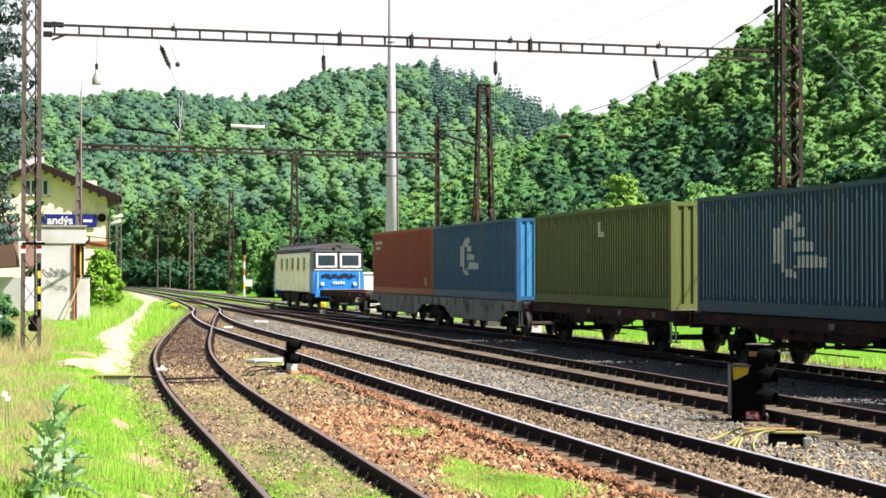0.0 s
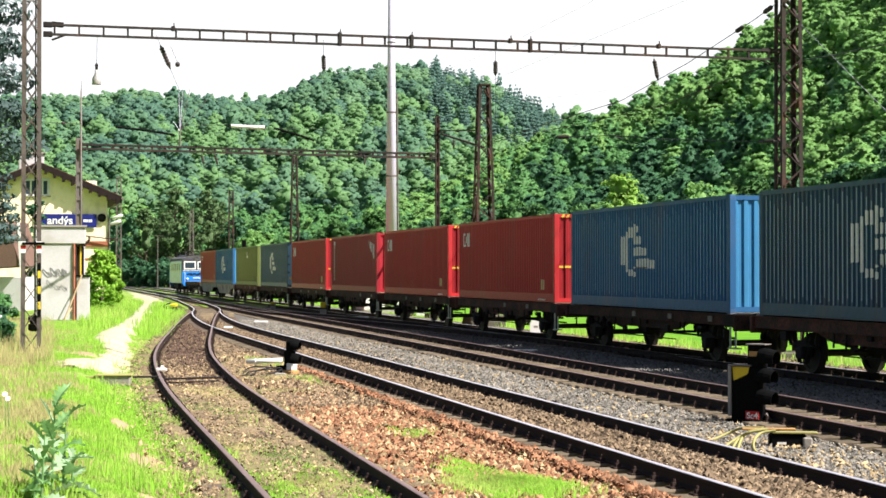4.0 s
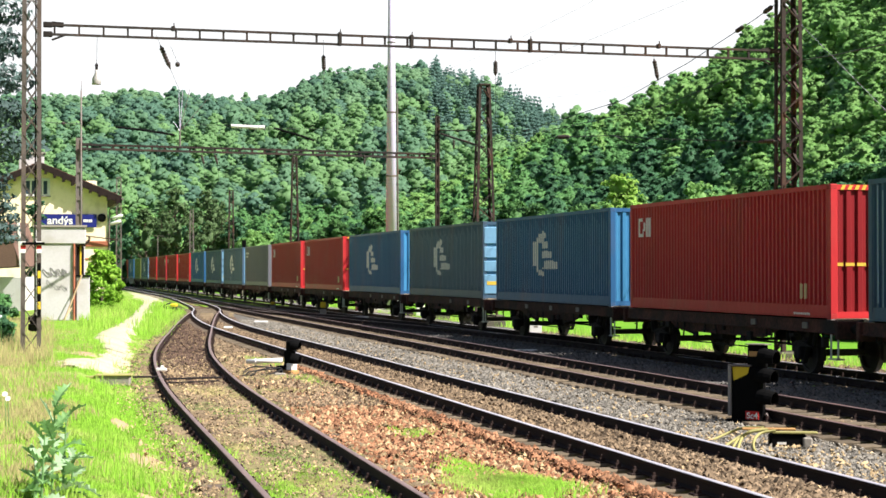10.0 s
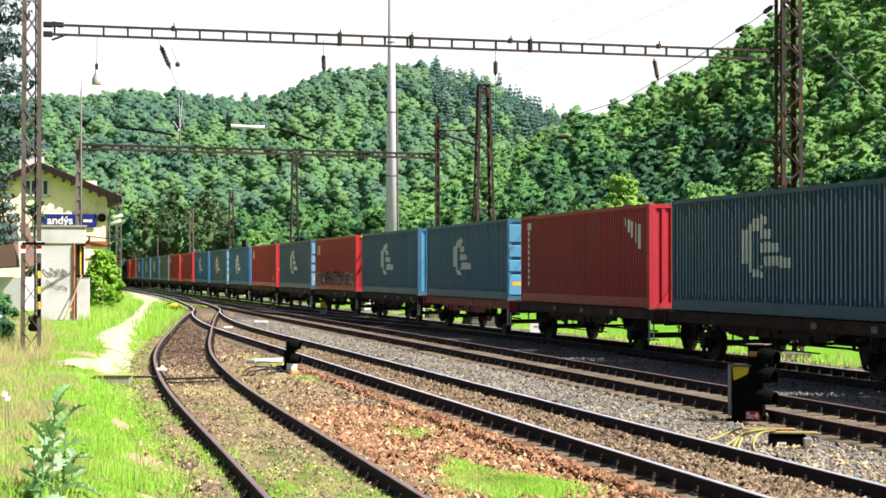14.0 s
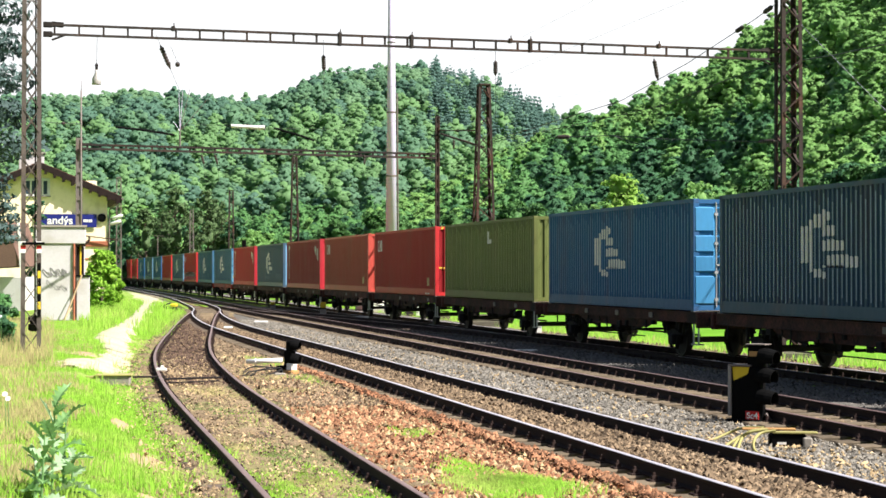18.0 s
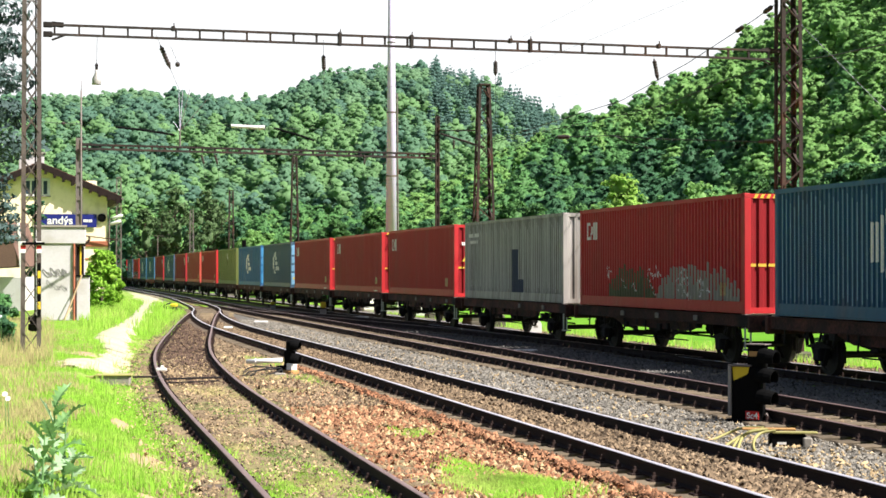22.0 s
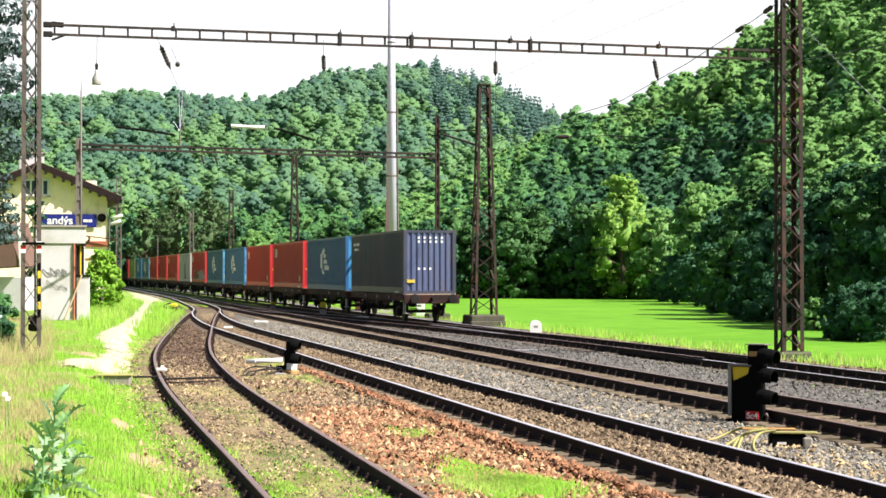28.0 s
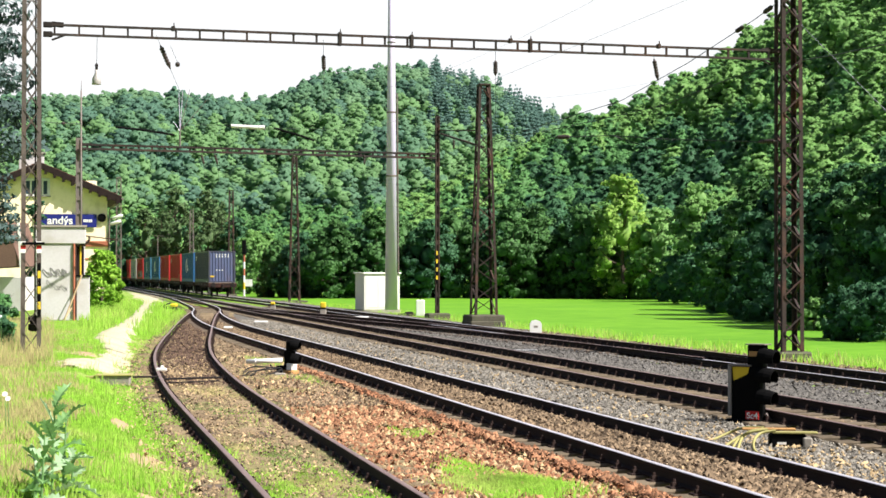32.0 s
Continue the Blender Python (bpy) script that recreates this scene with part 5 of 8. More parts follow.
def scrawl_mesh(seed, y0, y1):
    g = np.random.default_rng(seed)
    M = Mesh()
    for k in range(int((y1 - y0) * 2.2)):
        y = g.uniform(y0, y1 - 0.4)
        z = g.uniform(0.3, 0.8)
        sprayed_line(M, [(y, z), (y + g.uniform(-0.1, 0.3), z + g.uniform(0.15, 0.45)), (y + g.uniform(0.2, 0.5), z + g.uniform(-0.05, 0.2))], 0.035, 0, -0.002)
    return M


def sticker_mesh():
    M = Mesh()
    y = -CL / 2 - 0.024
    M.box(-1.06, -0.70, y, y + 0.007, 0.52, 0.66)
    return M


def stain_mesh():
    """A dark painted-over block and a lower one beside it."""
    M = Mesh()
    crest_strips(M, CL / 2 + 0.30, CL / 2 + 0.99, 0.30, 1.80, XS)
    crest_strips(M, CL / 2 + 0.99, CL / 2 + 1.67, 0.30, 0.75, XS)
    return M


def crest_light_mesh(seed=0):
    """Pale strips along the corrugation's crests, painting the light they catch."""
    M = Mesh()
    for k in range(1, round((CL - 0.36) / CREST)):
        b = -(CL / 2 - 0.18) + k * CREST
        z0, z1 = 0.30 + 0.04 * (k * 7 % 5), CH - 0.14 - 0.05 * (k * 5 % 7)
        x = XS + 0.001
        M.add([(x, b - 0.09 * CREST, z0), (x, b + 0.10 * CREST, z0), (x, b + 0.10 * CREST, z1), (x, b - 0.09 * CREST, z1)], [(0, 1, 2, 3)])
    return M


def mark_mesh():
    """A small worn pale mark."""
    M = Mesh()
    crest_strips(M, 6.30, 6.58, 2.05, 2.50, XS)
    crest_strips(M, 6.58, 6.85, 2.05, 2.20, XS)
    return M


def end_text_mesh():
    """Rows of worn white lettering high on the rear end, one bar a character."""
    M = Mesh()
    for row, (z, n) in enumerate(((2.50, 5), (2.32, 5), (1.10, 3))):
        for k in range(n):
            x = -CW / 2 + 0.155 + (k + 2) * 0.2672
            M.box(x - 0.02, x + 0.066, -CL / 2 + 0.012, -CL / 2 + 0.0195, z, z + 0.10)
    return M


def triangle_mesh():
    """A yellow warning triangle on the rear end."""
    M = Mesh()
    y = -CL / 2 + 0.008
    M.add([(-0.88, y, 1.42), (-0.60, y, 1.42), (-0.74, y, 1.68)], [(0, 1, 2)])
    M.add([(-0.88, y + 0.01, 1.42), (-0.60, y + 0.01, 1.42), (-0.74, y + 0.01, 1.68)], [(2, 1, 0)])
    return M


def end_mark_mesh():
    """Small worn white letters high on the rear end and a pale notice low on it."""
    M = Mesh()
    y = -CL / 2 + 0.010
    for x, w in ((-0.90, 0.05), (-0.83, 0.09), (-0.72, 0.04), (-0.66, 0.04)):
        M.box(x, x + w, y, y + 0.006, 2.06, 2.20)
    for x, z, w, h in ((-0.62, 0.44, 0.36, 0.05), (-0.60, 0.52, 0.10, 0.09), (-0.44, 0.53, 0.14, 0.05), (-0.62, 0.66, 0.20, 0.06), (-0.36, 0.68, 0.12, 0.10)):
        M.box(x, x + w, y, y + 0.006, z, z + h)
    return M


def sill_stencil_mesh():
    """Rows of small stencilled figures on the lower rail."""
    M = Mesh()
    for k in range(9):
        M.box(XS - 0.014, XS - 0.009, CL / 2 - 11.2 + 0.09 * k, CL / 2 - 11.15 + 0.09 * k, 0.07, 0.12)
    return M


DECALS = {"logo": (logo_mesh, DECAL_WHITE), "letters": (lettering_mesh, DECAL_WHITE), "small": (small_letters_mesh, DECAL_WHITE), "column": (column_mesh, DECAL_WHITE),
          "swoosh": (swoosh_mesh, DECAL_WHITE), "plate": (plate_mesh, DECAL_CREAM), "band": (end_band_mesh, DECAL_YELLOW), "hazard": (hazard_mesh, DECAL_YELLOW),
          "spray": (lambda: spray_mesh(3), TAG_PALE), "gloom": (lambda: ragged_fill(13, 0.3, 11.7, 0.52, 1.10, 0.9), TAG_SOOT), "glow": (lambda: ragged_fill(9, 0.4, 11.6, 0.22, 0.515, 0.7), TAG_PINK), "shade": (lambda: ragged_fill(8, 2.3, 6.1, 0.3, 1.25, 0.85), TAG_DARK), "fill": (lambda: ragged_fill(4, 6.2, 11.7, 0.3, 1.3, 0.75), TAG_GREY), "scrawl": (lambda: scrawl_mesh(5, 2.4, 11.4), TAG_PALE), "sticker": (sticker_mesh, DECAL_YELLOW),
          "mark": (mark_mesh, DECAL_WHITE), "stain": (stain_mesh, DECAL_STAIN), "endtext": (end_text_mesh, DECAL_WHITE), "triangle": (triangle_mesh, DECAL_YELLOW), "endmark": (end_mark_mesh, DECAL_WHITE), "stencil": (sill_stencil_mesh, DECAL_WHITE)}
DECAL_NAMES = {"glow": "graffiti", "gloom": "graffiti", "fill": "graffiti", "scrawl": "graffiti", "logo": "emblem", "letters": "lettering", "small": "lettering", "column": "lettering", "swoosh": "emblem", "plate": "marking_plate", "band": "marking_band", "hazard": "hazard_stripe", "spray": "graffiti", "shade": "graffiti", "sticker": "warning_sticker", "stain": "paint_patch", "mark": "emblem", "endtext": "lettering", "triangle": "warning_triangle", "endmark": "lettering", "stencil": "stencil"}
CACHE = {}


def cached(key, make, material):
    if key not in CACHE:
        CACHE[key] = make().data(key[0], material)
    return CACHE[key]


def container(colour, doors, decals, label, s_rear):
    ob = thing("shipping_container", label, "shipping container", group="containers of the goods train")
    p = PAINT[colour]
    pe = SUNLIT_END.get(colour, p)
    part("corner_frame", cached(("corner_frame", colour), frame_mesh, p), None, ob)
    part("side_panel", cached(("side_panel", colour), side_panel_mesh, p), None, ob)
    far = part("side_panel", cached(("side_panel", colour), side_panel_mesh, p), None, ob)
    far.rotation_euler.z = math.pi
    part("roof", cached(("roof", colour), roof_mesh, p), None, ob)
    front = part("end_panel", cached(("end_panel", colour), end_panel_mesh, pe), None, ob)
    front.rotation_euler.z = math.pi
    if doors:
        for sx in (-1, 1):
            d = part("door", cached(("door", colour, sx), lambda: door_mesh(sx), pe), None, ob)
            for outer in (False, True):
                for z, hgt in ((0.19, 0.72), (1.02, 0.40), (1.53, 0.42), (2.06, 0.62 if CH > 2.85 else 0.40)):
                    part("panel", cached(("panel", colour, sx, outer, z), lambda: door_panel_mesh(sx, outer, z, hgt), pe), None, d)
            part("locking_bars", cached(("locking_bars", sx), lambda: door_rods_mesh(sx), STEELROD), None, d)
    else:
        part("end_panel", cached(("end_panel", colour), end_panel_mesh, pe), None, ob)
    for sx in (-1, 1):
        for sy in (-1, 1):
            for z in (0.059, CH - 0.059):
                c = part("corner_casting", cached(("corner_casting", colour), casting_mesh, p), None, ob)
                c.location = (sx * (CW / 2 - 0.081), sy * (CL / 2 - 0.089), z)
    tagged(part("rubbed_edges", cached(("rubbed_edges", colour), crest_light_mesh, LIT_CREST[colour]), None, ob), kind="stuff")
    for q in decals:
        make, m = DECALS[q]
        mark = part(DECAL_NAMES[q], cached((DECAL_NAMES[q], q), make, m), None, ob)
        if q in ("spray", "glow", "gloom", "fill", "scrawl", "shade", "letters", "small", "column", "logo", "swoosh", "plate", "band", "hazard", "stain", "mark", "endtext", "endmark", "stencil"):
            tagged(mark, kind="stuff")
    return moving(ob, s_rear + CL / 2, DECK + 0.02)


# -- flat wagons --
WAGON_RUST = mat("grimy_red_brown_wagon_paint", (0.10, 0.036, 0.027), (0.025, 0.014, 0.012), 0.8, scale=1.6, fine=14, vary=0.35, amount=0.8, dirt=(0.02, 0.017, 0.016), dirt_amount=0.9, dirt_scale=1.4)
WAGON_RED = mat("fresh_red_wagon_paint", (0.34, 0.03, 0.035), (0.22, 0.025, 0.025), 0.6, scale=0.9, fine=14, dirt=(0.05, 0.03, 0.025), dirt_amount=0.6)
WAGON_GREY = mat("dusty_grey_wagon_paint", (0.40, 0.375, 0.34), (0.22, 0.20, 0.175), 0.75, scale=0.9, fine=14, dirt=(0.09, 0.07, 0.055), dirt_amount=0.8)
WHEEL = mat("oily_wheel_steel", (0.05, 0.042, 0.038), (0.025, 0.02, 0.018), 0.6, metal=0.3, scale=3, fine=30)


def wheelset_mesh():
    M = Mesh()
    rot = Matrix.Rotation(math.pi / 2, 4, "Y")
    for sx in (-1, 1):
        m = Matrix.Translation((sx * 0.75, 0, 0)) @ rot
        prof = [(0.10, -0.10), (0.10, -0.05), (0.36, -0.035), (0.37, -0.065), (0.455, -0.065), (0.46, 0.05), (0.485, 0.06), (0.485, 0.085), (0.37, 0.085), (0.36, 0.02), (0.10, 0.06), (0.10, 0.10)]
        if sx > 0:
            prof = [(r, -z) for r, z in prof][::-1]
        M.lathe(prof, 24, m=m)
    M.tube((-0.95, 0, 0), (0.95, 0, 0), 0.08, n=10)
    return M


def axle_gear_mesh():
    """W-irons, axle boxes and leaf springs of one axle."""
    M = Mesh()
    for sx in (-1,):
        x = sx * 1.0
        M.bevel_box(x - 0.13, x + 0.13, -0.15, 0.15, -0.13, 0.15, 0.03)
        for k in range(6):
            M.box(x - 0.05, x + 0.05, -0.62 + 0.09 * k, 0.62 - 0.09 * k, 0.15 + 0.022 * k, 0.17 + 0.022 * k)
        for sy in (-1, 1):
            M.bar((x, sy * 0.17, -0.22), (x, sy * 0.50, 0.46), 0.03, 0.10, up=(1, 0, 0))
            M.bar((x, sy * 0.64, 0.18), (x, sy * 0.72, 0.46), 0.06, 0.05)
        M.bar((x, -0.17, -0.22), (x, 0.17, -0.22), 0.03, 0.05)
        for sy in (-1, 1):
            M.bevel_box(sx * 0.74 - 0.05, sx * 0.74 + 0.05, sy * 0.55 - 0.05, sy * 0.55 + 0.05, -0.16, 0.20, 0.015)
            M.bar((sx * 0.74, sy * 0.60, 0.2), (sx * 0.74, sy * 0.50, 0.46), 0.03, 0.05)
    return M


HALF = 6.45


def sill_mesh():
    M = Mesh()
    for z0, z1, wd in ((DECK - 0.03, DECK, 0.16), (DECK - 0.28, DECK - 0.25, 0.16), (DECK - 0.25, DECK - 0.03, 0.025)):
        M.box(-1.16 - (0.06 if wd > 0.1 else -0.03), -1.16 + wd - 0.06, -HALF, HALF, z0, z1)
    for k in range(11):
        y = -5.6 + 1.12 * k
        M.box(-1.16, -1.10, y - 0.02, y + 0.02, DECK - 0.25, DECK - 0.03)
    deep = [(-3.4, DECK - 0.28), (-2.5, DECK - 0.50), (2.5, DECK - 0.50), (3.4, DECK - 0.28)]
    v = [(x, y, z) for x in (-1.13, -1.10) for y, z in deep]
    M.add(v, [(0, 3, 2, 1), (4, 5, 6, 7), (0, 1, 5, 4), (1, 2, 6, 5), (2, 3, 7, 6)])
    return M


def underframe_mesh():
    M = Mesh()
    for y in np.linspace(-6.2, 6.2, 9):
        M.box(-1.08, 1.08, y - 0.05, y + 0.05, DECK - 0.3, DECK - 0.04)
    for x in (-0.42, 0.42):
        M.box(x - 0.05, x + 0.05, -HALF, HALF, DECK - 0.34, DECK - 0.05)
    for sy in (-1, 1):
        M.bevel_box(-1.28, 1.28, sy * HALF - 0.07, sy * HALF + 0.07, DECK - 0.40, DECK, 0.02)
    return M


def brake_gear_mesh():
    M = Mesh()
    M.tube((-0.55, 0.7, 0.72), (-0.55, 1.5, 0.72), 0.19, n=12)
    M.tube((0.3, -1.6, 0.74), (0.3, -0.5, 0.74), 0.16, n=12)
    M.bar((0, -3.6, 0.55), (0, 3.6, 0.55), 0.05, 0.05)
    M.bar((-0.95, -0.4, 0.62), (0.95, -0.4, 0.62), 0.07, 0.07)
    for y in (-1.1, 0.2, 1.9):
        M.box(-1.02, -0.94, y - 0.10, y + 0.10, 0.60, 0.86)
    M.bar((-1.05, -2.4, 0.80), (-1.05, -1.2, 0.66), 0.035, 0.06)
    M.bar((-1.05, 2.9, 0.82), (-1.05, 1.6, 0.66), 0.035, 0.06)
    M.bar((-0.98, -2.0, 0.48), (-0.98, 2.4, 0.48), 0.03, 0.03)
    return M


def buffer_mesh():
    M = Mesh()
    rot = Matrix.Rotation(-math.pi / 2, 4, "X")
    M.lathe([(0.13, 0.0), (0.13, 0.05), (0.10, 0.06), (0.10, 0.33), (0.075, 0.34), (0.075, 0.43), (0.21, 0.44), (0.225, 0.46), (0.20, 0.475), (0.08, 0.48)], 14, m=rot)
    return M


def coupling_mesh():
    M = Mesh()
    M.bevel_box(-0.06, 0.06, 0, 0.30, -0.09, 0.09, 0.02)
    for x in (-0.05, 0.05):
        M.bar((x, 0.22, -0.02), (x, 0.40, -0.30), 0.03, 0.04)
    M.tube((-0.12, 0.40, -0.30), (0.12, 0.40, -0.30), 0.025, n=6)
    return M


def step_mesh():
    """Shunter's step and grab rail at a corner."""
    M = Mesh()
    M.bar((-1.2, 0, DECK), (-1.2, 0, 0.42), 0.025, 0.04)
    M.bar((-1.2, 0.32, DECK - 0.3), (-1.2, 0.32, 0.42), 0.025, 0.04)
    M.box(-1.26, -1.06, -0.04, 0.36, 0.40, 0.43)
    M.bar((-1.22, -0.02, DECK + 0.0), (-0.85, -0.02, DECK - 0.16), 0.02, 0.02)
    return M


WHEELSET = wheelset_mesh().data("wheelset", WHEEL)
GEAR = axle_gear_mesh().data("axle_gear", DARKIRON)
BUFFER, COUPLING, STEP = buffer_mesh().data("buffer", DARKIRON), coupling_mesh().data("coupling", DARKIRON), step_mesh().data("step", STEELROD)
LAMPBOX = Mesh().bevel_box(-0.13, 0.13, -0.02, 0.02, -0.07, 0.07, 0.01).data("sill_plate", CASTING)
SPIGOT = Mesh().bevel_box(-0.09, 0.09, -0.11, 0.11, 0.0, 0.02, 0.006).data("twistlock_seat", CASTING)


def fittings_mesh(seed):
    """Hooks, hoses, small boxes and levers along the sill."""
    g = np.random.default_rng(seed)
    M = Mesh()
    for k in range(16):
        y = -5.9 + 11.8 * (k + g.random()) / 16
        q = g.random()
        if q < 0.4:
            w, h = g.uniform(0.05, 0.16), g.uniform(0.08, 0.22)
            z = DECK - 0.27 - g.uniform(0, 0.12)
            M.bevel_box(-1.20, -1.06, y - w, y + w, z - h, z, 0.012)
        elif q < 0.7:
            M.bar((-1.19, y, DECK - 0.24), (-1.19, y + g.uniform(-0.08, 0.08), DECK - g.uniform(0.4, 0.62)), 0.03, 0.045)
            M.bar((-1.22, y - 0.10, DECK - 0.4), (-1.22, y + 0.10, DECK - 0.42), 0.025, 0.03)
        else:
            r = g.uniform(0.08, 0.16)
            M.line([(-1.12, y + r * math.cos(a), DECK - 0.3 + 1.3 * r * math.sin(a)) for a in np.linspace(math.pi, 2 * math.pi, 8)], 0.018, 5)
    return M


def patches_mesh(seed):
    """Patches of repainted red and pale stencil plates on the sill's web."""
    g = np.random.default_rng(seed)
    M = Mesh()
    for k in range(4):
        y = g.uniform(-5.6, 5.2)
        M.box(-1.136, -1.131, y, y + g.uniform(0.25, 0.9), DECK - 0.23, DECK - 0.05)
    return M


# Tan tone paints the sun lying on top of the wagon's end.
END_PLANK = Mesh().bevel_box(-1.14, 1.14, -0.15, 0.15, 0.0, 0.035, 0.008).data("end_plank", mat("sunlit_tan_plank", (0.42, 0.33, 0.22), (0.24, 0.18, 0.12), 0.9, scale=2, fine=18, vary=0.25))
SILL_RED = mat("patchy_red_sill_paint", (0.22, 0.05, 0.04), (0.10, 0.03, 0.026), 0.75, scale=2.5, fine=18, amount=0.8)


def flat_wagon(paintwork, label, s_mid, i):
    ob = thing("flat_wagon", label, "railway wagon", group="wagons of the goods train")
    key = paintwork.name
    part("side_sill", cached(("side_sill", key), sill_mesh, paintwork), None, ob)
    o = part("side_sill", cached(("side_sill", key), sill_mesh, paintwork), None, ob)
    o.rotation_euler.z = math.pi
    part("underframe", cached(("underframe", key), underframe_mesh, paintwork), None, ob)
    part("brake_gear", cached(("brake_gear",), brake_gear_mesh, DARKIRON), None, ob)
    for y in (-4.25, 4.25):
        w = part("wheelset", WHEELSET, None, ob)
        w.location = (0, y, 0.46)
        WHEELS.append((w, (0, y, 0.46), 0.46))
        for turn in (0, 180):
            g = part("axle_gear", GEAR, None, ob)
            g.matrix_basis = pose(0, y, 0.46, 0, 0, turn)
    for sy in (-1, 1):
        for x in (-0.875, 0.875):
            b = part("buffer", BUFFER, None, ob)
            b.matrix_basis = pose(x, sy * (HALF + 0.0), 1.06, 0, 0, 0 if sy > 0 else 180)
        part("end_plank", END_PLANK, None, ob).location = (0, sy * 6.29, DECK)
        c = part("coupling", COUPLING, None, ob)
        c.matrix_basis = pose(0, sy * (HALF + 0.05), 1.04, 0, 0, 0 if sy > 0 else 180)
        for x in (-1, 1):
            p = part("twistlock_seat", SPIGOT, None, ob)
            p.location = (x * 1.12, sy * 5.99, DECK)
    tagged(part("sill_fitting", cached(("sill_fitting", i % 3), lambda: fittings_mesh(60 + i % 3), DARKIRON), None, ob), kind="stuff")
    tagged(part("sill_patch", cached(("sill_patch", i % 4), lambda: patches_mesh(80 + i % 4), SILL_RED), None, ob), kind="stuff")
    st = part("step", STEP, None, ob)
    st.location = (0, -HALF + 0.05, 0)
    for k in range(2 + i % 2):
        pl = part("sill_plate", LAMPBOX, None, ob)
        pl.matrix_basis = pose(-1.225, -4.9 + 2.7 * k + 0.9 * (i % 3), DECK - 0.14, 0, 0, 90)
    return moving(ob, s_mid)


def articulated_wagon(s_rear):
    """The long grey wagon under the first two containers."""
    ob = thing("long_container_wagon", "dusty grey articulated container wagon with deep side frames", "railway wagon", group="wagons of the goods train")
    L0, L1 = -12.9, 12.9
    for sx in (-1, 1):
        M = Mesh()
        for a, b in ((L0, -0.12), (0.12, L1)):
            poly = [(a, DECK - 0.32), (a, DECK), (b, DECK), (b, DECK - 0.32), (b - 1.8, DECK - 0.34), (b - 3.0, DECK - 0.78), (a + 3.0, DECK - 0.78), (a + 1.8, DECK - 0.34)]
            M.prism(poly, sx * 1.19 - 0.04, sx * 1.19 + 0.04, m=Matrix(((0, 1, 0, 0), (1, 0, 0, 0), (0, 0, 1, 0), (0, 0, 0, 1))))
            for k in range(9):
                y = a + 1.0 + k * (b - a - 2.0) / 8
                M.box(sx * 1.19 - 0.085, sx * 1.19 + 0.085, y - 0.05, y + 0.05, DECK - 0.33, DECK - 0.02)
        part("side_frame", M, WAGON_GREY, ob)
    for a, b in ((L0, -0.12), (0.12, L1)):
        for y in np.linspace(a + 0.1, b - 0.1, 7):
            part("cross_member", Mesh().box(-1.15, 1.15, y - 0.08, y + 0.08, DECK - 0.28, DECK - 0.02), WAGON_GREY, ob)
    for yb in (-10.9, 0.0, 10.9):
        bogie = Mesh()
        for sx in (-1, 1):
            bogie.bevel_box(sx * 1.0 - 0.06, sx * 1.0 + 0.06, -1.25, 1.25, 0.42, 0.68, 0.03)
            for y in (-0.9, 0.9):
                bogie.bevel_box(sx * 1.0 - 0.12, sx * 1.0 + 0.12, y - 0.16, y + 0.16, 0.30, 0.62, 0.03)
        bogie.box(-1.0, 1.0, -0.25, 0.25, 0.5, DECK - 0.3)
        bo = part("bogie", bogie, DARKIRON, ob)
        bo.location = (0, yb, 0)
        for y in (-0.9, 0.9):
            w = part("wheelset", WHEELSET, None, bo)
            w.location = (0, y, 0.46)
            WHEELS.append((w, (0, y, 0.46), 0.46))
    for sy in (-1, 1):
        for x in (-0.875, 0.875):
            b = part("buffer", BUFFER, None, ob)
            b.matrix_basis = pose(x, sy * 12.9, 1.06, 0, 0, 0 if sy > 0 else 180)
    st = part("step", STEP, None, ob)
    st.location = (0, L0 + 0.05, 0)
    return moving(ob, s_rear + 12.2)


# Containers from the first behind the locomotive to the last: colour, doors to the rear, marks.
B, S, R = "blue", "slate", "red"
CARGO = [("rust", 0, "small plate"), (B, 0, "logo"), ("olive", 0, "mark"), (S, 1, "logo sticker"), (R, 0, "letters plate band hazard stencil"), ("maroon", 0, "column swoosh"), (R, 0, "letters plate band hazard stencil"), (R, 0, "letters plate band hazard stencil"),
         (B, 0, "logo"), (S, 1, "logo sticker"), (S, 0, "logo"), ("grey", 0, "small"), (R, 0, "letters plate triangle endmark band stencil"), (R, 0, "letters plate band hazard stencil"), (B, 0, "logo"), (S, 1, "logo sticker"), (B, 0, "logo"),
         (R, 0, "letters plate band hazard stencil"), (S, 1, "logo sticker"), (R, 0, "letters glow gloom spray hazard"), ("azure", 0, "logo"), ("azure", 1, "logo sticker"), ("maroon", 0, "column swoosh"), (S, 0, "logo"), ("maroon", 0, "column swoosh"), ("rust", 0, "letters plate"),
         (R, 0, "letters plate band hazard stencil"), ("olive", 0, "mark"), (B, 1, "logo"), (S, 1, "logo sticker"), (R, 0, "letters plate band hazard stencil"), (R, 0, "letters plate band hazard stencil"), (R, 0, "letters plate triangle endmark band"), ("pale", 0, "small stain"),
         (R, 0, "letters shade fill scrawl plate band hazard"), ("azure", 1, "logo sticker"), (B, 1, "logo sticker"), (R, 0, "letters plate triangle endmark band"), (R, 0, "letters plate band hazard stencil"), (B, 0, "logo"), ("navy", 0, "small endtext sticker stencil")]
WORDS = {"azure": "azure blue corrugated container with a white emblem", "blue": "bright blue corrugated container with a white emblem", "slate": "faded slate-blue corrugated container with a white emblem", "red": "red corrugated steel container with white letters",
         "rust": "brick-red corrugated steel container", "maroon": "maroon corrugated steel container with upright white letters", "olive": "olive-green corrugated steel container", "grey": "dark grey corrugated steel container",
         "pale": "pale grey corrugated steel container with stains", "navy": "dark grey-blue corrugated steel container at the end of the train"}


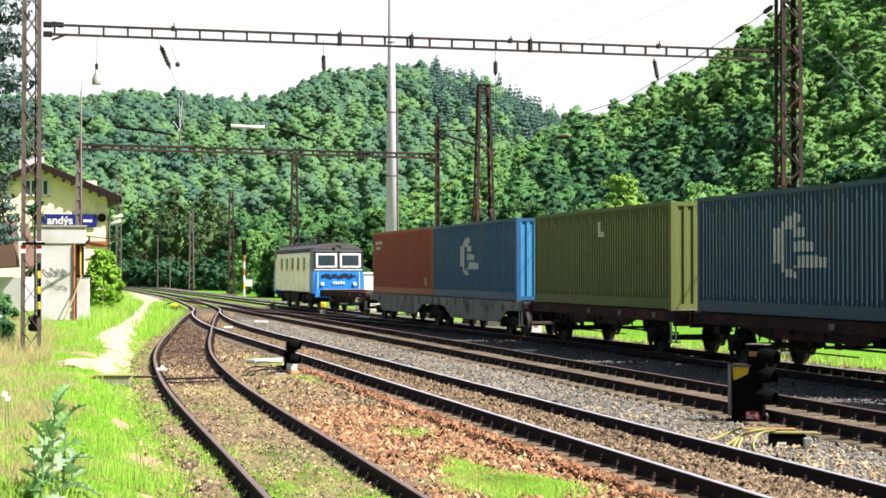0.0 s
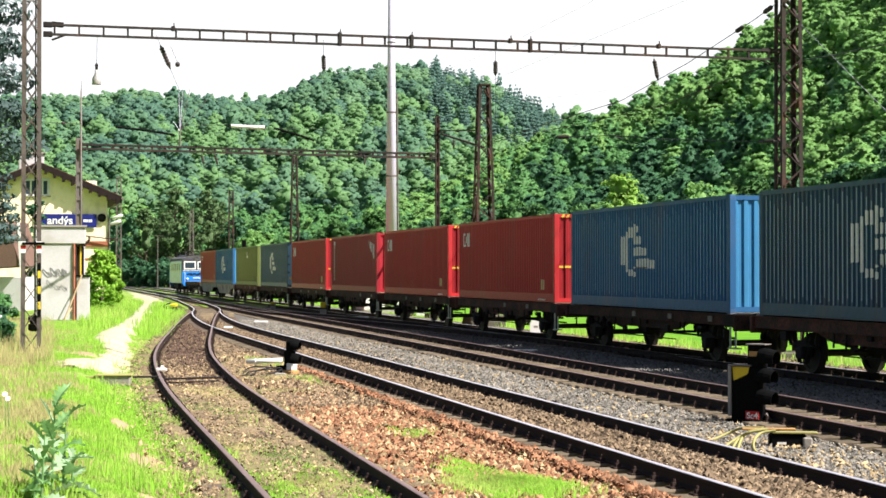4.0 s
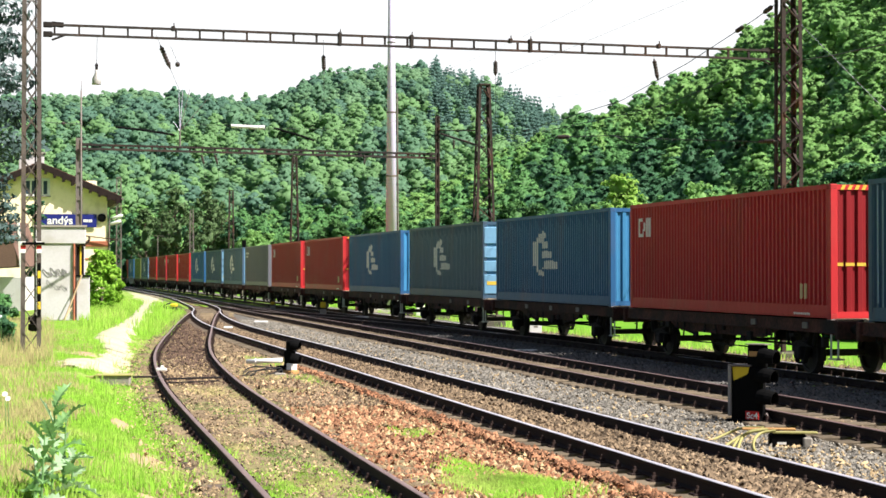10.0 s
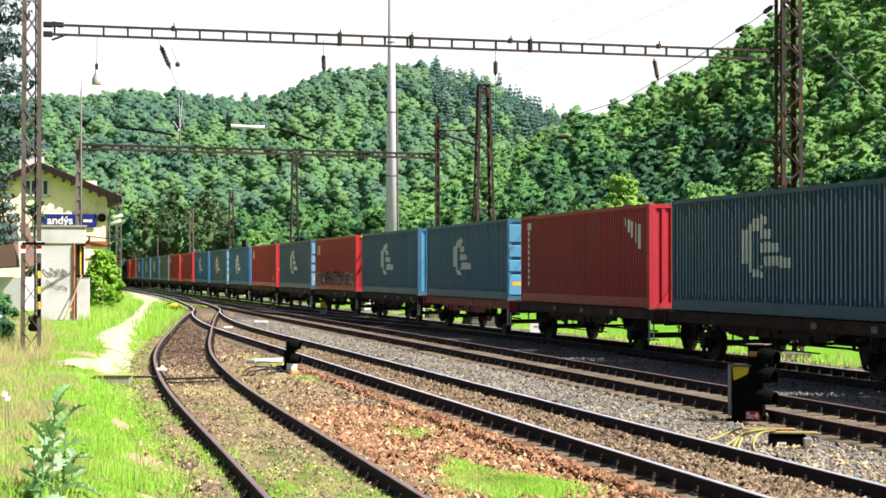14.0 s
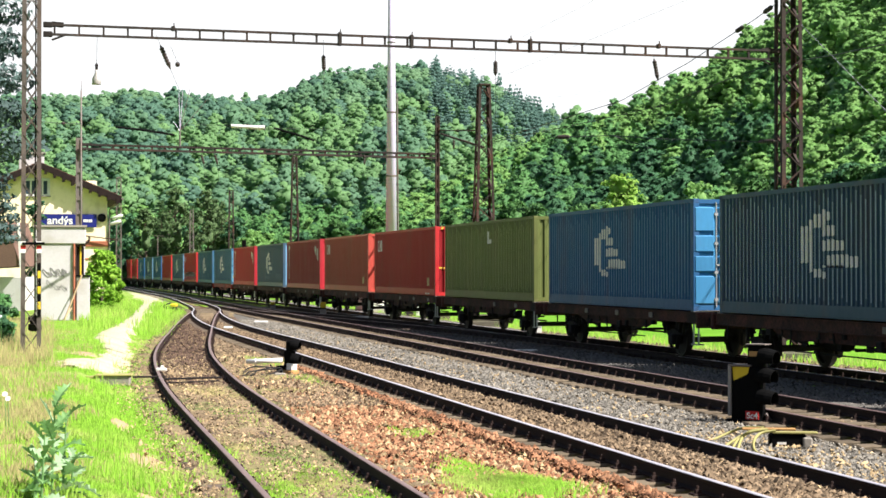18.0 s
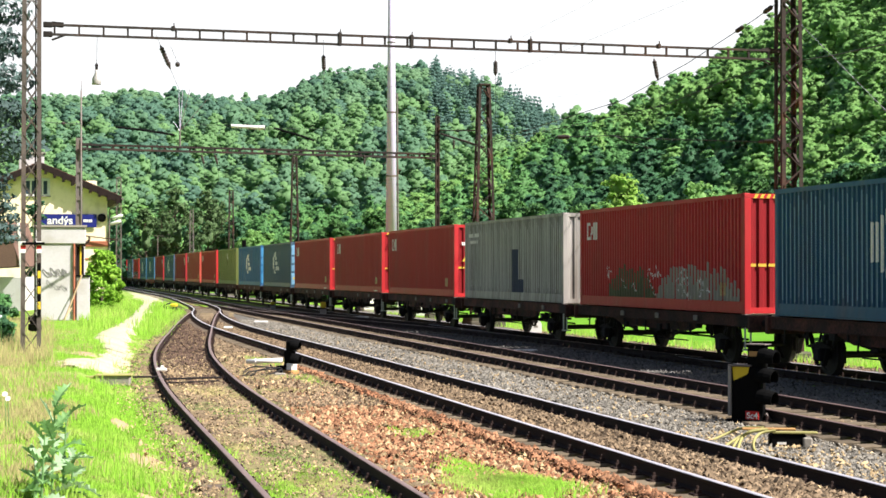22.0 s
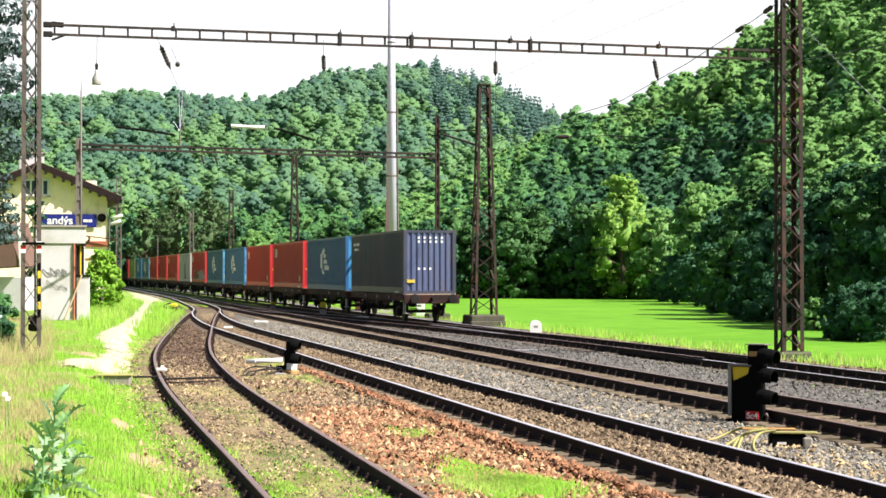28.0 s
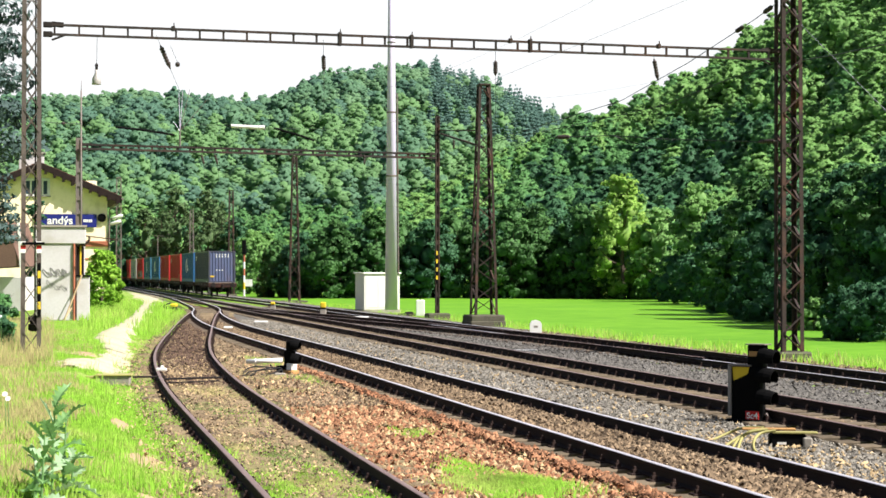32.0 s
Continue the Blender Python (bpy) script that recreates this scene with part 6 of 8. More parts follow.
def rear_at(k):
    """Where the rear of container k (counted from 1) stands at 19 s."""
    if k == 1:
        return 35.9 + 19 * SPEED
    if k == 2:
        return 23.65 + 19 * SPEED
    extra = {3: 1.2, 4: 1.05}.get(k, float(np.interp(k, [5, 7, 9, 14, 17, 20], [0.9, 0.6, 0.5, 0.45, -0.05, 0.0])))
    return PITCH * (31 - k) + extra


for i, (colour, doors, marks) in enumerate(CARGO):
    k = i + 1
    label = WORDS[colour] + (", doors to the rear" if doors else "") + (", sprayed with graffiti" if "spray" in marks or "scrawl" in marks else "")
    container(colour, doors, marks.split(), label, rear_at(k))
    if k > 2:
        flat_wagon(WAGON_RED if k == 22 else WAGON_RUST, "fresh red two-axle container wagon" if k == 22 else "grimy red-brown two-axle container wagon", rear_at(k) + CL / 2, k)
articulated_wagon(rear_at(2))
flat_wagon(WAGON_RUST, "empty rust-brown two-axle flat wagon behind the locomotive", 56.2 + 19 * SPEED, 0)

# ---- locomotive ----
LOCO_SIDE = mat("dusty_pale_grey_loco_paint", (0.84, 0.80, 0.90), (0.66, 0.62, 0.70), 0.35, metal=0.35, scale=0.8, fine=10, bump=0.05, dirt=(0.30, 0.24, 0.17), dirt_amount=0.6)
LOCO_BLUE = mat("bright_blue_loco_paint", (0.03, 0.26, 0.78), (0.025, 0.20, 0.62), 0.4, scale=0.8, fine=10, bump=0.03)
LOCO_DARK = mat("dark_navy_loco_paint", (0.03, 0.03, 0.05), (0.02, 0.02, 0.03), 0.45, scale=1, fine=10, bump=0.03)
LOCO_ROOF = mat("sooty_grey_roof", (0.13, 0.125, 0.12), (0.07, 0.065, 0.06), 0.7, scale=1, fine=12)
GLASS_DARK = mat("dark_cab_glass", (0.03, 0.05, 0.06), (0.02, 0.03, 0.04), 0.08, bump=0, spec=0.5)
SWAP = Matrix(((0, 1, 0, 0), (1, 0, 0, 0), (0, 0, 1, 0), (0, 0, 0, 1)))


def locomotive(s_mid):
    ob = thing("electric_locomotive", "pale grey and bright blue electric locomotive with white-framed cab windows", "locomotive")
    HL, HW = 7.75, 1.46
    lower = Mesh()
    side = lambda y0, y1, z0, z1, b=0.05: Mesh().bevel_box(-HW, HW, y0, y1, z0, z1, b)
    part("body", side(-HL + 1.2, HL - 1.2, 1.05, 3.42), LOCO_SIDE, ob)
    for s in (-1, 1):
        cab = Mesh()
        poly = [(s * (HL - 1.19), 1.0), (s * HL, 1.0), (s * (HL + 0.05), 2.30), (s * (HL - 1.19), 2.30)]
        cab.prism(poly, -HW, HW, m=SWAP)
        part("cab_lower", cab, LOCO_BLUE, ob)
        up = Mesh()
        poly = [(s * (HL - 1.19), 2.30), (s * (HL + 0.05), 2.30), (s * (HL - 0.06), 3.40), (s * (HL - 0.30), 3.62), (s * (HL - 1.19), 3.62)]
        up.prism(poly, -HW + 0.01, HW - 0.01, m=SWAP)
        part("cab_upper", up, LOCO_DARK, ob)
        part("waist_stripe", Mesh().box(-HW + 0.05, HW - 0.05, *sorted((s * (HL + 0.03), s * (HL + 0.062))), 2.36, 2.42), WHITE, ob)
        for x in (-0.70, 0.70):
            fr = Mesh().bevel_box(x - 0.62, x + 0.62, -0.02, 0.02, -0.42, 0.42, 0.018)
            win = part("window_frame", fr, WHITE, ob)
            win.matrix_basis = pose(0, s * (HL + 0.0), 2.92, s * 5.5)
            gl = part("pane", Mesh().bevel_box(x - 0.50, x + 0.50, -0.03, 0.03, -0.30, 0.31, 0.01), GLASS_DARK, win)
            part("wiper", Mesh().bar((x - 0.1, -s * -0.035, -0.3), (x + 0.2, -s * -0.035, 0.1), 0.02), BLACK, win)
        lamp = part("headlamp", Mesh().lathe([(0.20, -0.25), (0.23, 0.0), (0.23, 0.10), (0.17, 0.11), (0.15, 0.06)], 16), LOCO_ROOF, ob)
        lamp.matrix_basis = pose(0, s * (HL - 0.12), 3.66, -90 * s)
        for x in (-0.95, 0.95):
            tl = part("tail_lamp", Mesh().lathe([(0.10, 0), (0.12, 0.03), (0.10, 0.07), (0.06, 0.08)], 12), WHITE, ob)
            tl.matrix_basis = pose(x, s * (HL + 0.03), 1.55, -90 * s)
            b = part("buffer", BUFFER, None, ob)
            b.matrix_basis = pose(x * 0.92, s * (HL + 0.02), 1.06, 0, 0, 0 if s > 0 else 180)
        scrawl = Mesh()
        gg = np.random.default_rng(31 + s)
        yf = s * (HL + 0.045)
        for k in range(13):
            x0 = -1.0 + 0.155 * k
            w, h = gg.uniform(0.10, 0.22), gg.uniform(0.10, 0.26)
            scrawl.box(x0, x0 + w, *sorted((yf, yf + s * (0.022 + 0.0015 * (k % 3)))), 1.92 + 0.05 * math.sin(k * 1.7), 1.92 + 0.05 * math.sin(k * 1.7) + h)
        part("painted_scrawl", scrawl, LOCO_DARK, ob, "dark purple scrawl across the nose")
        for k in range(5):
            part("lettering_bar", Mesh().box(-0.34 + 0.15 * k, -0.24 + 0.15 * k, *sorted((yf, yf + s * 0.022)), 1.55, 1.70 + 0.03 * (k % 2)), WHITE, ob)
        for x in (-1.22, 1.22):
            part("handrail", Mesh().line([(x, s * (HL + 0.05), 1.2), (x, s * (HL + 0.12), 1.3), (x, s * (HL + 0.12), 2.15), (x, s * (HL + 0.05), 2.25)], 0.02, 6), WHITE, ob)
        part("eave_strip", Mesh().bevel_box(-HW + 0.02, HW - 0.02, *sorted((s * (HL - 0.25), s * (HL - 0.02))), 3.40, 3.50, 0.03), LOCO_ROOF, ob)
        part("buffer_beam", Mesh().bevel_box(-1.38, 1.38, s * HL - 0.12, s * HL + 0.10, 0.78, 1.12, 0.03), LOCO_BLUE, ob)
        part("side_door", Mesh().bevel_box(-HW - 0.012, -HW + 0.02, s * (HL - 1.05) - 0.32, s * (HL - 1.05) + 0.32, 1.12, 3.1, 0.01), LOCO_SIDE if s > 0 else LOCO_BLUE, ob)
    roof = Mesh()
    arc = [(-1.44, 3.42), (-1.32, 3.66), (-1.0, 3.84), (-0.5, 3.94), (0, 3.97), (0.5, 3.94), (1.0, 3.84), (1.32, 3.66), (1.44, 3.42)]
    roof.prism(arc, -HL + 0.35, HL - 0.35)
    part("roof", roof, LOCO_ROOF, ob)
    for k in range(5):
        y = -4.4 + 2.2 * k
        part("side_window", Mesh().bevel_box(-HW - 0.015, -HW + 0.03, y - 0.44, y + 0.10, 2.45, 3.14, 0.02), GLASS_DARK if k in (0, 3) else LOCO_DARK, ob)
        # Yellow panel stands in for the reflection on the side window.
        part("window_surround", Mesh().bevel_box(-HW - 0.008, -HW + 0.03, y - 0.36, y + 0.44, 2.30, 3.12, 0.02), DECAL_YELLOW, ob, "yellow reflection painted at the side window")
        part("roof_grille", Mesh().bevel_box(-0.45, 0.45, -0.42, 0.42, 0, 0.12, 0.03, m=Matrix.Translation((-0.95, y, 3.72)) @ Matrix.Rotation(radians(-38), 4, "Y")), LOCO_DARK, ob)
    for s in (-1, 1):
        for yy in (1.0, 2.2):
            part("roof_insulator", Mesh().lathe(INSULATOR_PROFILE, 8, m=Matrix.Translation((0.5 * s, s * yy, 3.9))), PORCELAIN, ob)
        pg = Mesh()
        y0 = s * 4.9
        for x in (-0.55, 0.55):
            pg.bar((x, y0 - 0.9, 4.0), (x * 1.3, y0 + 0.9, 4.28), 0.045)
            pg.bar((x * 1.3, y0 + 0.9, 4.28), (x * 0.7, y0 - 0.8, 4.38), 0.04)
        pg.tube((-0.95, y0 - 0.75, 4.42), (0.95, y0 - 0.75, 4.42), 0.03, n=6)
        pg.tube((-0.95, y0 - 0.45, 4.42), (0.95, y0 - 0.45, 4.42), 0.03, n=6)
        pg.bevel_box(-0.7, 0.7, y0 - 1.0, y0 + 1.0, 3.94, 4.02, 0.02)
        part("pantograph", pg, DARKIRON, ob)
    for s in (-1, 1):
        bogie = Mesh()
        for x in (-1, 1):
            bogie.bevel_box(x * 1.08 - 0.08, x * 1.08 + 0.08, -2.2, 2.2, 0.55, 0.95, 0.04)
            for y in (-1.6, 1.6):
                bogie.bevel_box(x * 1.08 - 0.14, x * 1.08 + 0.14, y - 0.22, y + 0.22, 0.35, 0.85, 0.03)
                bogie.tube((x * 1.1, y - 0.45, 0.55), (x * 1.1, y - 0.45, 0.98), 0.11, n=10).tube((x * 1.1, y + 0.45, 0.55), (x * 1.1, y + 0.45, 0.98), 0.11, n=10)
        bogie.box(-0.9, 0.9, -1.9, 1.9, 0.5, 0.98)
        bo = part("bogie", bogie, DARKIRON, ob)
        bo.location = (0, s * 4.15, 0)
        for y in (-1.6, 1.6):
            w = part("wheelset", WHEELSET, None, bo)
            w.matrix_basis = Matrix.Translation((0, y, 0.60)) @ Matrix.Diagonal((1, 1.3, 1.3, 1))
            WHEELS.append((w, (0, y, 0.60), 0.60))
    part("battery_box", Mesh().bevel_box(-1.3, 1.3, -1.4, 1.4, 0.42, 1.02, 0.04), DARKIRON, ob)
    return moving(ob, s_mid)


locomotive(71.6 + 19 * SPEED)

# ---- buildings ----
PLASTER = mat("yellow_plaster", (0.90, 0.78, 0.55), (0.80, 0.68, 0.44), 0.9, scale=0.6, fine=8, bump=0.2, dirt=(0.50, 0.40, 0.22), dirt_amount=0.5)
HUT_WALL = mat("grimy_white_render", (0.56, 0.535, 0.54), (0.44, 0.42, 0.415), 0.9, scale=0.7, fine=10, bump=0.2, dirt=(0.36, 0.33, 0.28), dirt_amount=0.6, dirt_scale=1.0)
TILE = mat("brown_roof_tile", (0.16, 0.095, 0.07), (0.09, 0.055, 0.045), 0.85, scale=1, fine=12, vary=0.25)
SOFFIT = mat("dark_brown_boards", (0.05, 0.026, 0.02), (0.03, 0.018, 0.013), 0.8, scale=2, fine=20, stretch=(1, 0.3, 1))
BRICKBAND = mat("brick_red_band", (0.42, 0.15, 0.085), (0.30, 0.10, 0.06), 0.85, scale=2, fine=18)
SIGN_BLUE = mat("deep_blue_enamel", (0.02, 0.025, 0.17), (0.015, 0.02, 0.13), 0.35, bump=0)
BARGE = mat("blackened_brown_boards", (0.022, 0.012, 0.010), (0.012, 0.008, 0.007), 0.85, scale=2, fine=20, stretch=(1, 0.3, 1))
GLASS = mat("window_glass", (0.05, 0.07, 0.10), (0.03, 0.05, 0.08), 0.06, bump=0, spec=0.5)


def text_mesh(body, size, depth=0.01):
    cu = bpy.data.curves.new("text", "FONT")
    cu.body, cu.size, cu.extrude, cu.align_x, cu.align_y, cu.offset = body, size, depth, "LEFT", "CENTER", 0.02 * size
    tmp = bpy.data.objects.new("text", cu)
    scene.collection.objects.link(tmp)
    bpy.context.view_layer.update()
    me = bpy.data.meshes.new_from_object(tmp.evaluated_get(bpy.context.evaluated_depsgraph_get()))
    bpy.data.objects.remove(tmp)
    return me


def station_house():
    # Gable end towards the camera, ridge running away from it.
    d = 120.0
    k = d / 3000
    X = lambda px: (px - 784) * k
    Z = lambda py: 2.2 + (481 - py) * k
    ob = thing("station_house", "two-storey yellow plastered station house with a brown gabled roof", "house", Matrix.Translation((X(190), d, 0)) @ Matrix.Rotation(-TRAIN_HEAD, 4, "Z") @ Matrix.Translation((-X(190), 0, 0)))
    xr, xl, xa = X(190), X(-46), X(72)
    ze, za = Z(345), Z(296)
    wall = Mesh().prism([(xl, -0.3), (xr, -0.3), (xr, ze), (xa, za), (xl, ze)], 0, 14)
    part("wall", wall, PLASTER, ob)
    sl = (za - ze) / (xr - xa)
    for s in (-1, 1):
        xe = xa + s * (xr - xa + 0.95)
        zz = za - sl * (xr - xa + 0.95)
        M = Mesh().prism([(xa, za + 0.05), (xe, zz + 0.05), (xe, zz + 0.22), (xa, za + 0.24)], -0.75, 14.9)
        r = part("roof_slope", M, BARGE, ob)
        lay = Mesh()
        for q in range(12):
            t0, t1 = q / 12, (q + 1.12) / 12
            p0, p1 = (xa + (xe - xa) * t0, za + (zz - za) * t0 + 0.235), (xa + (xe - xa) * t1, za + (zz - za) * t1 + 0.235)
            lay.prism([(p0[0], p0[1]), (p1[0], p1[1] + 0.02), (p1[0], p1[1] + 0.06), (p0[0], p0[1] + 0.03)], -0.8, 14.95)
        part("tile_courses", lay, TILE, r)
        part("bargeboard", Mesh().prism([(xa, za + 0.22), (xe, zz + 0.2), (xe, zz - 0.26), (xa, za - 0.20)], -0.82, -0.75), BARGE, ob)
        for q in range(9):
            t = (q + 0.7) / 9.2
            xx, z2 = xa + (xe - xa) * t, za + (zz - za) * t
            part("rafter_end", Mesh().box(xx - 0.09, xx + 0.09, -0.86, 0.0, z2 - 0.40, z2 + 0.04), BARGE, ob)
    part("gutter", Mesh().tube((xr + 1.0, -0.9, Z(353)), (xr + 1.0, 14.9, Z(353)), 0.08, n=8), MAST_GREY, ob)
    part("downpipe", Mesh().line([(xr + 0.95, -0.6, Z(356)), (xr + 0.12, -0.12, Z(372)), (xr + 0.1, -0.12, 0)], 0.05, 8), MAST_GREY, ob)
    for px in (58, 78):
        w = part("window", Mesh().bevel_box(X(px) - 0.50, X(px) + 0.50, -0.05, 0.08, Z(350), Z(317), 0.02), WHITE, ob)
        part("pane", Mesh().box(X(px) - 0.32, X(px) - 0.06, -0.065, -0.045, Z(345), Z(322)), GLASS, w)
        part("pane", Mesh().box(X(px) + 0.06, X(px) + 0.32, -0.065, -0.045, Z(345), Z(322)), GLASS, w)
        part("sill", Mesh().bevel_box(X(px) - 0.55, X(px) + 0.55, -0.14, 0.0, Z(350), Z(348), 0.01), CONCRETE, w)
    part("string_course", Mesh().bevel_box(X(150), xr + 0.06, -0.10, 0.0, Z(437), Z(427), 0.02), BRICKBAND, ob)
    part("lower_course", Mesh().bevel_box(xl, xr + 0.05, -0.06, 0.0, Z(460), Z(457), 0.02), BRICKBAND, ob)
    ch = Mesh().bevel_box(X(60) - 0.9, X(60) + 0.9, 4.5, 5.5, za - 1.0, Z(268), 0.03)
    part("chimney", ch, HUT_WALL, ob)
    part("chimney_cap", Mesh().bevel_box(X(60) - 1.0, X(60) + 1.0, 4.4, 5.6, Z(268), Z(264), 0.03), CONCRETE, ob)
    part("chimney", Mesh().bevel_box(X(150), X(180), 8, 9.5, ze, Z(310), 0.03), PLASTER, ob)
    part("bell", Mesh().lathe([(0.28, -0.10), (0.30, 0.0), (0.28, 0.10), (0.1, 0.14)], 16, m=Matrix.Translation((X(180), -0.12, Z(386))) @ Matrix.Rotation(math.pi / 2, 4, "X")), BLACK, ob)
    part("wall_bracket", Mesh().bar((X(150), -0.3, Z(418)), (xr + 0.7, -0.4, Z(425)), 0.08), SOFFIT, ob)
    sg = thing("station_sign", "deep blue enamel station name board with white lettering on the gable", "sign", Matrix.Translation((X(190), d, 0)) @ Matrix.Rotation(-TRAIN_HEAD, 4, "Z") @ Matrix.Translation((-X(190), -0.16, 0)))
    part("board", Mesh().bevel_box(X(66), X(171), -0.03, 0.03, Z(403), Z(380), 0.01), SIGN_BLUE, sg)
    t = part("lettering", text_mesh("andýs", 0.78), None, sg)
    t.data.materials.append(WHITE)
    t.matrix_basis = Matrix.Translation((X(86), -0.045, Z(391.5))) @ Matrix.Rotation(math.pi / 2, 4, "X")
    for q in range(5):
        part("lettering_bar", Mesh().box(X(148) + 0.13 * q, X(148) + 0.13 * q + 0.09, -0.04, -0.031, Z(394), Z(389)), WHITE, sg)
    for px, py in ((208, 384), (205, 394)):
        lp = thing("wall_lamp", "white lamp on an arm at the corner of the station house", "lamp", pose(*spot(px, py, 120)))
        part("arm", Mesh().tube((X(192) - X(px), 0.5, -0.2), (0, 0, 0), 0.025, n=6), MAST_GREY, lp)
        part("head", Mesh().lathe([(0.04, -0.42), (0.10, -0.36), (0.13, 0.28), (0.07, 0.38)], 12, m=Matrix.Rotation(radians(72), 4, "Y")), WHITE, lp, smooth=True)


station_house()


ORANGE_BOARD = mat("sun_bleached_board", (0.62, 0.46, 0.28), (0.42, 0.30, 0.18), 0.9, scale=2, fine=18)


def hut():
    d = 74.0
    k = d / 3000
    X = lambda px: (px - 784) * k
    Z = lambda py: 2.2 + (481 - py) * k
    ob = thing("trackside_hut", "grimy white rendered trackside hut with a flat roof and faded graffiti", "hut", Matrix.Translation((X(152), d, 0)) @ Matrix.Rotation(-TRAIN_HEAD, 4, "Z") @ Matrix.Translation((-X(152), 0, 0)))
    part("wall", Mesh().bevel_box(X(66), X(130), 0, 3.2, -0.2, Z(432), 0.02), HUT_WALL, ob)
    part("wall", Mesh().bevel_box(X(130), X(153), 1.6, 3.2, -0.2, Z(432), 0.02), HUT_WALL, ob)
    part("roof_slab", Mesh().bevel_box(X(62), X(152), -0.06, 3.5, Z(432), Z(403), 0.03), HUT_WALL, ob)
    part("roof_edge", Mesh().bevel_box(X(60), X(154), -0.12, 3.6, Z(403), Z(399), 0.01), CONCRETE, ob)
    part("side_box", Mesh().bevel_box(X(136), X(159), 0.05, 1.5, -0.1, Z(490), 0.02), HUT_WALL, ob)
    part("box_lid", Mesh().bevel_box(X(135), X(160), 0.0, 1.55, Z(490), Z(487), 0.01), BLACK, ob)
    part("plinth", Mesh().bevel_box(X(64), X(132), -0.08, 0.0, -0.2, 0.12, 0.02), CONCRETE, ob)
    part("red_pipe", Mesh().tube((X(131.5), -0.07, -0.1), (X(131.5), -0.07, Z(432)), 0.045, n=8), BRICKBAND, ob)
    part("gutter", Mesh().line([(X(152), -0.1, Z(432)), (X(158), -0.1, Z(424)), (X(157), -0.1, Z(418))], 0.05, 7), SOFFIT, ob)
    part("post", Mesh().tube((X(143), 0.3, Z(487)), (X(143), 0.3, Z(432)), 0.04, n=8), YELLOW, ob)
    part("door_post", Mesh().bevel_box(X(130.5), X(136), 0.02, 0.18, -0.1, Z(432), 0.01), SOFFIT, ob)
    # Near-black board paints the shade of the open recess.
    part("door", Mesh().bevel_box(X(136.5), X(151), 1.54, 1.59, 0.0, Z(436), 0.01), BARGE, ob)
    part("soffit", Mesh().box(X(131), X(152), 0.0, 1.6, Z(435), Z(432.2)), SOFFIT, ob)
    for a, b, r in (((110, 577, -0.75), (145, 487, -0.05), 0.07), ((103, 580, -0.8), (128, 545, -0.08), 0.05)):
        bd = thing("leaning_board", "sun-bleached board leaning against the hut", "board", ob.matrix_basis.copy())
        part("plank", Mesh().bar((X(a[0]), a[2], Z(a[1])), (X(b[0]), b[2], Z(b[1])), r, 0.03), ORANGE_BOARD, bd)
    g = np.random.default_rng(5)
    spray = Mesh()
    for cx, cy, w, h in ((85, 484, 10, 9), (97, 482, 9, 10), (108, 483, 8, 9), (115, 480, 5, 6), (90, 503, 7, 9), (101, 507, 9, 8), (114, 509, 8, 7)):
        pts = [(X(cx + w * math.cos(a) * (0.6 + 0.3 * g.random())), -0.006, Z(cy + h * math.sin(a * 1.3) * (0.6 + 0.3 * g.random()))) for a in np.linspace(0, 7.5, 14)]
        spray.line(pts, 0.02 if cy < 495 else 0.01, 4)
    part("graffiti", spray, mat("faded_spray_paint", (0.16, 0.15, 0.16), (0.34, 0.32, 0.32), 0.8, bump=0), ob, "faded grey spray-painted loops")


hut()
x, y = px_at(20, 92)
ann = thing("low_outbuilding", "low white outbuilding with a brown pitched roof", "shed", pose(x, y, 0))
part("wall", Mesh().bevel_box(-3, 0.55, 0, 4, -0.2, 1.9, 0.02), HUT_WALL, ann)
part("roof", Mesh().prism([(-3.2, 4.9), (-0.2, 4.95), (0.62, 2.5), (-3.2, 2.3)], -0.5, 4.4), TILE, ann)
part("bargeboard", Mesh().bar((0.66, -0.52, 2.4), (0.50, -0.52, 4.95), 0.10, 0.12), WHITE, ann)

# ---- plants by the buildings ----
x, y = px_at(180, 95)
tree("rounded_bush", x, y, 3.3, 1.15, "bush", "rounded bright green bush beside the hut", 401, leaves=22000, size=0.10, low=0.0, category="bush", z=0.12, lobes=44)
x, y = px_at(63, 103)
tree("small_tree", x, y, 6.7, 1.15, "dark", "dark green young tree behind the hut", 405, leaves=6000, size=0.13, low=0.25, category="tree", z=0.0, lobes=14)
x, y = px_at(-72, 62)
tree("blue_spruce", x, y, 11.5, 2.5, "spruce", "young blue-green spruce with drooping boughs beside the path", 406, leaves=9000, size=0.15, conifer=True, z=0.0, base=0.30)
x, y = px_at(4, 49)
tree("rounded_bush", x, y, 1.6, 0.55, "mid", "leafy dark green bush by the lattice mast", 402, leaves=3000, size=0.10, low=0.0, category="bush", z=0.05, lobes=14)
x, y = px_at(-26, 47)
tree("rounded_bush", x, y, 1.8, 0.7, "dark", "leafy dark green bush by the lattice mast", 403, leaves=3000, size=0.10, low=0.0, category="bush", z=0.05, lobes=14)
x, y = px_at(-108, 60)
tree("blue_spruce", x, y, 32, 3.8, "spruce", "blue-green spruce with drooping boughs beside the path", 404, leaves=24000, size=0.17, conifer=True, z=0.0, base=0.21)
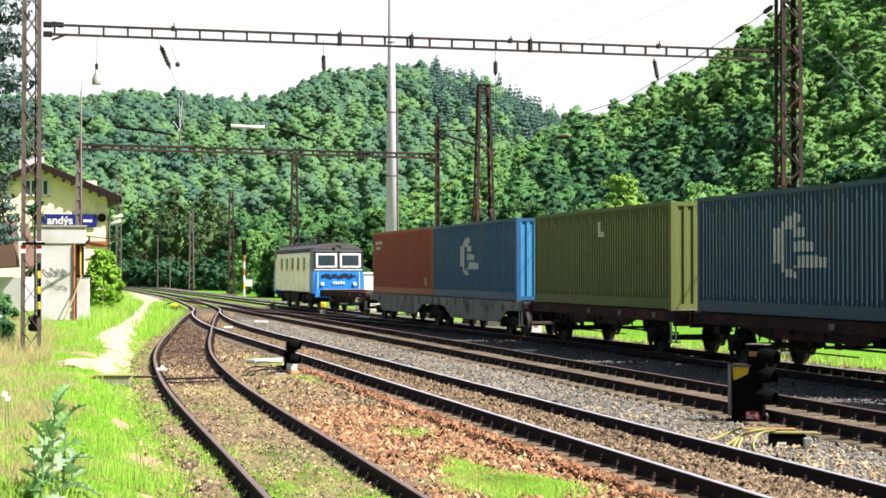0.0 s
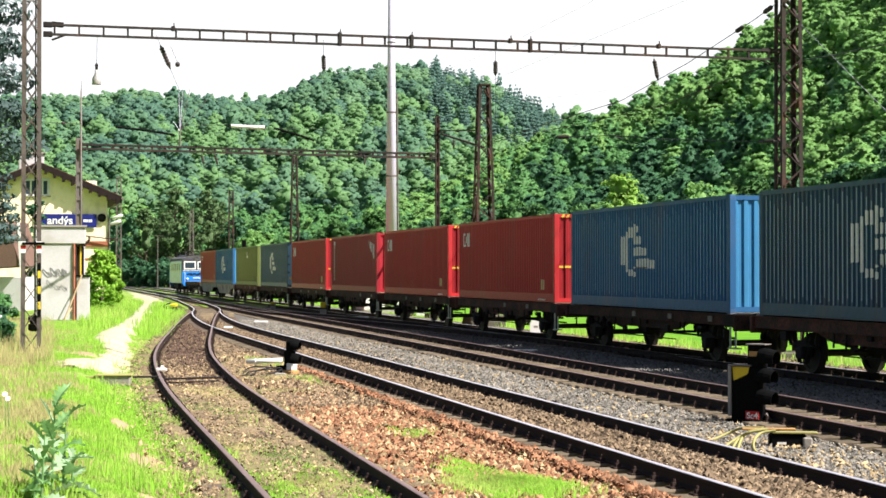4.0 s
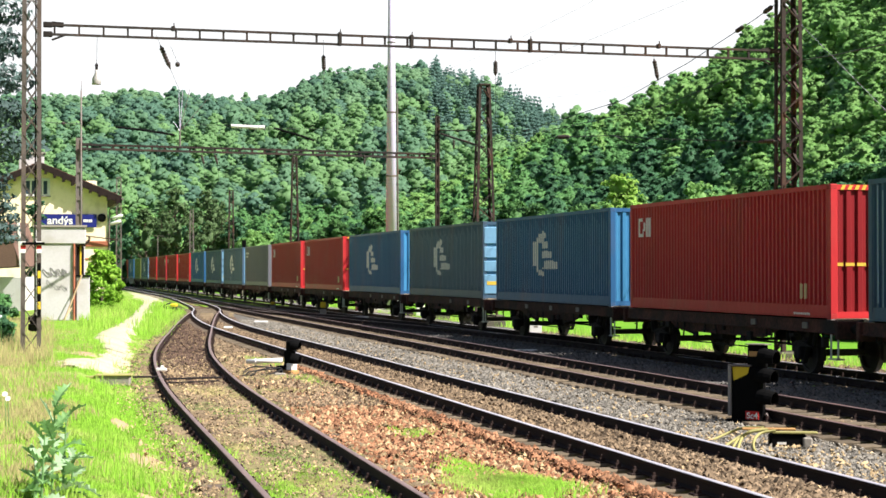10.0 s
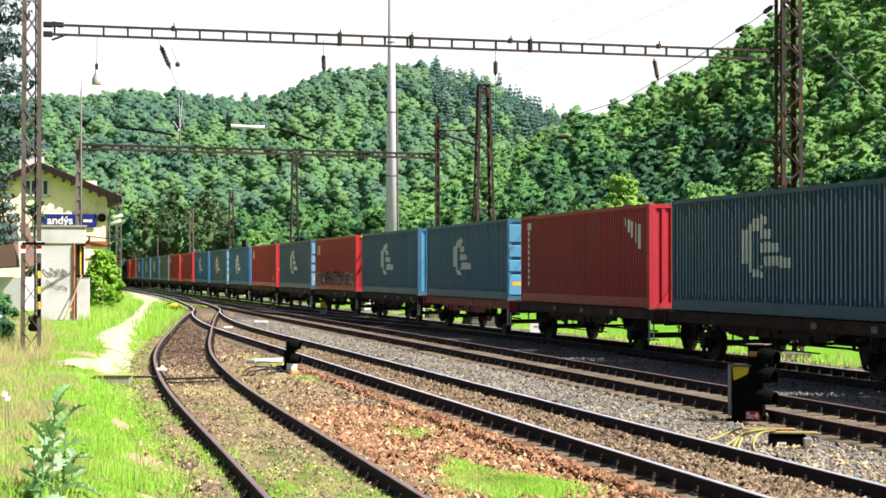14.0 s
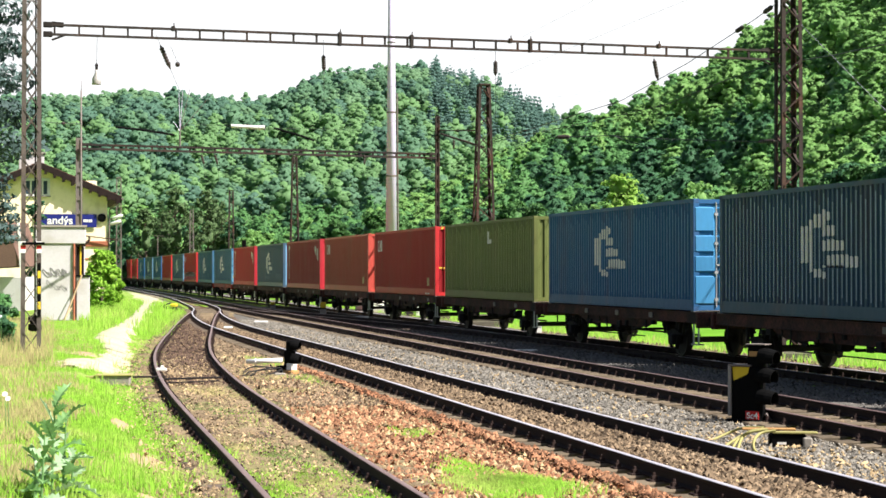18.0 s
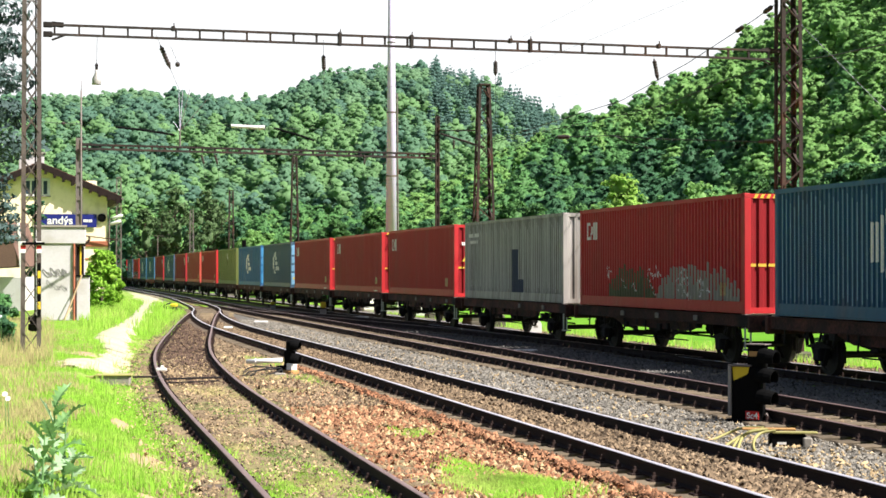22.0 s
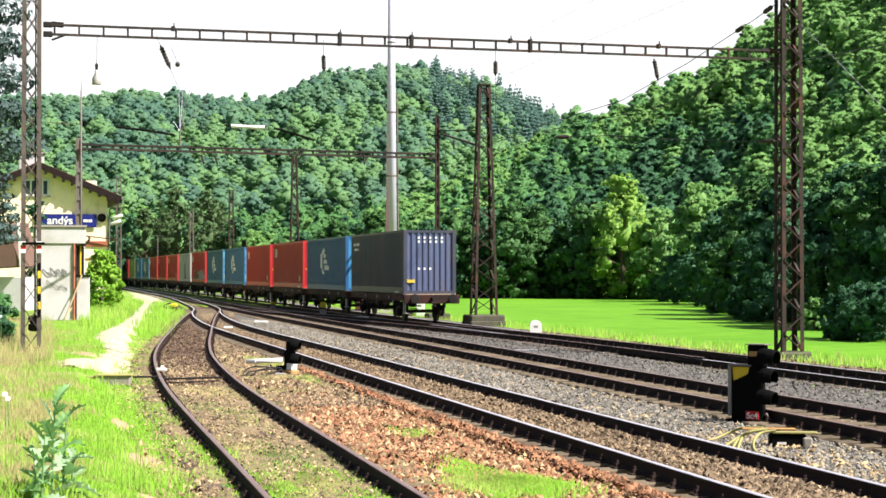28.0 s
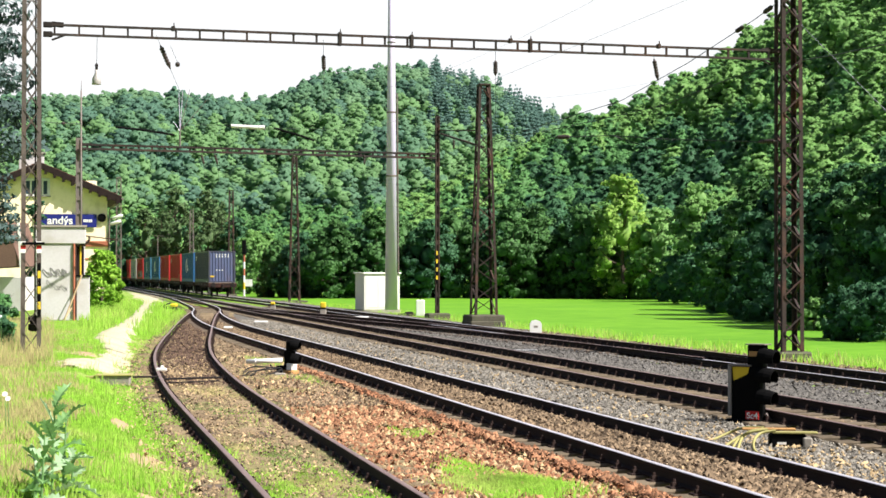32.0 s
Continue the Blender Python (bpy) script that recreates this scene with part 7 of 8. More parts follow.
# ---- stones ----
def stones(name, n, u0, u1, w0, w1, size, material, label, z=-0.165, keep=None, lift=None):
    g = np.random.default_rng(len(name) + n)
    t = g.random(n)
    w = w0 + (w1 - w0) * t ** 1.7
    f = g.random(n)
    uu = u0(w) + (u1(w) - u0(w)) * f
    P = np.stack([BASE.x + DU.x * uu + DW.x * w, BASE.y + DU.y * uu + DW.y * w], 1)
    ok = (np.abs(P[:, 0]) < 0.275 * P[:, 1] + 0.3) & (P[:, 1] > 15)
    if keep is not None:
        ok &= keep(uu, w, g)
    for uf, s0 in ((U_A, -26), (U_B, -26), (U_C, -22), (U_D, -14)):
        beside = np.abs(np.abs(uu - uf(w)) - 0.95) < 0.36
        on = np.abs((w - s0 + 0.305) % 0.61 - 0.305) < 0.15
        ok &= ~(beside & on & (g.random(n) < (0.8 if lift is None else 0.25)))
        ok &= ~((np.abs(np.abs(uu - uf(w)) - 0.80) < 0.26) & (g.random(n) < 0.6))
    P = P[ok]
    n = len(P)
    zz = z - crib(uu[ok], w[ok]) + (lift(w[ok]) if lift else 0.0)
    base = np.array([(1, 0, -0.25), (-1, 0, -0.25), (0, 1, -0.25), (0, -1, -0.25), (0, 0, 1)], float)
    tri = np.array([(0, 2, 4), (2, 1, 4), (1, 3, 4), (3, 0, 4)])
    s = size * (0.55 + 0.9 * g.random(n) ** 1.6)
    V = base[None] * (0.6 + 0.7 * g.random((n, 5, 1))) * s[:, None, None] * np.stack([np.ones(n), 0.6 + 0.4 * g.random(n), 0.5 + 0.3 * g.random(n)], 1)[:, None]
    V += g.normal(size=V.shape) * 0.22 * s[:, None, None]
    a = g.random(n) * 6.28
    c, q = np.cos(a)[:, None], np.sin(a)[:, None]
    tilt = g.normal(size=n)[:, None] * 0.5
    V[:, :, 2] += V[:, :, 0] * tilt
    X, Y = V[:, :, 0] * c - V[:, :, 1] * q, V[:, :, 0] * q + V[:, :, 1] * c
    V = np.stack([X + P[:, :1], Y + P[:, 1:], V[:, :, 2] + np.broadcast_to(zz, n)[:, None] - 0.008 + 0.2 * s[:, None] + g.uniform(-0.015, 0.012, (n, 1))], 2)
    F = (tri[None] + 5 * np.arange(n)[:, None, None]).reshape(-1, 3)
    return bulk(name, V.reshape(-1, 3), F, material, label, "stones")


clear = lambda uf: (lambda u, w, g: np.minimum(np.abs(u - uf(w) - 0.7535), np.abs(u - uf(w) + 0.7535)) > 0.13)
stones("rusty_stones", 44000, lambda w: U_A(w) + 0.85, lambda w: U_B(w) - 0.86, -25, 6, 0.038, STONE_RED, "loose rust-brown crushed stone between the sidings", keep=lambda u, w, g: g.random(len(w)) > smooth(-13.0, -6.5, w + 0.8 * np.sin(3 * u)) * 0.92)
stones("rusty_stones", 7000, lambda w: U_B(w) - 1.45, lambda w: U_B(w) - 0.83, -25, 2, 0.036, STONE_RED, "rust-brown stone heaped against the second track", z=-0.125, lift=lambda w: 0.05 * (1 - smooth(0, 34, w)))
stones("tan_stones", 9000, lambda w: U_A(w) + 0.85, lambda w: U_B(w) - 0.86, -10, 14, 0.034, STONE_OLD, "weathered tan stones where the sidings draw together", z=-0.155)
stones("pale_stones", 6500, lambda w: U_A(w) - 1.35, lambda w: U_A(w) + 0.64, -25, 40, 0.026, STONE_PALE, "pale sandy stones scattered in the overgrown siding", z=-0.152, keep=clear(U_A))
stones("pale_stones", 3000, lambda w: U_B(w) - 0.6, lambda w: U_C(w) - 0.9, -25, 30, 0.030, STONE_PALE, "pale sandy stones scattered in the grey ballast", z=-0.16)
stones("pale_stones", 7500, lambda w: U_A(w) + 0.85, lambda w: U_B(w) - 0.86, -25, 10, 0.038, STONE_PALE, "pale tan stones scattered among the rusty ballast", z=-0.155)
stones("tan_stones", 12000, lambda w: U_A(w) + 0.85, lambda w: np.maximum(U_B(w) - 0.86, U_A(w) + 0.9), -10, 30, 0.038, STONE_OLD, "weathered tan stone between the converging sidings")
stones("tan_stones", 24000, lambda w: U_B(w) - 0.62, lambda w: U_B(w) + 0.62, -25, 40, 0.032, STONE_OLD, "weathered tan stone between the rails of the second track", z=-0.150)
stones("siding_stones", 30000, lambda w: U_A(w) - 1.35, lambda w: U_A(w) + 0.64, -25, 50, 0.024, STONE_OLD, "sparse weathered stone in the overgrown siding", z=-0.158, keep=clear(U_A))
stones("pale_stones", 1300, lambda w: U_A(w) - 1.75, lambda w: U_A(w) - 0.86, -25, 20, 0.022, STONE_PALE, "pale sandy stones strewn beside the siding", z=-0.10)
stones("dark_cinders", 9000, lambda w: U_A(w) - 0.66, lambda w: U_A(w) + 0.66, -4, 42, 0.045, CINDER, "dark brown cinders in the far part of the siding", z=-0.150, keep=lambda u, w, g: clear(U_A)(u, w, g) & (g.random(len(w)) < 0.15 + 0.85 * smooth(0, 12, w + 2.5 * np.sin(u * 5))))
stones("pale_stones", 2600, lambda w: U_A(w) - 0.66, lambda w: U_A(w) + 0.64, -14, 8, 0.03, STONE_PALE, "pale sandy stones in the middle of the siding", z=-0.150, keep=lambda u, w, g: clear(U_A)(u, w, g) & (g.random(len(w)) < np.exp(-((w + 2 + 2 * np.sin(u * 4)) / 4.5) ** 2)))
stones("grey_stones", 46000, lambda w: U_B(w) + 0.86, lambda w: U_C(w) - 0.86, -25, 45, 0.024, STONE_GREY, "loose pale grey crushed stone between the tracks", z=-0.17)
stones("grey_stones", 12000, lambda w: U_C(w) - 0.64, lambda w: U_C(w) + 0.64, -22, 30, 0.032, STONE_OLD, "weathered stone between the rails of the third track", z=-0.175)
stones("grey_stones", 30000, lambda w: U_C(w) + 0.86, lambda w: U_D(w) - 0.86, -20, 40, 0.028, STONE_SHADE, "loose grey crushed stone beside the main track, darkened for the train's shade", z=-0.21)
stones("tan_stones", 900, lambda w: U_B(w) + 0.95, lambda w: U_B(w) + 2.6, -24, -16, 0.032, STONE_PALE, "tan stones scattered round the junction box", z=-0.155)
stones("grey_stones", 9000, lambda w: U_D(w) + 0.86, lambda w: U_D(w) + 3.2, -12, 30, 0.036, STONE_OLD, "weathered stone on the shoulder of the main track", z=-0.27)

# ---- path ----
# The path: how far along, its middle and its half width.
PATH_KEYS = [(-0.4, -6.8, 0.25), (1.0, -6.3, 1.0), (3.0, -5.95, 0.8), (5.2, -5.5, 0.58), (7.6, -5.25, 0.46), (11, -5.15, 0.5), (16, -5.05, 0.66), (20.6, -4.75, 0.68), (28, -4.0, 0.54), (34, -3.4, 0.5), (42, -2.65, 0.46), (52, -1.8, 0.5), (64, -0.85, 0.5), (79, 0.55, 0.8), (102, 1.9, 1.4), (128, 3.4, 1.6), (152, 4.2, 1.3)]
PATH_U = along([(w, u) for w, u, h in PATH_KEYS])
PATH_H = along([(w, h) for w, u, h in PATH_KEYS])


def build_path():
    ws = np.arange(-0.4, 150, 0.3)
    rows = []
    for w in ws:
        h = float(PATH_H(w))
        c = float(PATH_U(w)) + 0.08 * noise.noise(Vector((w * 0.25, 4, 0)))
        ragged = lambda q: 0.88 + 0.4 * noise.noise(Vector((w * 0.35, q, 0))) + 0.45 * noise.noise(Vector((w * 1.7, q, 3)))
        us = np.linspace(c - h * ragged(1), c + h * ragged(7), 7)
        pts = [at(u, w) for u in us]
        zs = [float(land(p.x, p.y)) for p in pts]
        rows.append([(p.x, p.y, z + (0.045 if 0 < i < 6 else -0.03)) for i, (p, z) in enumerate(zip(pts, zs))])
    n = 7
    V = np.array(rows).reshape(-1, 3)
    i, j = np.meshgrid(np.arange(len(rows) - 1), np.arange(n - 1), indexing="ij")
    F = np.stack([i * n + j, i * n + j + 1, (i + 1) * n + j + 1, (i + 1) * n + j], -1).reshape(-1, 4)
    bulk("path", V, F, PATH, "pale trodden earth path along the siding", "path", "structure")


build_path()

# ---- grass ----
def blades(name, P, height, width, material, label, lean=0.5, seed=1, fan=1):
    g = np.random.default_rng(seed)
    n = len(P)
    h = height * (0.45 + 0.9 * g.random(n))
    a = (g.random(n) - 0.5) * 2.9
    d = np.stack([np.cos(a), np.sin(a), np.zeros(n)], 1)
    b = g.random(n) * 6.28
    l = np.stack([np.cos(b), np.sin(b), np.zeros(n)], 1) * (lean * h * g.random(n))[:, None]
    wd = (width * (0.6 + 0.8 * g.random(n)))[:, None]
    up = np.zeros((n, 3))
    up[:, 2] = h
    mid = P + l * 0.3 + up * 0.6
    V = np.stack([P - d * wd, P + d * wd, mid + d * wd * 0.7, P + l + up, mid - d * wd * 0.7], 1)
    k = 5 * np.arange(n)[:, None]
    F = np.concatenate([k + np.array([[0, 1, 2]]), k + np.array([[0, 2, 4]]), k + np.array([[4, 2, 3]])])
    N = np.stack([d[:, 1] * 0.35, -d[:, 0] * 0.35, np.ones(n)], 1)
    N /= np.linalg.norm(N, axis=1)[:, None]
    return bulk(name, V.reshape(-1, 3), F, material, label, "grass", normals=np.repeat(N, 5, 0))


def scatter(n, x0, x1, d0, d1, keep, seed, power=1.6, clump=0.0, limit=-5.0):
    """Points on the ground between two bearings and two depths."""
    g = np.random.default_rng(seed)
    dist = d0 + (d1 - d0) * g.random(n) ** power
    px = x0 + (x1 - x0) * g.random(n)
    x, y = (px - 784) / 3000 * dist, dist
    u, w = uw(x, y)
    ok = keep(u, w)
    if clump:
        f = np.array([noise.noise(Vector((a * 1.1, b * 0.8, 5.0))) for a, b in zip(x, y)])
        ok &= f > clump
    x, y = x[ok], y[ok]
    return np.stack([x, y, np.maximum(land(x, y), limit) - 0.01], 1)


BARE = [(262, 782, 0.5, 1.3), (300, 846, 0.5, 0.6), (20, 797, 0.35, 0.9), (215, 725, 0.2, 1.4), (145, 626, 0.5, 1.2), (60, 872, 0.4, 0.5), (330, 872, 0.4, 0.45), (250, 866, 0.3, 0.35), (335, 790, 0.25, 1.2), (362, 835, 0.22, 1.0)]
EARTH = mat("bare_reddish_earth", (0.27, 0.17, 0.09), (0.40, 0.31, 0.19), 0.95, scale=1.2, fine=14, bump=0.5, world_space=True)
bare_uw = []
for k, (px, py, ru, rw) in enumerate(BARE):
    d = 3000 * 2.14 / (py - 481)
    bu, bw = uw((px - 784) / 3000 * d, d)
    bare_uw.append((bu, bw, ru, rw))
    rim = []
    for a in np.linspace(0, 2 * math.pi, 29)[:-1]:
        r = 1 + 0.35 * noise.noise(Vector((math.cos(a) * 1.6, math.sin(a) * 1.6, k * 3.1)))
        rim.append((bu + ru * r * math.cos(a), bw + rw * r * math.sin(a)))
    V = [(bu, bw)] + [(bu + (p - bu) * 0.6, bw + (q - bw) * 0.6) for p, q in rim] + rim
    P3 = [at(p, q) for p, q in V]
    zz = [float(land(p.x, p.y)) + (0.022 if i < 29 else -0.02) for i, p in enumerate(P3)]
    F3 = [(0, 1 + i, 1 + (i + 1) % 28) for i in range(28)] + [(1 + i, 29 + i, 29 + (i + 1) % 28, 1 + (i + 1) % 28) for i in range(28)]
    solid("bare_earth", Mesh().add([(p.x, p.y, z) for p, z in zip(P3, zz)], F3), EARTH, "worn patch of bare earth in the grass", "bare earth", kind="structure")


def off_path(u, w):
    ok = (u < U_A(np.minimum(w, 59.0)) - 1.02 + 0.2 * np.sin(w * 1.9) + 0.2 * np.sin(w * 0.7 + u * 3) + 0.15 * np.sin(w * 5.3 + u * 9)) & ((w < -0.6) | (np.abs(u - PATH_U(w)) > PATH_H(w) * (0.72 + 0.28 * np.sin(u * 4.1 + w * 2.7) + 0.25 * np.sin(w * 1.3 + u))))
    for bu, bw, ru, rw in bare_uw:
        ok &= ((u - bu) / ru) ** 2 + ((w - bw) / rw) ** 2 > 0.45 + 0.3 * np.sin(u * 37 + w * 23)
    return ok


def straw_side(u, w):
    """The dry margin away from the siding, thinning out unevenly."""
    x, y = BASE.x + DU.x * u + DW.x * w, BASE.y + DU.y * u + DW.y * w
    edge = 80 + 45 * np.sin(w * 0.9 + 1.0) + 30 * np.sin(w * 2.3 + u * 2.0) + 40 * np.sin(u * 7.3 + w * 5.1)
    return off_path(u, w) & (784 + 3000 * x / y < edge)


verge = scatter(120000, -40, 480, 14.5, 75, off_path, 21, limit=-0.185)
blades("grass", verge, 0.075, 0.006, BLADE, "short bright green grass of the verge", 0.7, 31)
blades("grass", scatter(26000, -40, 330, 14.5, 80, off_path, 22, clump=0.12), 0.24, 0.006, BLADE, "tall uneven green grass of the verge", 0.6, 32)
blades("dry_grass", scatter(44000, -40, 190, 14.5, 60, straw_side, 23, clump=-0.25, limit=-0.185), 0.16, 0.0065, DRYBLADE, "straw-coloured dry grass stalks in the verge", 0.8, 33)
blades("dry_grass", scatter(16000, 100, 460, 14.5, 21, off_path, 28, clump=0.1, limit=-0.185), 0.07, 0.0065, DRYBLADE, "short straw-coloured dry grass in the verge", 0.9, 38)
blades("dry_grass", scatter(3600, -30, 95, 38, 74, off_path, 24, clump=-0.1), 0.42, 0.007, DRYBLADE, "tall straw-coloured grass round the mast and hut", 0.5, 34)
blades("grass", scatter(9000, 140, 330, 62, 120, off_path, 25, 1.0), 0.35, 0.012, BLADE, "tall green grass beside the path", 0.5, 35)


def patch(n, px, py, ru, rw, seed, h=0.07, z=-0.17, material=BLADE, label="bright green grass tuft growing in the ballast", name="grass_patch", width=0.006):
    g = np.random.default_rng(seed)
    dist = 3000 * 2.37 / (py - 481)
    u, w = uw((px - 784) / 3000 * dist, dist)
    a = g.random(n) * 6.28
    r = np.sqrt(g.random(n)) * (0.72 + 0.22 * np.sin(3 * a + seed) + 0.2 * np.sin(7 * a + 2.1 * seed) + 0.12 * np.sin(13 * a)) * (1 + 0.5 * (g.random(n) < 0.12))
    uu, ww = u + ru * r * np.cos(a) + g.normal(size=n) * 0.06, w + rw * r * np.sin(a) + g.normal(size=n) * 0.15
    P = np.stack([BASE.x + DU.x * uu + DW.x * ww, BASE.y + DU.y * uu + DW.y * ww, np.full(n, z)], 1)
    return blades(name, P, h, width, material, label, 0.7, seed)


patch(9000, 880, 855, 0.62, 2.0, 41, 0.085)
patch(1900, 650, 657, 0.4, 4.0, 42, 0.05)
patch(700, 850, 712, 0.3, 1.6, 43, 0.045)
patch(1500, 700, 668, 0.45, 4.5, 52, 0.04, material=DULLBLADE, label="dull green weeds between the rails", name="weed_patch")
patch(1300, 530, 668, 0.5, 2.6, 44, 0.05)
patch(1500, 470, 640, 0.5, 3.0, 45)
patch(900, 720, 765, 0.3, 1.0, 46, 0.05)
patch(2600, 520, 830, 0.55, 3.5, 47, 0.035)
patch(1500, 610, 868, 0.5, 1.5, 48, 0.035)
patch(2500, 470, 860, 0.45, 2.5, 49, 0.045)
patch(900, 420, 730, 0.5, 3.5, 50, 0.03)
patch(900, 380, 805, 0.3, 2.0, 51, 0.08)
for k, (n, px, py, ru, rw) in enumerate(((1500, 430, 690, 0.6, 3.0), (1500, 520, 636, 0.9, 4.0), (1500, 600, 632, 0.5, 6.0), (1300, 690, 668, 0.5, 3.0), (1500, 350, 715, 0.5, 3.0), (1500, 470, 715, 0.5, 3.0), (2200, 560, 800, 0.55, 2.5), (2000, 470, 800, 0.5, 3.0), (900, 560, 680, 0.5, 2.0), (1200, 420, 640, 0.5, 5.0), (900, 780, 745, 0.5, 1.5), (700, 940, 800, 0.5, 1.2))):
    patch(n, px, py, ru, rw, 70 + k, 0.035, -0.175, DULLBLADE, "sparse dull green weeds in the ballast", "weed_patch", 0.008)

for k, (n, px, py, ru, rw) in enumerate(((1700, 455, 665, 0.5, 3.0), (1500, 480, 640, 0.7, 4.0), (1200, 500, 690, 0.4, 1.5), (1200, 430, 700, 0.4, 2.0), (1400, 360, 690, 0.5, 2.5), (1300, 400, 790, 0.4, 2.0), (1300, 540, 850, 0.5, 1.5))):
    patch(n, px, py, ru, rw, 90 + k, 0.04, -0.17, DRYBLADE, "straw-coloured dry weeds in the ballast", "weed_patch", 0.007)

# Ragged grass along the edge of the meadow, and seed heads.
edge_keep = lambda u, w: (u > 12.6) & (u < 18.5)
blades("meadow_grass", scatter(36000, 420, 1640, 44, 150, edge_keep, 26, 1.3), 0.24, 0.014, BLADE, "ragged green grass along the meadow's edge", 0.5, 36)
blades("dry_grass", scatter(16000, 560, 1640, 44, 130, edge_keep, 27, 1.3, 0.12), 0.26, 0.009, DRYBLADE, "pale seeding grass stalks along the meadow's edge", 0.4, 37)

# ---- dwarf signals and trackside gear ----
CABLE_YELLOW = mat("yellow_cable_sleeve", (0.36, 0.33, 0.12), (0.24, 0.22, 0.08), 0.6, bump=0)
CABLE_BLACK = mat("black_cable", (0.02, 0.02, 0.02), (0.012, 0.012, 0.012), 0.6, bump=0)
ORANGE_WOOD = mat("weathered_orange_board", (0.45, 0.26, 0.10), (0.30, 0.16, 0.06), 0.8, scale=3, fine=25)


def low(px, py, z=-0.17):
    """The point of the ballast at a bearing and an elevation."""
    return spot(px, py, 3000 * (2.2 - z) / (py - 481))


def hood_mesh(r=0.105, deep=0.24):
    """An open, tapering hood over a lens, looking along +x."""
    M = Mesh()
    n = 12
    v = []
    for q, (x, rr) in enumerate(((0, r), (deep * 0.55, r * 1.05), (deep, r * 0.92))):
        for i in range(n + 1):
            a = radians(-35 + 250 * i / n)
            v.append((x, rr * math.cos(a), rr * math.sin(a)))
            v.append((x, (rr - 0.01) * math.cos(a), (rr - 0.01) * math.sin(a)))
    k = 2 * (n + 1)
    f = []
    for q in range(2):
        for i in range(n):
            for o in (0, 1):
                p = q * k + 2 * i + o
                f.append((p, p + 2, p + k + 2, p + k))
    f += [(2 * k + 2 * i, 2 * k + 2 * i + 1, 2 * k + 2 * i + 3, 2 * k + 2 * i + 2) for i in range(n)]
    return M.add(v, f)


def dwarf_signal_big():
    o = spot(1325, 752, 26.8)
    ob = thing("dwarf_signal", "black three-lens dwarf signal with yellow panels and a red number plate", "railway signal", Matrix.Translation((o.x, o.y, -0.19)) @ Matrix.Rotation(radians(-34), 4, "Z"))
    k = 26.8 / 3000
    X = lambda px: (px - 1325) * k
    Z = lambda py: (752 - py) * k
    part("main_case", Mesh().bevel_box(X(1293), X(1347), -0.06, 0.22, Z(752), Z(652), 0.03), BLACK, ob)
    part("upper_case", Mesh().bevel_box(X(1323), X(1352), -0.03, 0.2, Z(655), Z(614), 0.02), BLACK, ob)
    part("edge_plate", Mesh().bevel_box(X(1289), X(1294.5), -0.10, 0.22, Z(740), Z(649), 0.01), mat("worn_grey_paint", (0.30, 0.28, 0.26), (0.16, 0.15, 0.14), 0.6), ob)
    part("yellow_panel", Mesh().add([(X(1297), -0.07, Z(653)), (X(1329), -0.07, Z(653)), (X(1326), -0.07, Z(665)), (X(1299), -0.07, Z(678))], [(0, 1, 2, 3)]), YELLOW, ob)
    part("yellow_panel", Mesh().bevel_box(X(1327), X(1344), -0.045, -0.032, Z(634), Z(625), 0.004), ORANGE_WOOD, ob)
    part("top_flange", Mesh().bevel_box(X(1289), X(1332), -0.10, 0.22, Z(652), Z(649), 0.004), MAST_GREY, ob)
    part("top_flange", Mesh().bevel_box(X(1321), X(1358), -0.06, 0.2, Z(614), Z(612), 0.004), MAST_GREY, ob)
    for px, py in ((1350, 634), (1346, 668), (1347, 706)):
        h = part("hood", hood_mesh(0.138, 0.28), BLACK, ob)
        h.matrix_basis = pose(X(px) - 0.02, 0.0, Z(py), 0, 6, -8)
        part("lens", Mesh().lathe([(0.085, 0.0), (0.085, 0.03), (0.06, 0.04), (0.02, 0.045)], 14, m=Matrix.Rotation(math.pi / 2, 4, "Y")), GLASS_DARK, h)
    plate = part("number_plate", Mesh().bevel_box(X(1322), X(1347), -0.085, -0.065, Z(747), Z(730), 0.004), REDPAINT, ob)
    t = part("plate_text", text_mesh("Sc4", 0.135, 0.002), None, plate)
    t.data.materials.append(WHITE)
    t.matrix_basis = Matrix.Translation((X(1324.5), -0.088, Z(738.5))) @ Matrix.Rotation(math.pi / 2, 4, "X")
    part("foot", Mesh().bevel_box(X(1284), X(1352), -0.12, 0.3, -0.12, Z(745), 0.02), BLACK, ob)
    part("foot_bracket", Mesh().bar((X(1356), 0, Z(734)), (X(1372), 0, 0), 0.05, 0.03), MAST_GREY, ob)
    o = low(1392, 789)
    jb = thing("junction_box", "black iron junction box topped by a weathered orange board", "junction box", Matrix.Translation((o.x, o.y, -0.2)) @ Matrix.Rotation(radians(-6), 4, "Z"))
    part("case", Mesh().bevel_box(-0.24, 0.26, -0.10, 0.2, -0.03, 0.20, 0.03), BLACK, jb)
    part("board", Mesh().bevel_box(-0.60, 0.12, 0.02, 0.14, 0.235, 0.265, 0.006), ORANGE_WOOD, jb)
    part("sleeve", Mesh().bevel_box(-0.20, 0.40, -0.12, -0.03, 0.205, 0.235, 0.008), CABLE_YELLOW, jb)
    part("end_plate", Mesh().bevel_box(0.20, 0.33, -0.14, 0.08, -0.03, 0.16, 0.02), CONCRETE, jb)
    part("nameplate", Mesh().box(-0.14, -0.02, -0.108, -0.101, 0.06, 0.09), WHITE, jb)
    top = [spot(1352, 757, 23.2), spot(1358, 760, 23.0), spot(1372, 762, 22.6)]
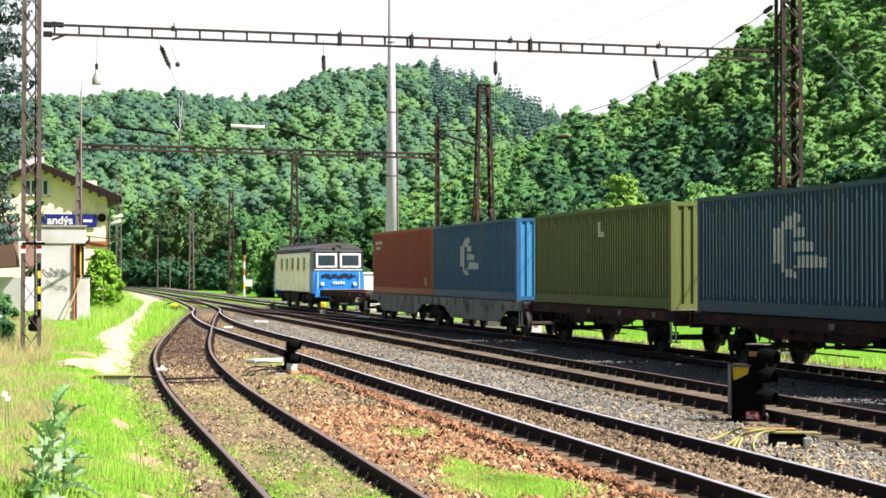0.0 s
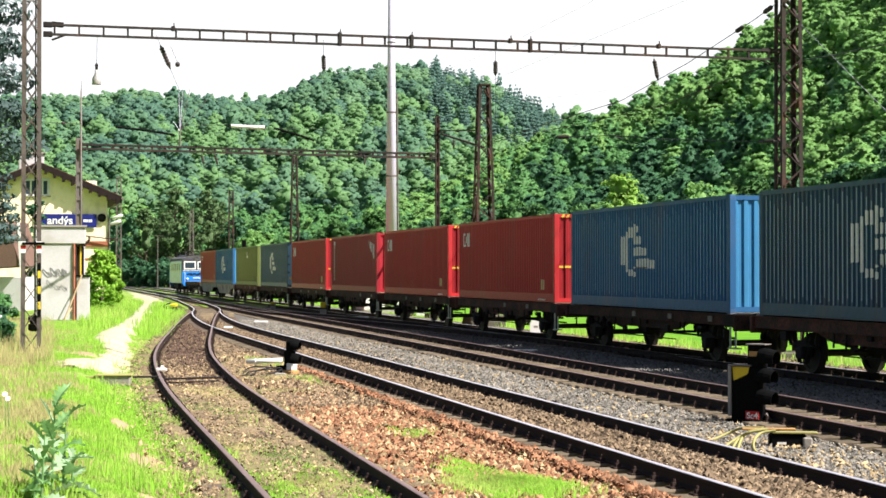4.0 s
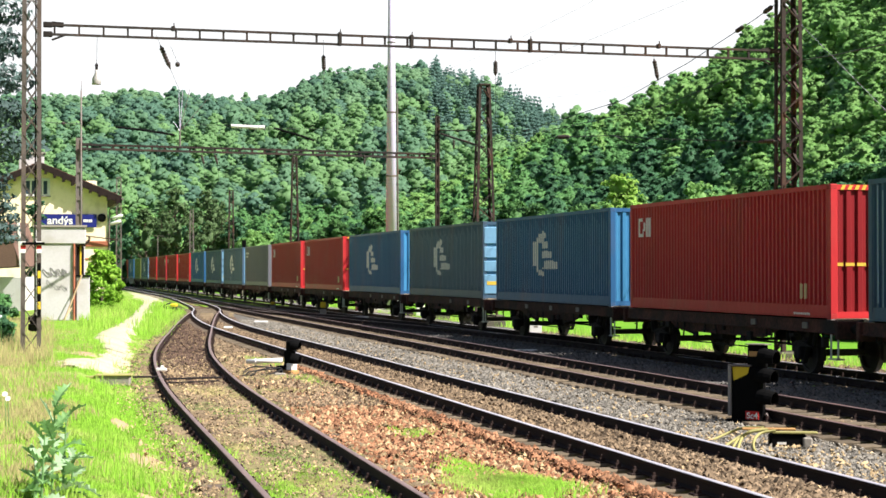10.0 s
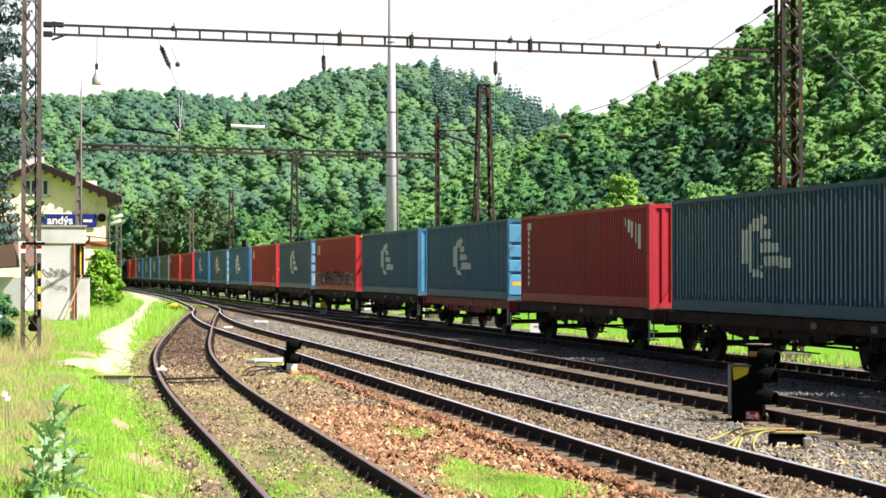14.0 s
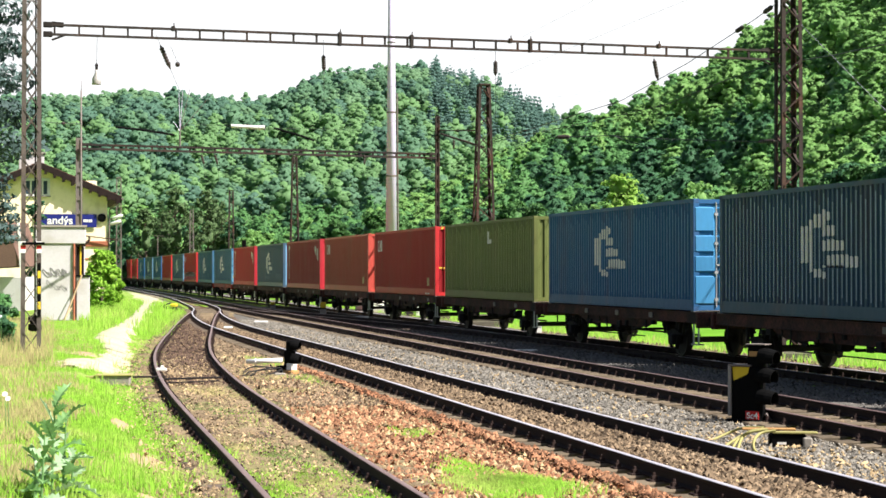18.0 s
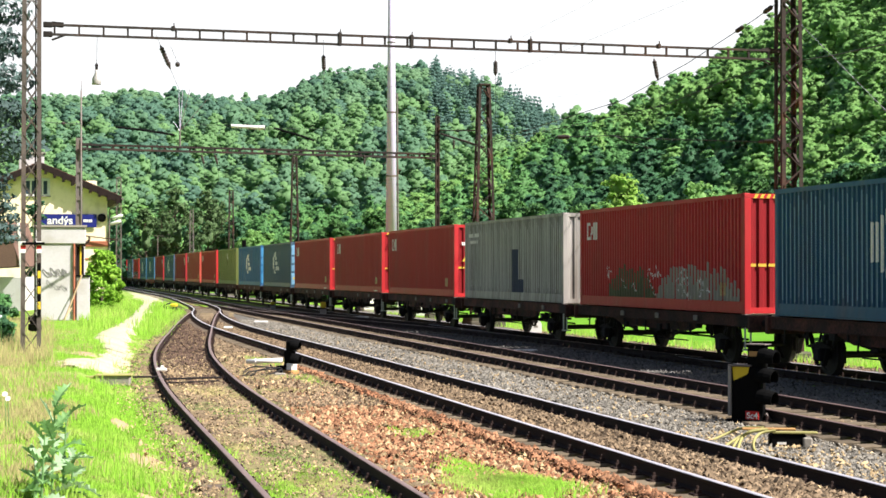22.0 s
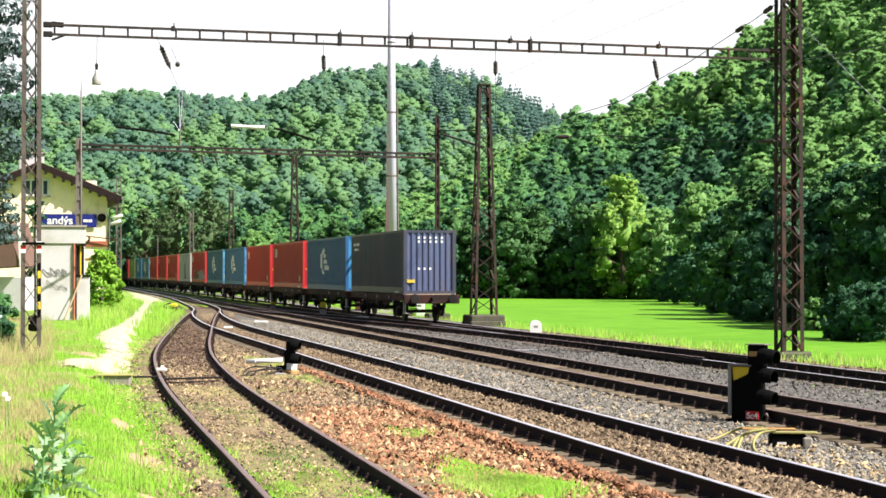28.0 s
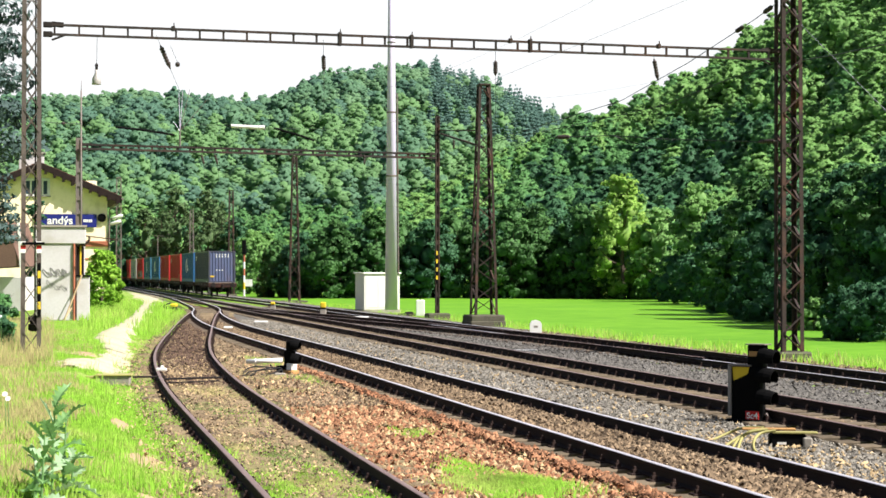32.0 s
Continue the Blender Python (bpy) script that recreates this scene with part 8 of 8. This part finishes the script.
    for i, pts in enumerate((((1318, 757, 23.6), (1296, 763, 24.0), (1262, 778, 23.9)), ((1325, 765, 23.0), (1304, 780, 23.0), (1292, 801, 22.2)), ((1345, 767, 22.6), (1333, 782, 22.4), (1338, 800, 22.2), (1372, 812, 21.5)), ((1312, 771, 23.2), (1282, 790, 23.0)), ((1330, 762, 23.1), (1312, 776, 23.0), (1304, 799, 22.3)))):
        line = [top[i % 3]] + [spot(a, b, e) for a, b, e in pts]
        fine = []
        for k in range(len(line) - 1):
            p0, p1, p2, p3 = line[max(k - 1, 0)], line[k], line[k + 1], line[min(k + 2, len(line) - 1)]
            for q in range(6):
                t = q / 6
                fine.append(0.5 * ((2 * p1) + (p2 - p0) * t + (2 * p0 - 5 * p1 + 4 * p2 - p3) * t * t + (3 * p1 - p0 - 3 * p2 + p3) * t ** 3))
        fine.append(line[-1])
        solid("signal_cable", Mesh().line(fine, 0.02, 7), CABLE_YELLOW, "yellow-sleeved signal cable curving to the ground", "cable", smooth=True)
    solid("signal_cable", Mesh().line([low(1300, 806), low(1370, 808), low(1420, 815)], 0.016, 6), CABLE_BLACK, "black cable lying on the ballast", "cable", smooth=True)


dwarf_signal_big()


def dwarf_signal_small():
    d = 39.0
    o = spot(513, 660, d)
    k = d / 3000
    ob = thing("dwarf_signal", "small black dwarf signal on a tan concrete foot", "railway signal", Matrix.Translation((o.x, o.y, -0.19)) @ Matrix.Rotation(radians(-34), 4, "Z"))
    Z = lambda py: (662 - py) * k
    part("lower_case", Mesh().bevel_box(-0.13, 0.10, -0.08, 0.12, Z(652), Z(618), 0.03), BLACK, ob)
    part("upper_case", Mesh().bevel_box(-0.10, 0.14, -0.06, 0.12, Z(622), Z(600), 0.04), BLACK, ob)
    for py in (609, 634):
        h = part("hood", hood_mesh(0.13, 0.2), BLACK, ob)
        h.matrix_basis = pose(0.05, 0.0, Z(py), 0, 6, 20)
    part("white_foot_plate", Mesh().bevel_box(-0.02, 0.14, -0.10, 0.1, Z(652), Z(640), 0.01), WHITE, ob)
    part("concrete_foot", Mesh().bevel_box(-0.16, 0.18, -0.12, 0.15, Z(676), Z(652), 0.03), ORANGE_WOOD, ob)
    part("side_box", Mesh().bevel_box(-0.36, -0.14, -0.08, 0.12, Z(668), Z(645), 0.02), BLACK, ob)
    pipe = spot(470, 640, 40)
    solid("white_pipe", Mesh().tube((-0.45, 0, 0), (0.40, 0, 0.03), 0.055, n=12).tube((-0.26, 0, 0.01), (-0.22, 0, 0.01), 0.062, n=12), WHITE, "white plastic pipe lying between the tracks", "pipe", Matrix.Translation((pipe.x, pipe.y, pipe.z)), smooth=True)
    for a, b, c, e in ((430, 662, 452, 648), (440, 668, 480, 650), (436, 672, 500, 664), (428, 668, 462, 655), (400, 672, 470, 668), (446, 676, 492, 660)):
        p, q = spot(a, b, 38), spot(c, e, 38.6)
        solid("signal_cable", Mesh().line([p, p.lerp(q, 0.4) + Vector((0, 0, 0.06)), q, spot(500, 652, 39)], 0.016, 6), CABLE_BLACK, "black cable looping beside the small signal", "cable", smooth=True)
    st = spot(496, 668, 38.5)
    solid("pale_block", Mesh().bevel_box(-0.12, 0.12, -0.08, 0.08, 0, 0.10, 0.02), CONCRETE, "pale broken concrete block in the ballast", "concrete block", pose(st.x, st.y, -0.2))


dwarf_signal_small()


def rod_and_cover():
    # Drive cover beside the siding and the rods that cross it.
    d = 35.5
    o = spot(195, 672, d)
    ob = thing("drive_cover", "yellow-edged grey metal cover beside the siding", "cover box", Matrix.Translation((o.x, o.y, -0.08)) @ Matrix.Rotation(radians(4), 4, "Z"))
    part("box", Mesh().bevel_box(-0.27, 0.42, -0.14, 0.2, -0.1, 0.10, 0.015), CONCRETE, ob)
    part("lid", Mesh().bevel_box(-0.30, 0.46, -0.17, 0.24, 0.10, 0.135, 0.01), CABLE_YELLOW, ob)
    part("lug", Mesh().bevel_box(-0.52, -0.30, -0.12, 0.1, 0.02, 0.10, 0.01), CABLE_YELLOW, ob)
    a, b = spot(235, 668, d), spot(400, 667, 36.5)
    r = thing("point_rod", "dark steel rods crossing under the siding's rails", "point rod")
    part("rod", Mesh().tube(spot(236, 667, d), spot(292, 667, 35.8), 0.022, n=7), DARKIRON, r)
    part("rod", Mesh().tube(spot(292, 671, 35.8), spot(392, 668, 36.4), 0.022, n=7), DARKIRON, r)
    part("rod", Mesh().tube(spot(296, 678, 35.4), spot(388, 674, 36.0), 0.016, n=7), DARKIRON, r)
    part("clamp", Mesh().bevel_box(-0.11, 0.11, -0.05, 0.05, -0.03, 0.03, 0.012, m=Matrix.Translation(spot(286, 654, 36.6))), WHITE, r, "white clamp on the rail")
    part("clamp_eye", Mesh().lathe([(0.025, -0.05), (0.045, 0), (0.025, 0.05)], 10, m=Matrix.Translation(spot(287, 651, 36.6))), WHITE, r)


rod_and_cover()


def small_things():
    for px, py, d, h, cap in ((572, 560, 92, 0.85, True), (483, 548, 112, 0.5, True)):
        p = spot(px, py, d)
        ob = thing("marker_post", "short concrete marker post with a yellow cap", "marker post", pose(p.x, p.y, -0.3))
        part("post", Mesh().bevel_box(-0.17, 0.17, -0.14, 0.14, 0, h * 0.6, 0.03), CONCRETE, ob)
        part("cap", Mesh().bevel_box(-0.15, 0.15, -0.12, 0.12, h * 0.62, h, 0.05), YELLOW, ob)
        part("band", Mesh().box(-0.18, 0.18, -0.15, 0.15, h * 0.56, h * 0.62), BLACK, ob)
    p = spot(948, 587, 69)
    ob = thing("kilometre_stone", "small white rounded kilometre stone in the grass", "milestone", pose(p.x, p.y, -0.35))
    M = Mesh().prism([(-0.24, 0), (0.24, 0), (0.24, 0.42), (0.17, 0.54), (0.0, 0.58), (-0.17, 0.54), (-0.24, 0.42)], -0.12, 0.12)
    part("stone", M, WHITE, ob)
    part("number_bar", Mesh().box(-0.08, 0.08, -0.128, -0.121, 0.28, 0.36), CONCRETE, ob)
    p = spot(744, 553, 99)
    ob = thing("white_post_box", "small pale grey cabinet post in the grass", "cabinet", pose(p.x, p.y, -0.4))
    part("case", Mesh().bevel_box(-0.25, 0.25, -0.2, 0.2, 0, 0.95, 0.03), WHITE, ob)
    part("finial", Mesh().tube((0, 0, 0.95), (0, 0, 1.15), 0.04, 0.02, 8), BLACK, ob)
    p = spot(720, 556, 97)
    solid("cable_drum", Mesh().bevel_box(-0.5, 0.5, -0.2, 0.2, 0, 0.16, 0.05).bevel_box(-0.1, 0.35, -0.15, 0.15, 0.12, 0.26, 0.04), DARKIRON, "dark iron trackside fitting in the grass", "fitting", pose(p.x, p.y, -0.35))
    for px, py, d, w in ((930, 620, 52, 0.36), (640, 561, 85, 0.35), (462, 569, 75, 0.3), (404, 579, 68, 0.18)):
        p = spot(px, py, d)
        solid("pale_slab", Mesh().bevel_box(-w, w, -0.14, 0.14, 0, 0.07, 0.02), WHITE, "whitewashed concrete slab lying in the ballast", "slab", Matrix.Translation((p.x, p.y, p.z - 0.05)) @ Matrix.Rotation(radians(10), 4, "Z"))
    # Signal far down the line.
    p = spot(432, 525, 172)
    ob = thing("line_signal", "tall signal with a black head on a red and white post", "railway signal", pose(p.x, p.y, -0.3))
    for q in range(6):
        part("post_band", Mesh().tube((0, 0, 0.7 * q), (0, 0, 0.7 * q + 0.7), 0.11, n=10), WHITE if q % 2 == 0 else (YELLOW if q == 1 else BRICKBAND), ob)
    part("head", Mesh().bevel_box(-0.2, 0.2, -0.15, 0.15, 4.2, 5.7, 0.05), BLACK, ob)
    part("board", Mesh().bevel_box(0.1, 0.85, -0.06, -0.02, 1.0, 1.7, 0.01), WHITE, ob)
    for px, top, d in ((279, 415, 250), (301, 453, 250)):
        p = spot(px, 505, d)
        z = spot(px, top, d).z
        ob = thing("distant_lamp_post", "thin pale lamp post beside the far tracks", "lamp post", pose(p.x, p.y, -0.2))
        part("pole", Mesh().tube((0, 0, 0), (0, 0, z), 0.08, 0.06, 8), MAST_GREY, ob)
        part("arm", Mesh().bar((-0.5, 0, z), (0.9, 0, z - 0.05), 0.07), MAST_GREY, ob)
    # Lamp hung from the beam, and the twin lamp on its cable.
    LAMP_GREY = mat("dull_zinc_lamp_shade", (0.42, 0.40, 0.38), (0.28, 0.26, 0.24), 0.6, metal=0.2)
    top, p = spot(171, 64, 44.4), spot(170, 132, 44.4)
    ob = thing("hanging_lamp", "bell-shaped grey lamp hung from the portal beam", "lamp")
    part("rod", Mesh().tube(top, p + Vector((0, 0, 0.2)), 0.007, n=5), WIRE, ob)
    part("neck", Mesh().lathe([(0.02, 0.12), (0.035, 0.13), (0.045, 0.25), (0.02, 0.30)], 12, m=Matrix.Translation(p)), DARKIRON, ob)
    part("shade", Mesh().lathe([(0.12, -0.26), (0.125, -0.25), (0.11, -0.1), (0.05, 0.02), (0.045, 0.13)], 16, m=Matrix.Translation(p)), LAMP_GREY, ob, smooth=True)
    a, b = spot(409, 223, 84), spot(459, 226, 84)
    ob = thing("cable_lamp", "long white lamp slung from a span wire", "lamp")
    part("tube", Mesh().tube(a, b, 0.09, 0.10, 10), WHITE, ob)
    part("end_cap", Mesh().tube(b, b + Vector((0.25, 0, 0.02)), 0.13, 0.1, 10), WHITE, ob)
    part("wire", Mesh().line([spot(320, 219, 84), a, b, spot(692, 232, 107)], 0.009), WIRE, ob)
    # Yellow point motor where the siding joins.
    p = spot(300, 545, 100)
    ob = thing("point_motor", "yellow-capped point motor beside the turnout", "point motor", pose(p.x, p.y, -0.2))
    part("case", Mesh().bevel_box(-0.9, 0.5, -0.3, 0.3, 0, 0.35, 0.05), DARKIRON, ob)
    part("cover", Mesh().bevel_box(0.10, 0.45, -0.32, 0.32, 0.3, 0.52, 0.06), YELLOW, ob)
    part("lever", Mesh().bar((-0.6, -0.3, 0.3), (0.1, -0.35, 0.55), 0.06), DARKIRON, ob)
    # Old stakes fanned behind the beam.
    base = spot(318, 232, 86.9)
    ob = thing("antenna_array", "fan of thin pale rods on a distant mast", "antenna")
    for px, py in ((316, 165), (323, 160), (335, 158), (376, 165), (306, 215)):
        part("rod", Mesh().tube(base, spot(px, py, 86.9), 0.02, 0.012, 6), POLE_CONC if px < 330 else MAST_GREY, ob)
    part("pole", Mesh().tube(spot(318, 262, 86.9), base, 0.05, 0.04, 8), MAST_GREY, ob)


small_things()


# ---- thistle and weeds in the foreground ----
THISTLE = mat("blue_green_thistle_leaf", (0.25, 0.44, 0.16), (0.13, 0.27, 0.09), 0.45, scale=5, fine=30, bump=0.1, trans=0.3, spec=0.45)
PETAL = mat("white_petal", (0.8, 0.8, 0.78), (0.7, 0.7, 0.66), 0.7, bump=0)


def jagged_leaf(length, width, droop, lobes=5):
    """A broad lobed leaf that narrows to its stalk, folded along the midrib."""
    M = Mesh()
    v, f = [], []
    n = lobes * 2 + 1
    for i in range(n + 1):
        t = i / n
        full = width * (0.28 + 0.72 * math.sin(math.pi * min(1, 0.12 + 0.80 * t)) ** 1.2) * (1 - 0.75 * max(0, t - 0.75) * 4)
        w = max(0.004, full * (1.0 if i % 2 else 0.42))
        z = length * (0.42 * t - droop * t * t)
        x = length * t * (1 - 0.12 * droop * t)
        back = (0.07 if i % 2 else 0) * length
        v += [(x, 0, z - 0.010), (x + back, w, z + 0.35 * w * (1 if i % 2 else 0.6)), (x + back, -w, z + 0.30 * w * (1 if i % 2 else 0.6))]
    for i in range(n):
        a, b = 3 * i, 3 * (i + 1)
        f += [(a, a + 1, b + 1, b), (a, b, b + 2, a + 2)]
    return M.add(v, f)


def thistle(px, py, d, h, seed, n=15):
    g = np.random.default_rng(seed)
    o = spot(px, py, d)
    ob = thing("thistle", "tall blue-green sow thistle with broad jagged leaves", "weed", pose(o.x, o.y, float(land(o.x, o.y)) - 0.02))
    part("stem", Mesh().tube((0, 0, 0), (0.015, 0, h * 0.5), 0.013, 0.010, 7).tube((0.015, 0, h * 0.5), (0.03, 0.01, h * 0.95), 0.010, 0.005, 7), THISTLE, ob)
    for k in range(n):
        t = (k + 0.5) / n
        L = (0.34 - 0.10 * t) * g.uniform(0.75, 1.2) * (0.55 + 0.45 * h)
        lf = part("leaf", jagged_leaf(L, L * g.uniform(0.24, 0.36), g.uniform(0.1, 0.7), int(g.integers(3, 6))), THISTLE if k % 3 else THISTLE_PALE, ob)
        lf.matrix_basis = pose(0.025 * t, 0, h * (0.08 + 0.87 * t), 0, 0, k * 137.5 + g.uniform(-30, 30)) @ pose(0, 0, 0, g.uniform(-45, 45), -5 - 40 * t * g.uniform(0.3, 1.3), 0)
    return ob


THISTLE_PALE = mat("pale_grey_green_thistle_leaf", (0.36, 0.50, 0.30), (0.22, 0.34, 0.18), 0.5, scale=5, fine=30, bump=0.1, trans=0.3, spec=0.4)
thistle(92, 862, 15.6, 1.0, 1, 12)
thistle(74, 868, 15.2, 0.74, 2, 8)
thistle(112, 858, 15.9, 0.82, 4, 9)
thistle(60, 872, 15.3, 0.45, 6, 7)
thistle(126, 860, 16.0, 0.45, 3, 7)
for i, (px, py, d) in enumerate(((10, 698, 22), (15, 706, 22.3), (2, 560, 43))):
    o = spot(px, py, d)
    gz = float(land(o.x, o.y))
    ob = thing("white_flower", "white wild flower on a thin stalk", "flower", pose(o.x, o.y, gz))
    part("stalk", Mesh().tube((0.02, 0, 0), (0, 0, o.z - gz), 0.006, 0.004, 5), THISTLE, ob)
    for k in range(7):
        p = part("petal", Mesh().add([(0, -0.007, 0), (0.02, -0.017, 0.008), (0.042, 0, 0.011), (0.02, 0.017, 0.008)], [(0, 1, 2, 3)]), PETAL, ob)
        p.matrix_basis = pose(0, 0, o.z - gz, 60, 0, 0) @ pose(0, 0, 0, 0, 0, k * 51)


def motions():
    for ob, s, z in MOVERS:
        walk(ob, [(t, on_track(s + SPEED * (t - 19.0), z)) for t in (0.0, 8.0, 16.0, 24.0, 32.0)])
    # Every wheelset rolls without slip; one row for each picture keeps each step under a quarter turn.
    for ob, c, r in WHEELS:
        walk(ob, [(k / FPS, Matrix.Translation(c) @ Matrix.Rotation(-SPEED * k / FPS / r, 4, "X")) for k in range(int(32 * FPS) + 1)])


motions()
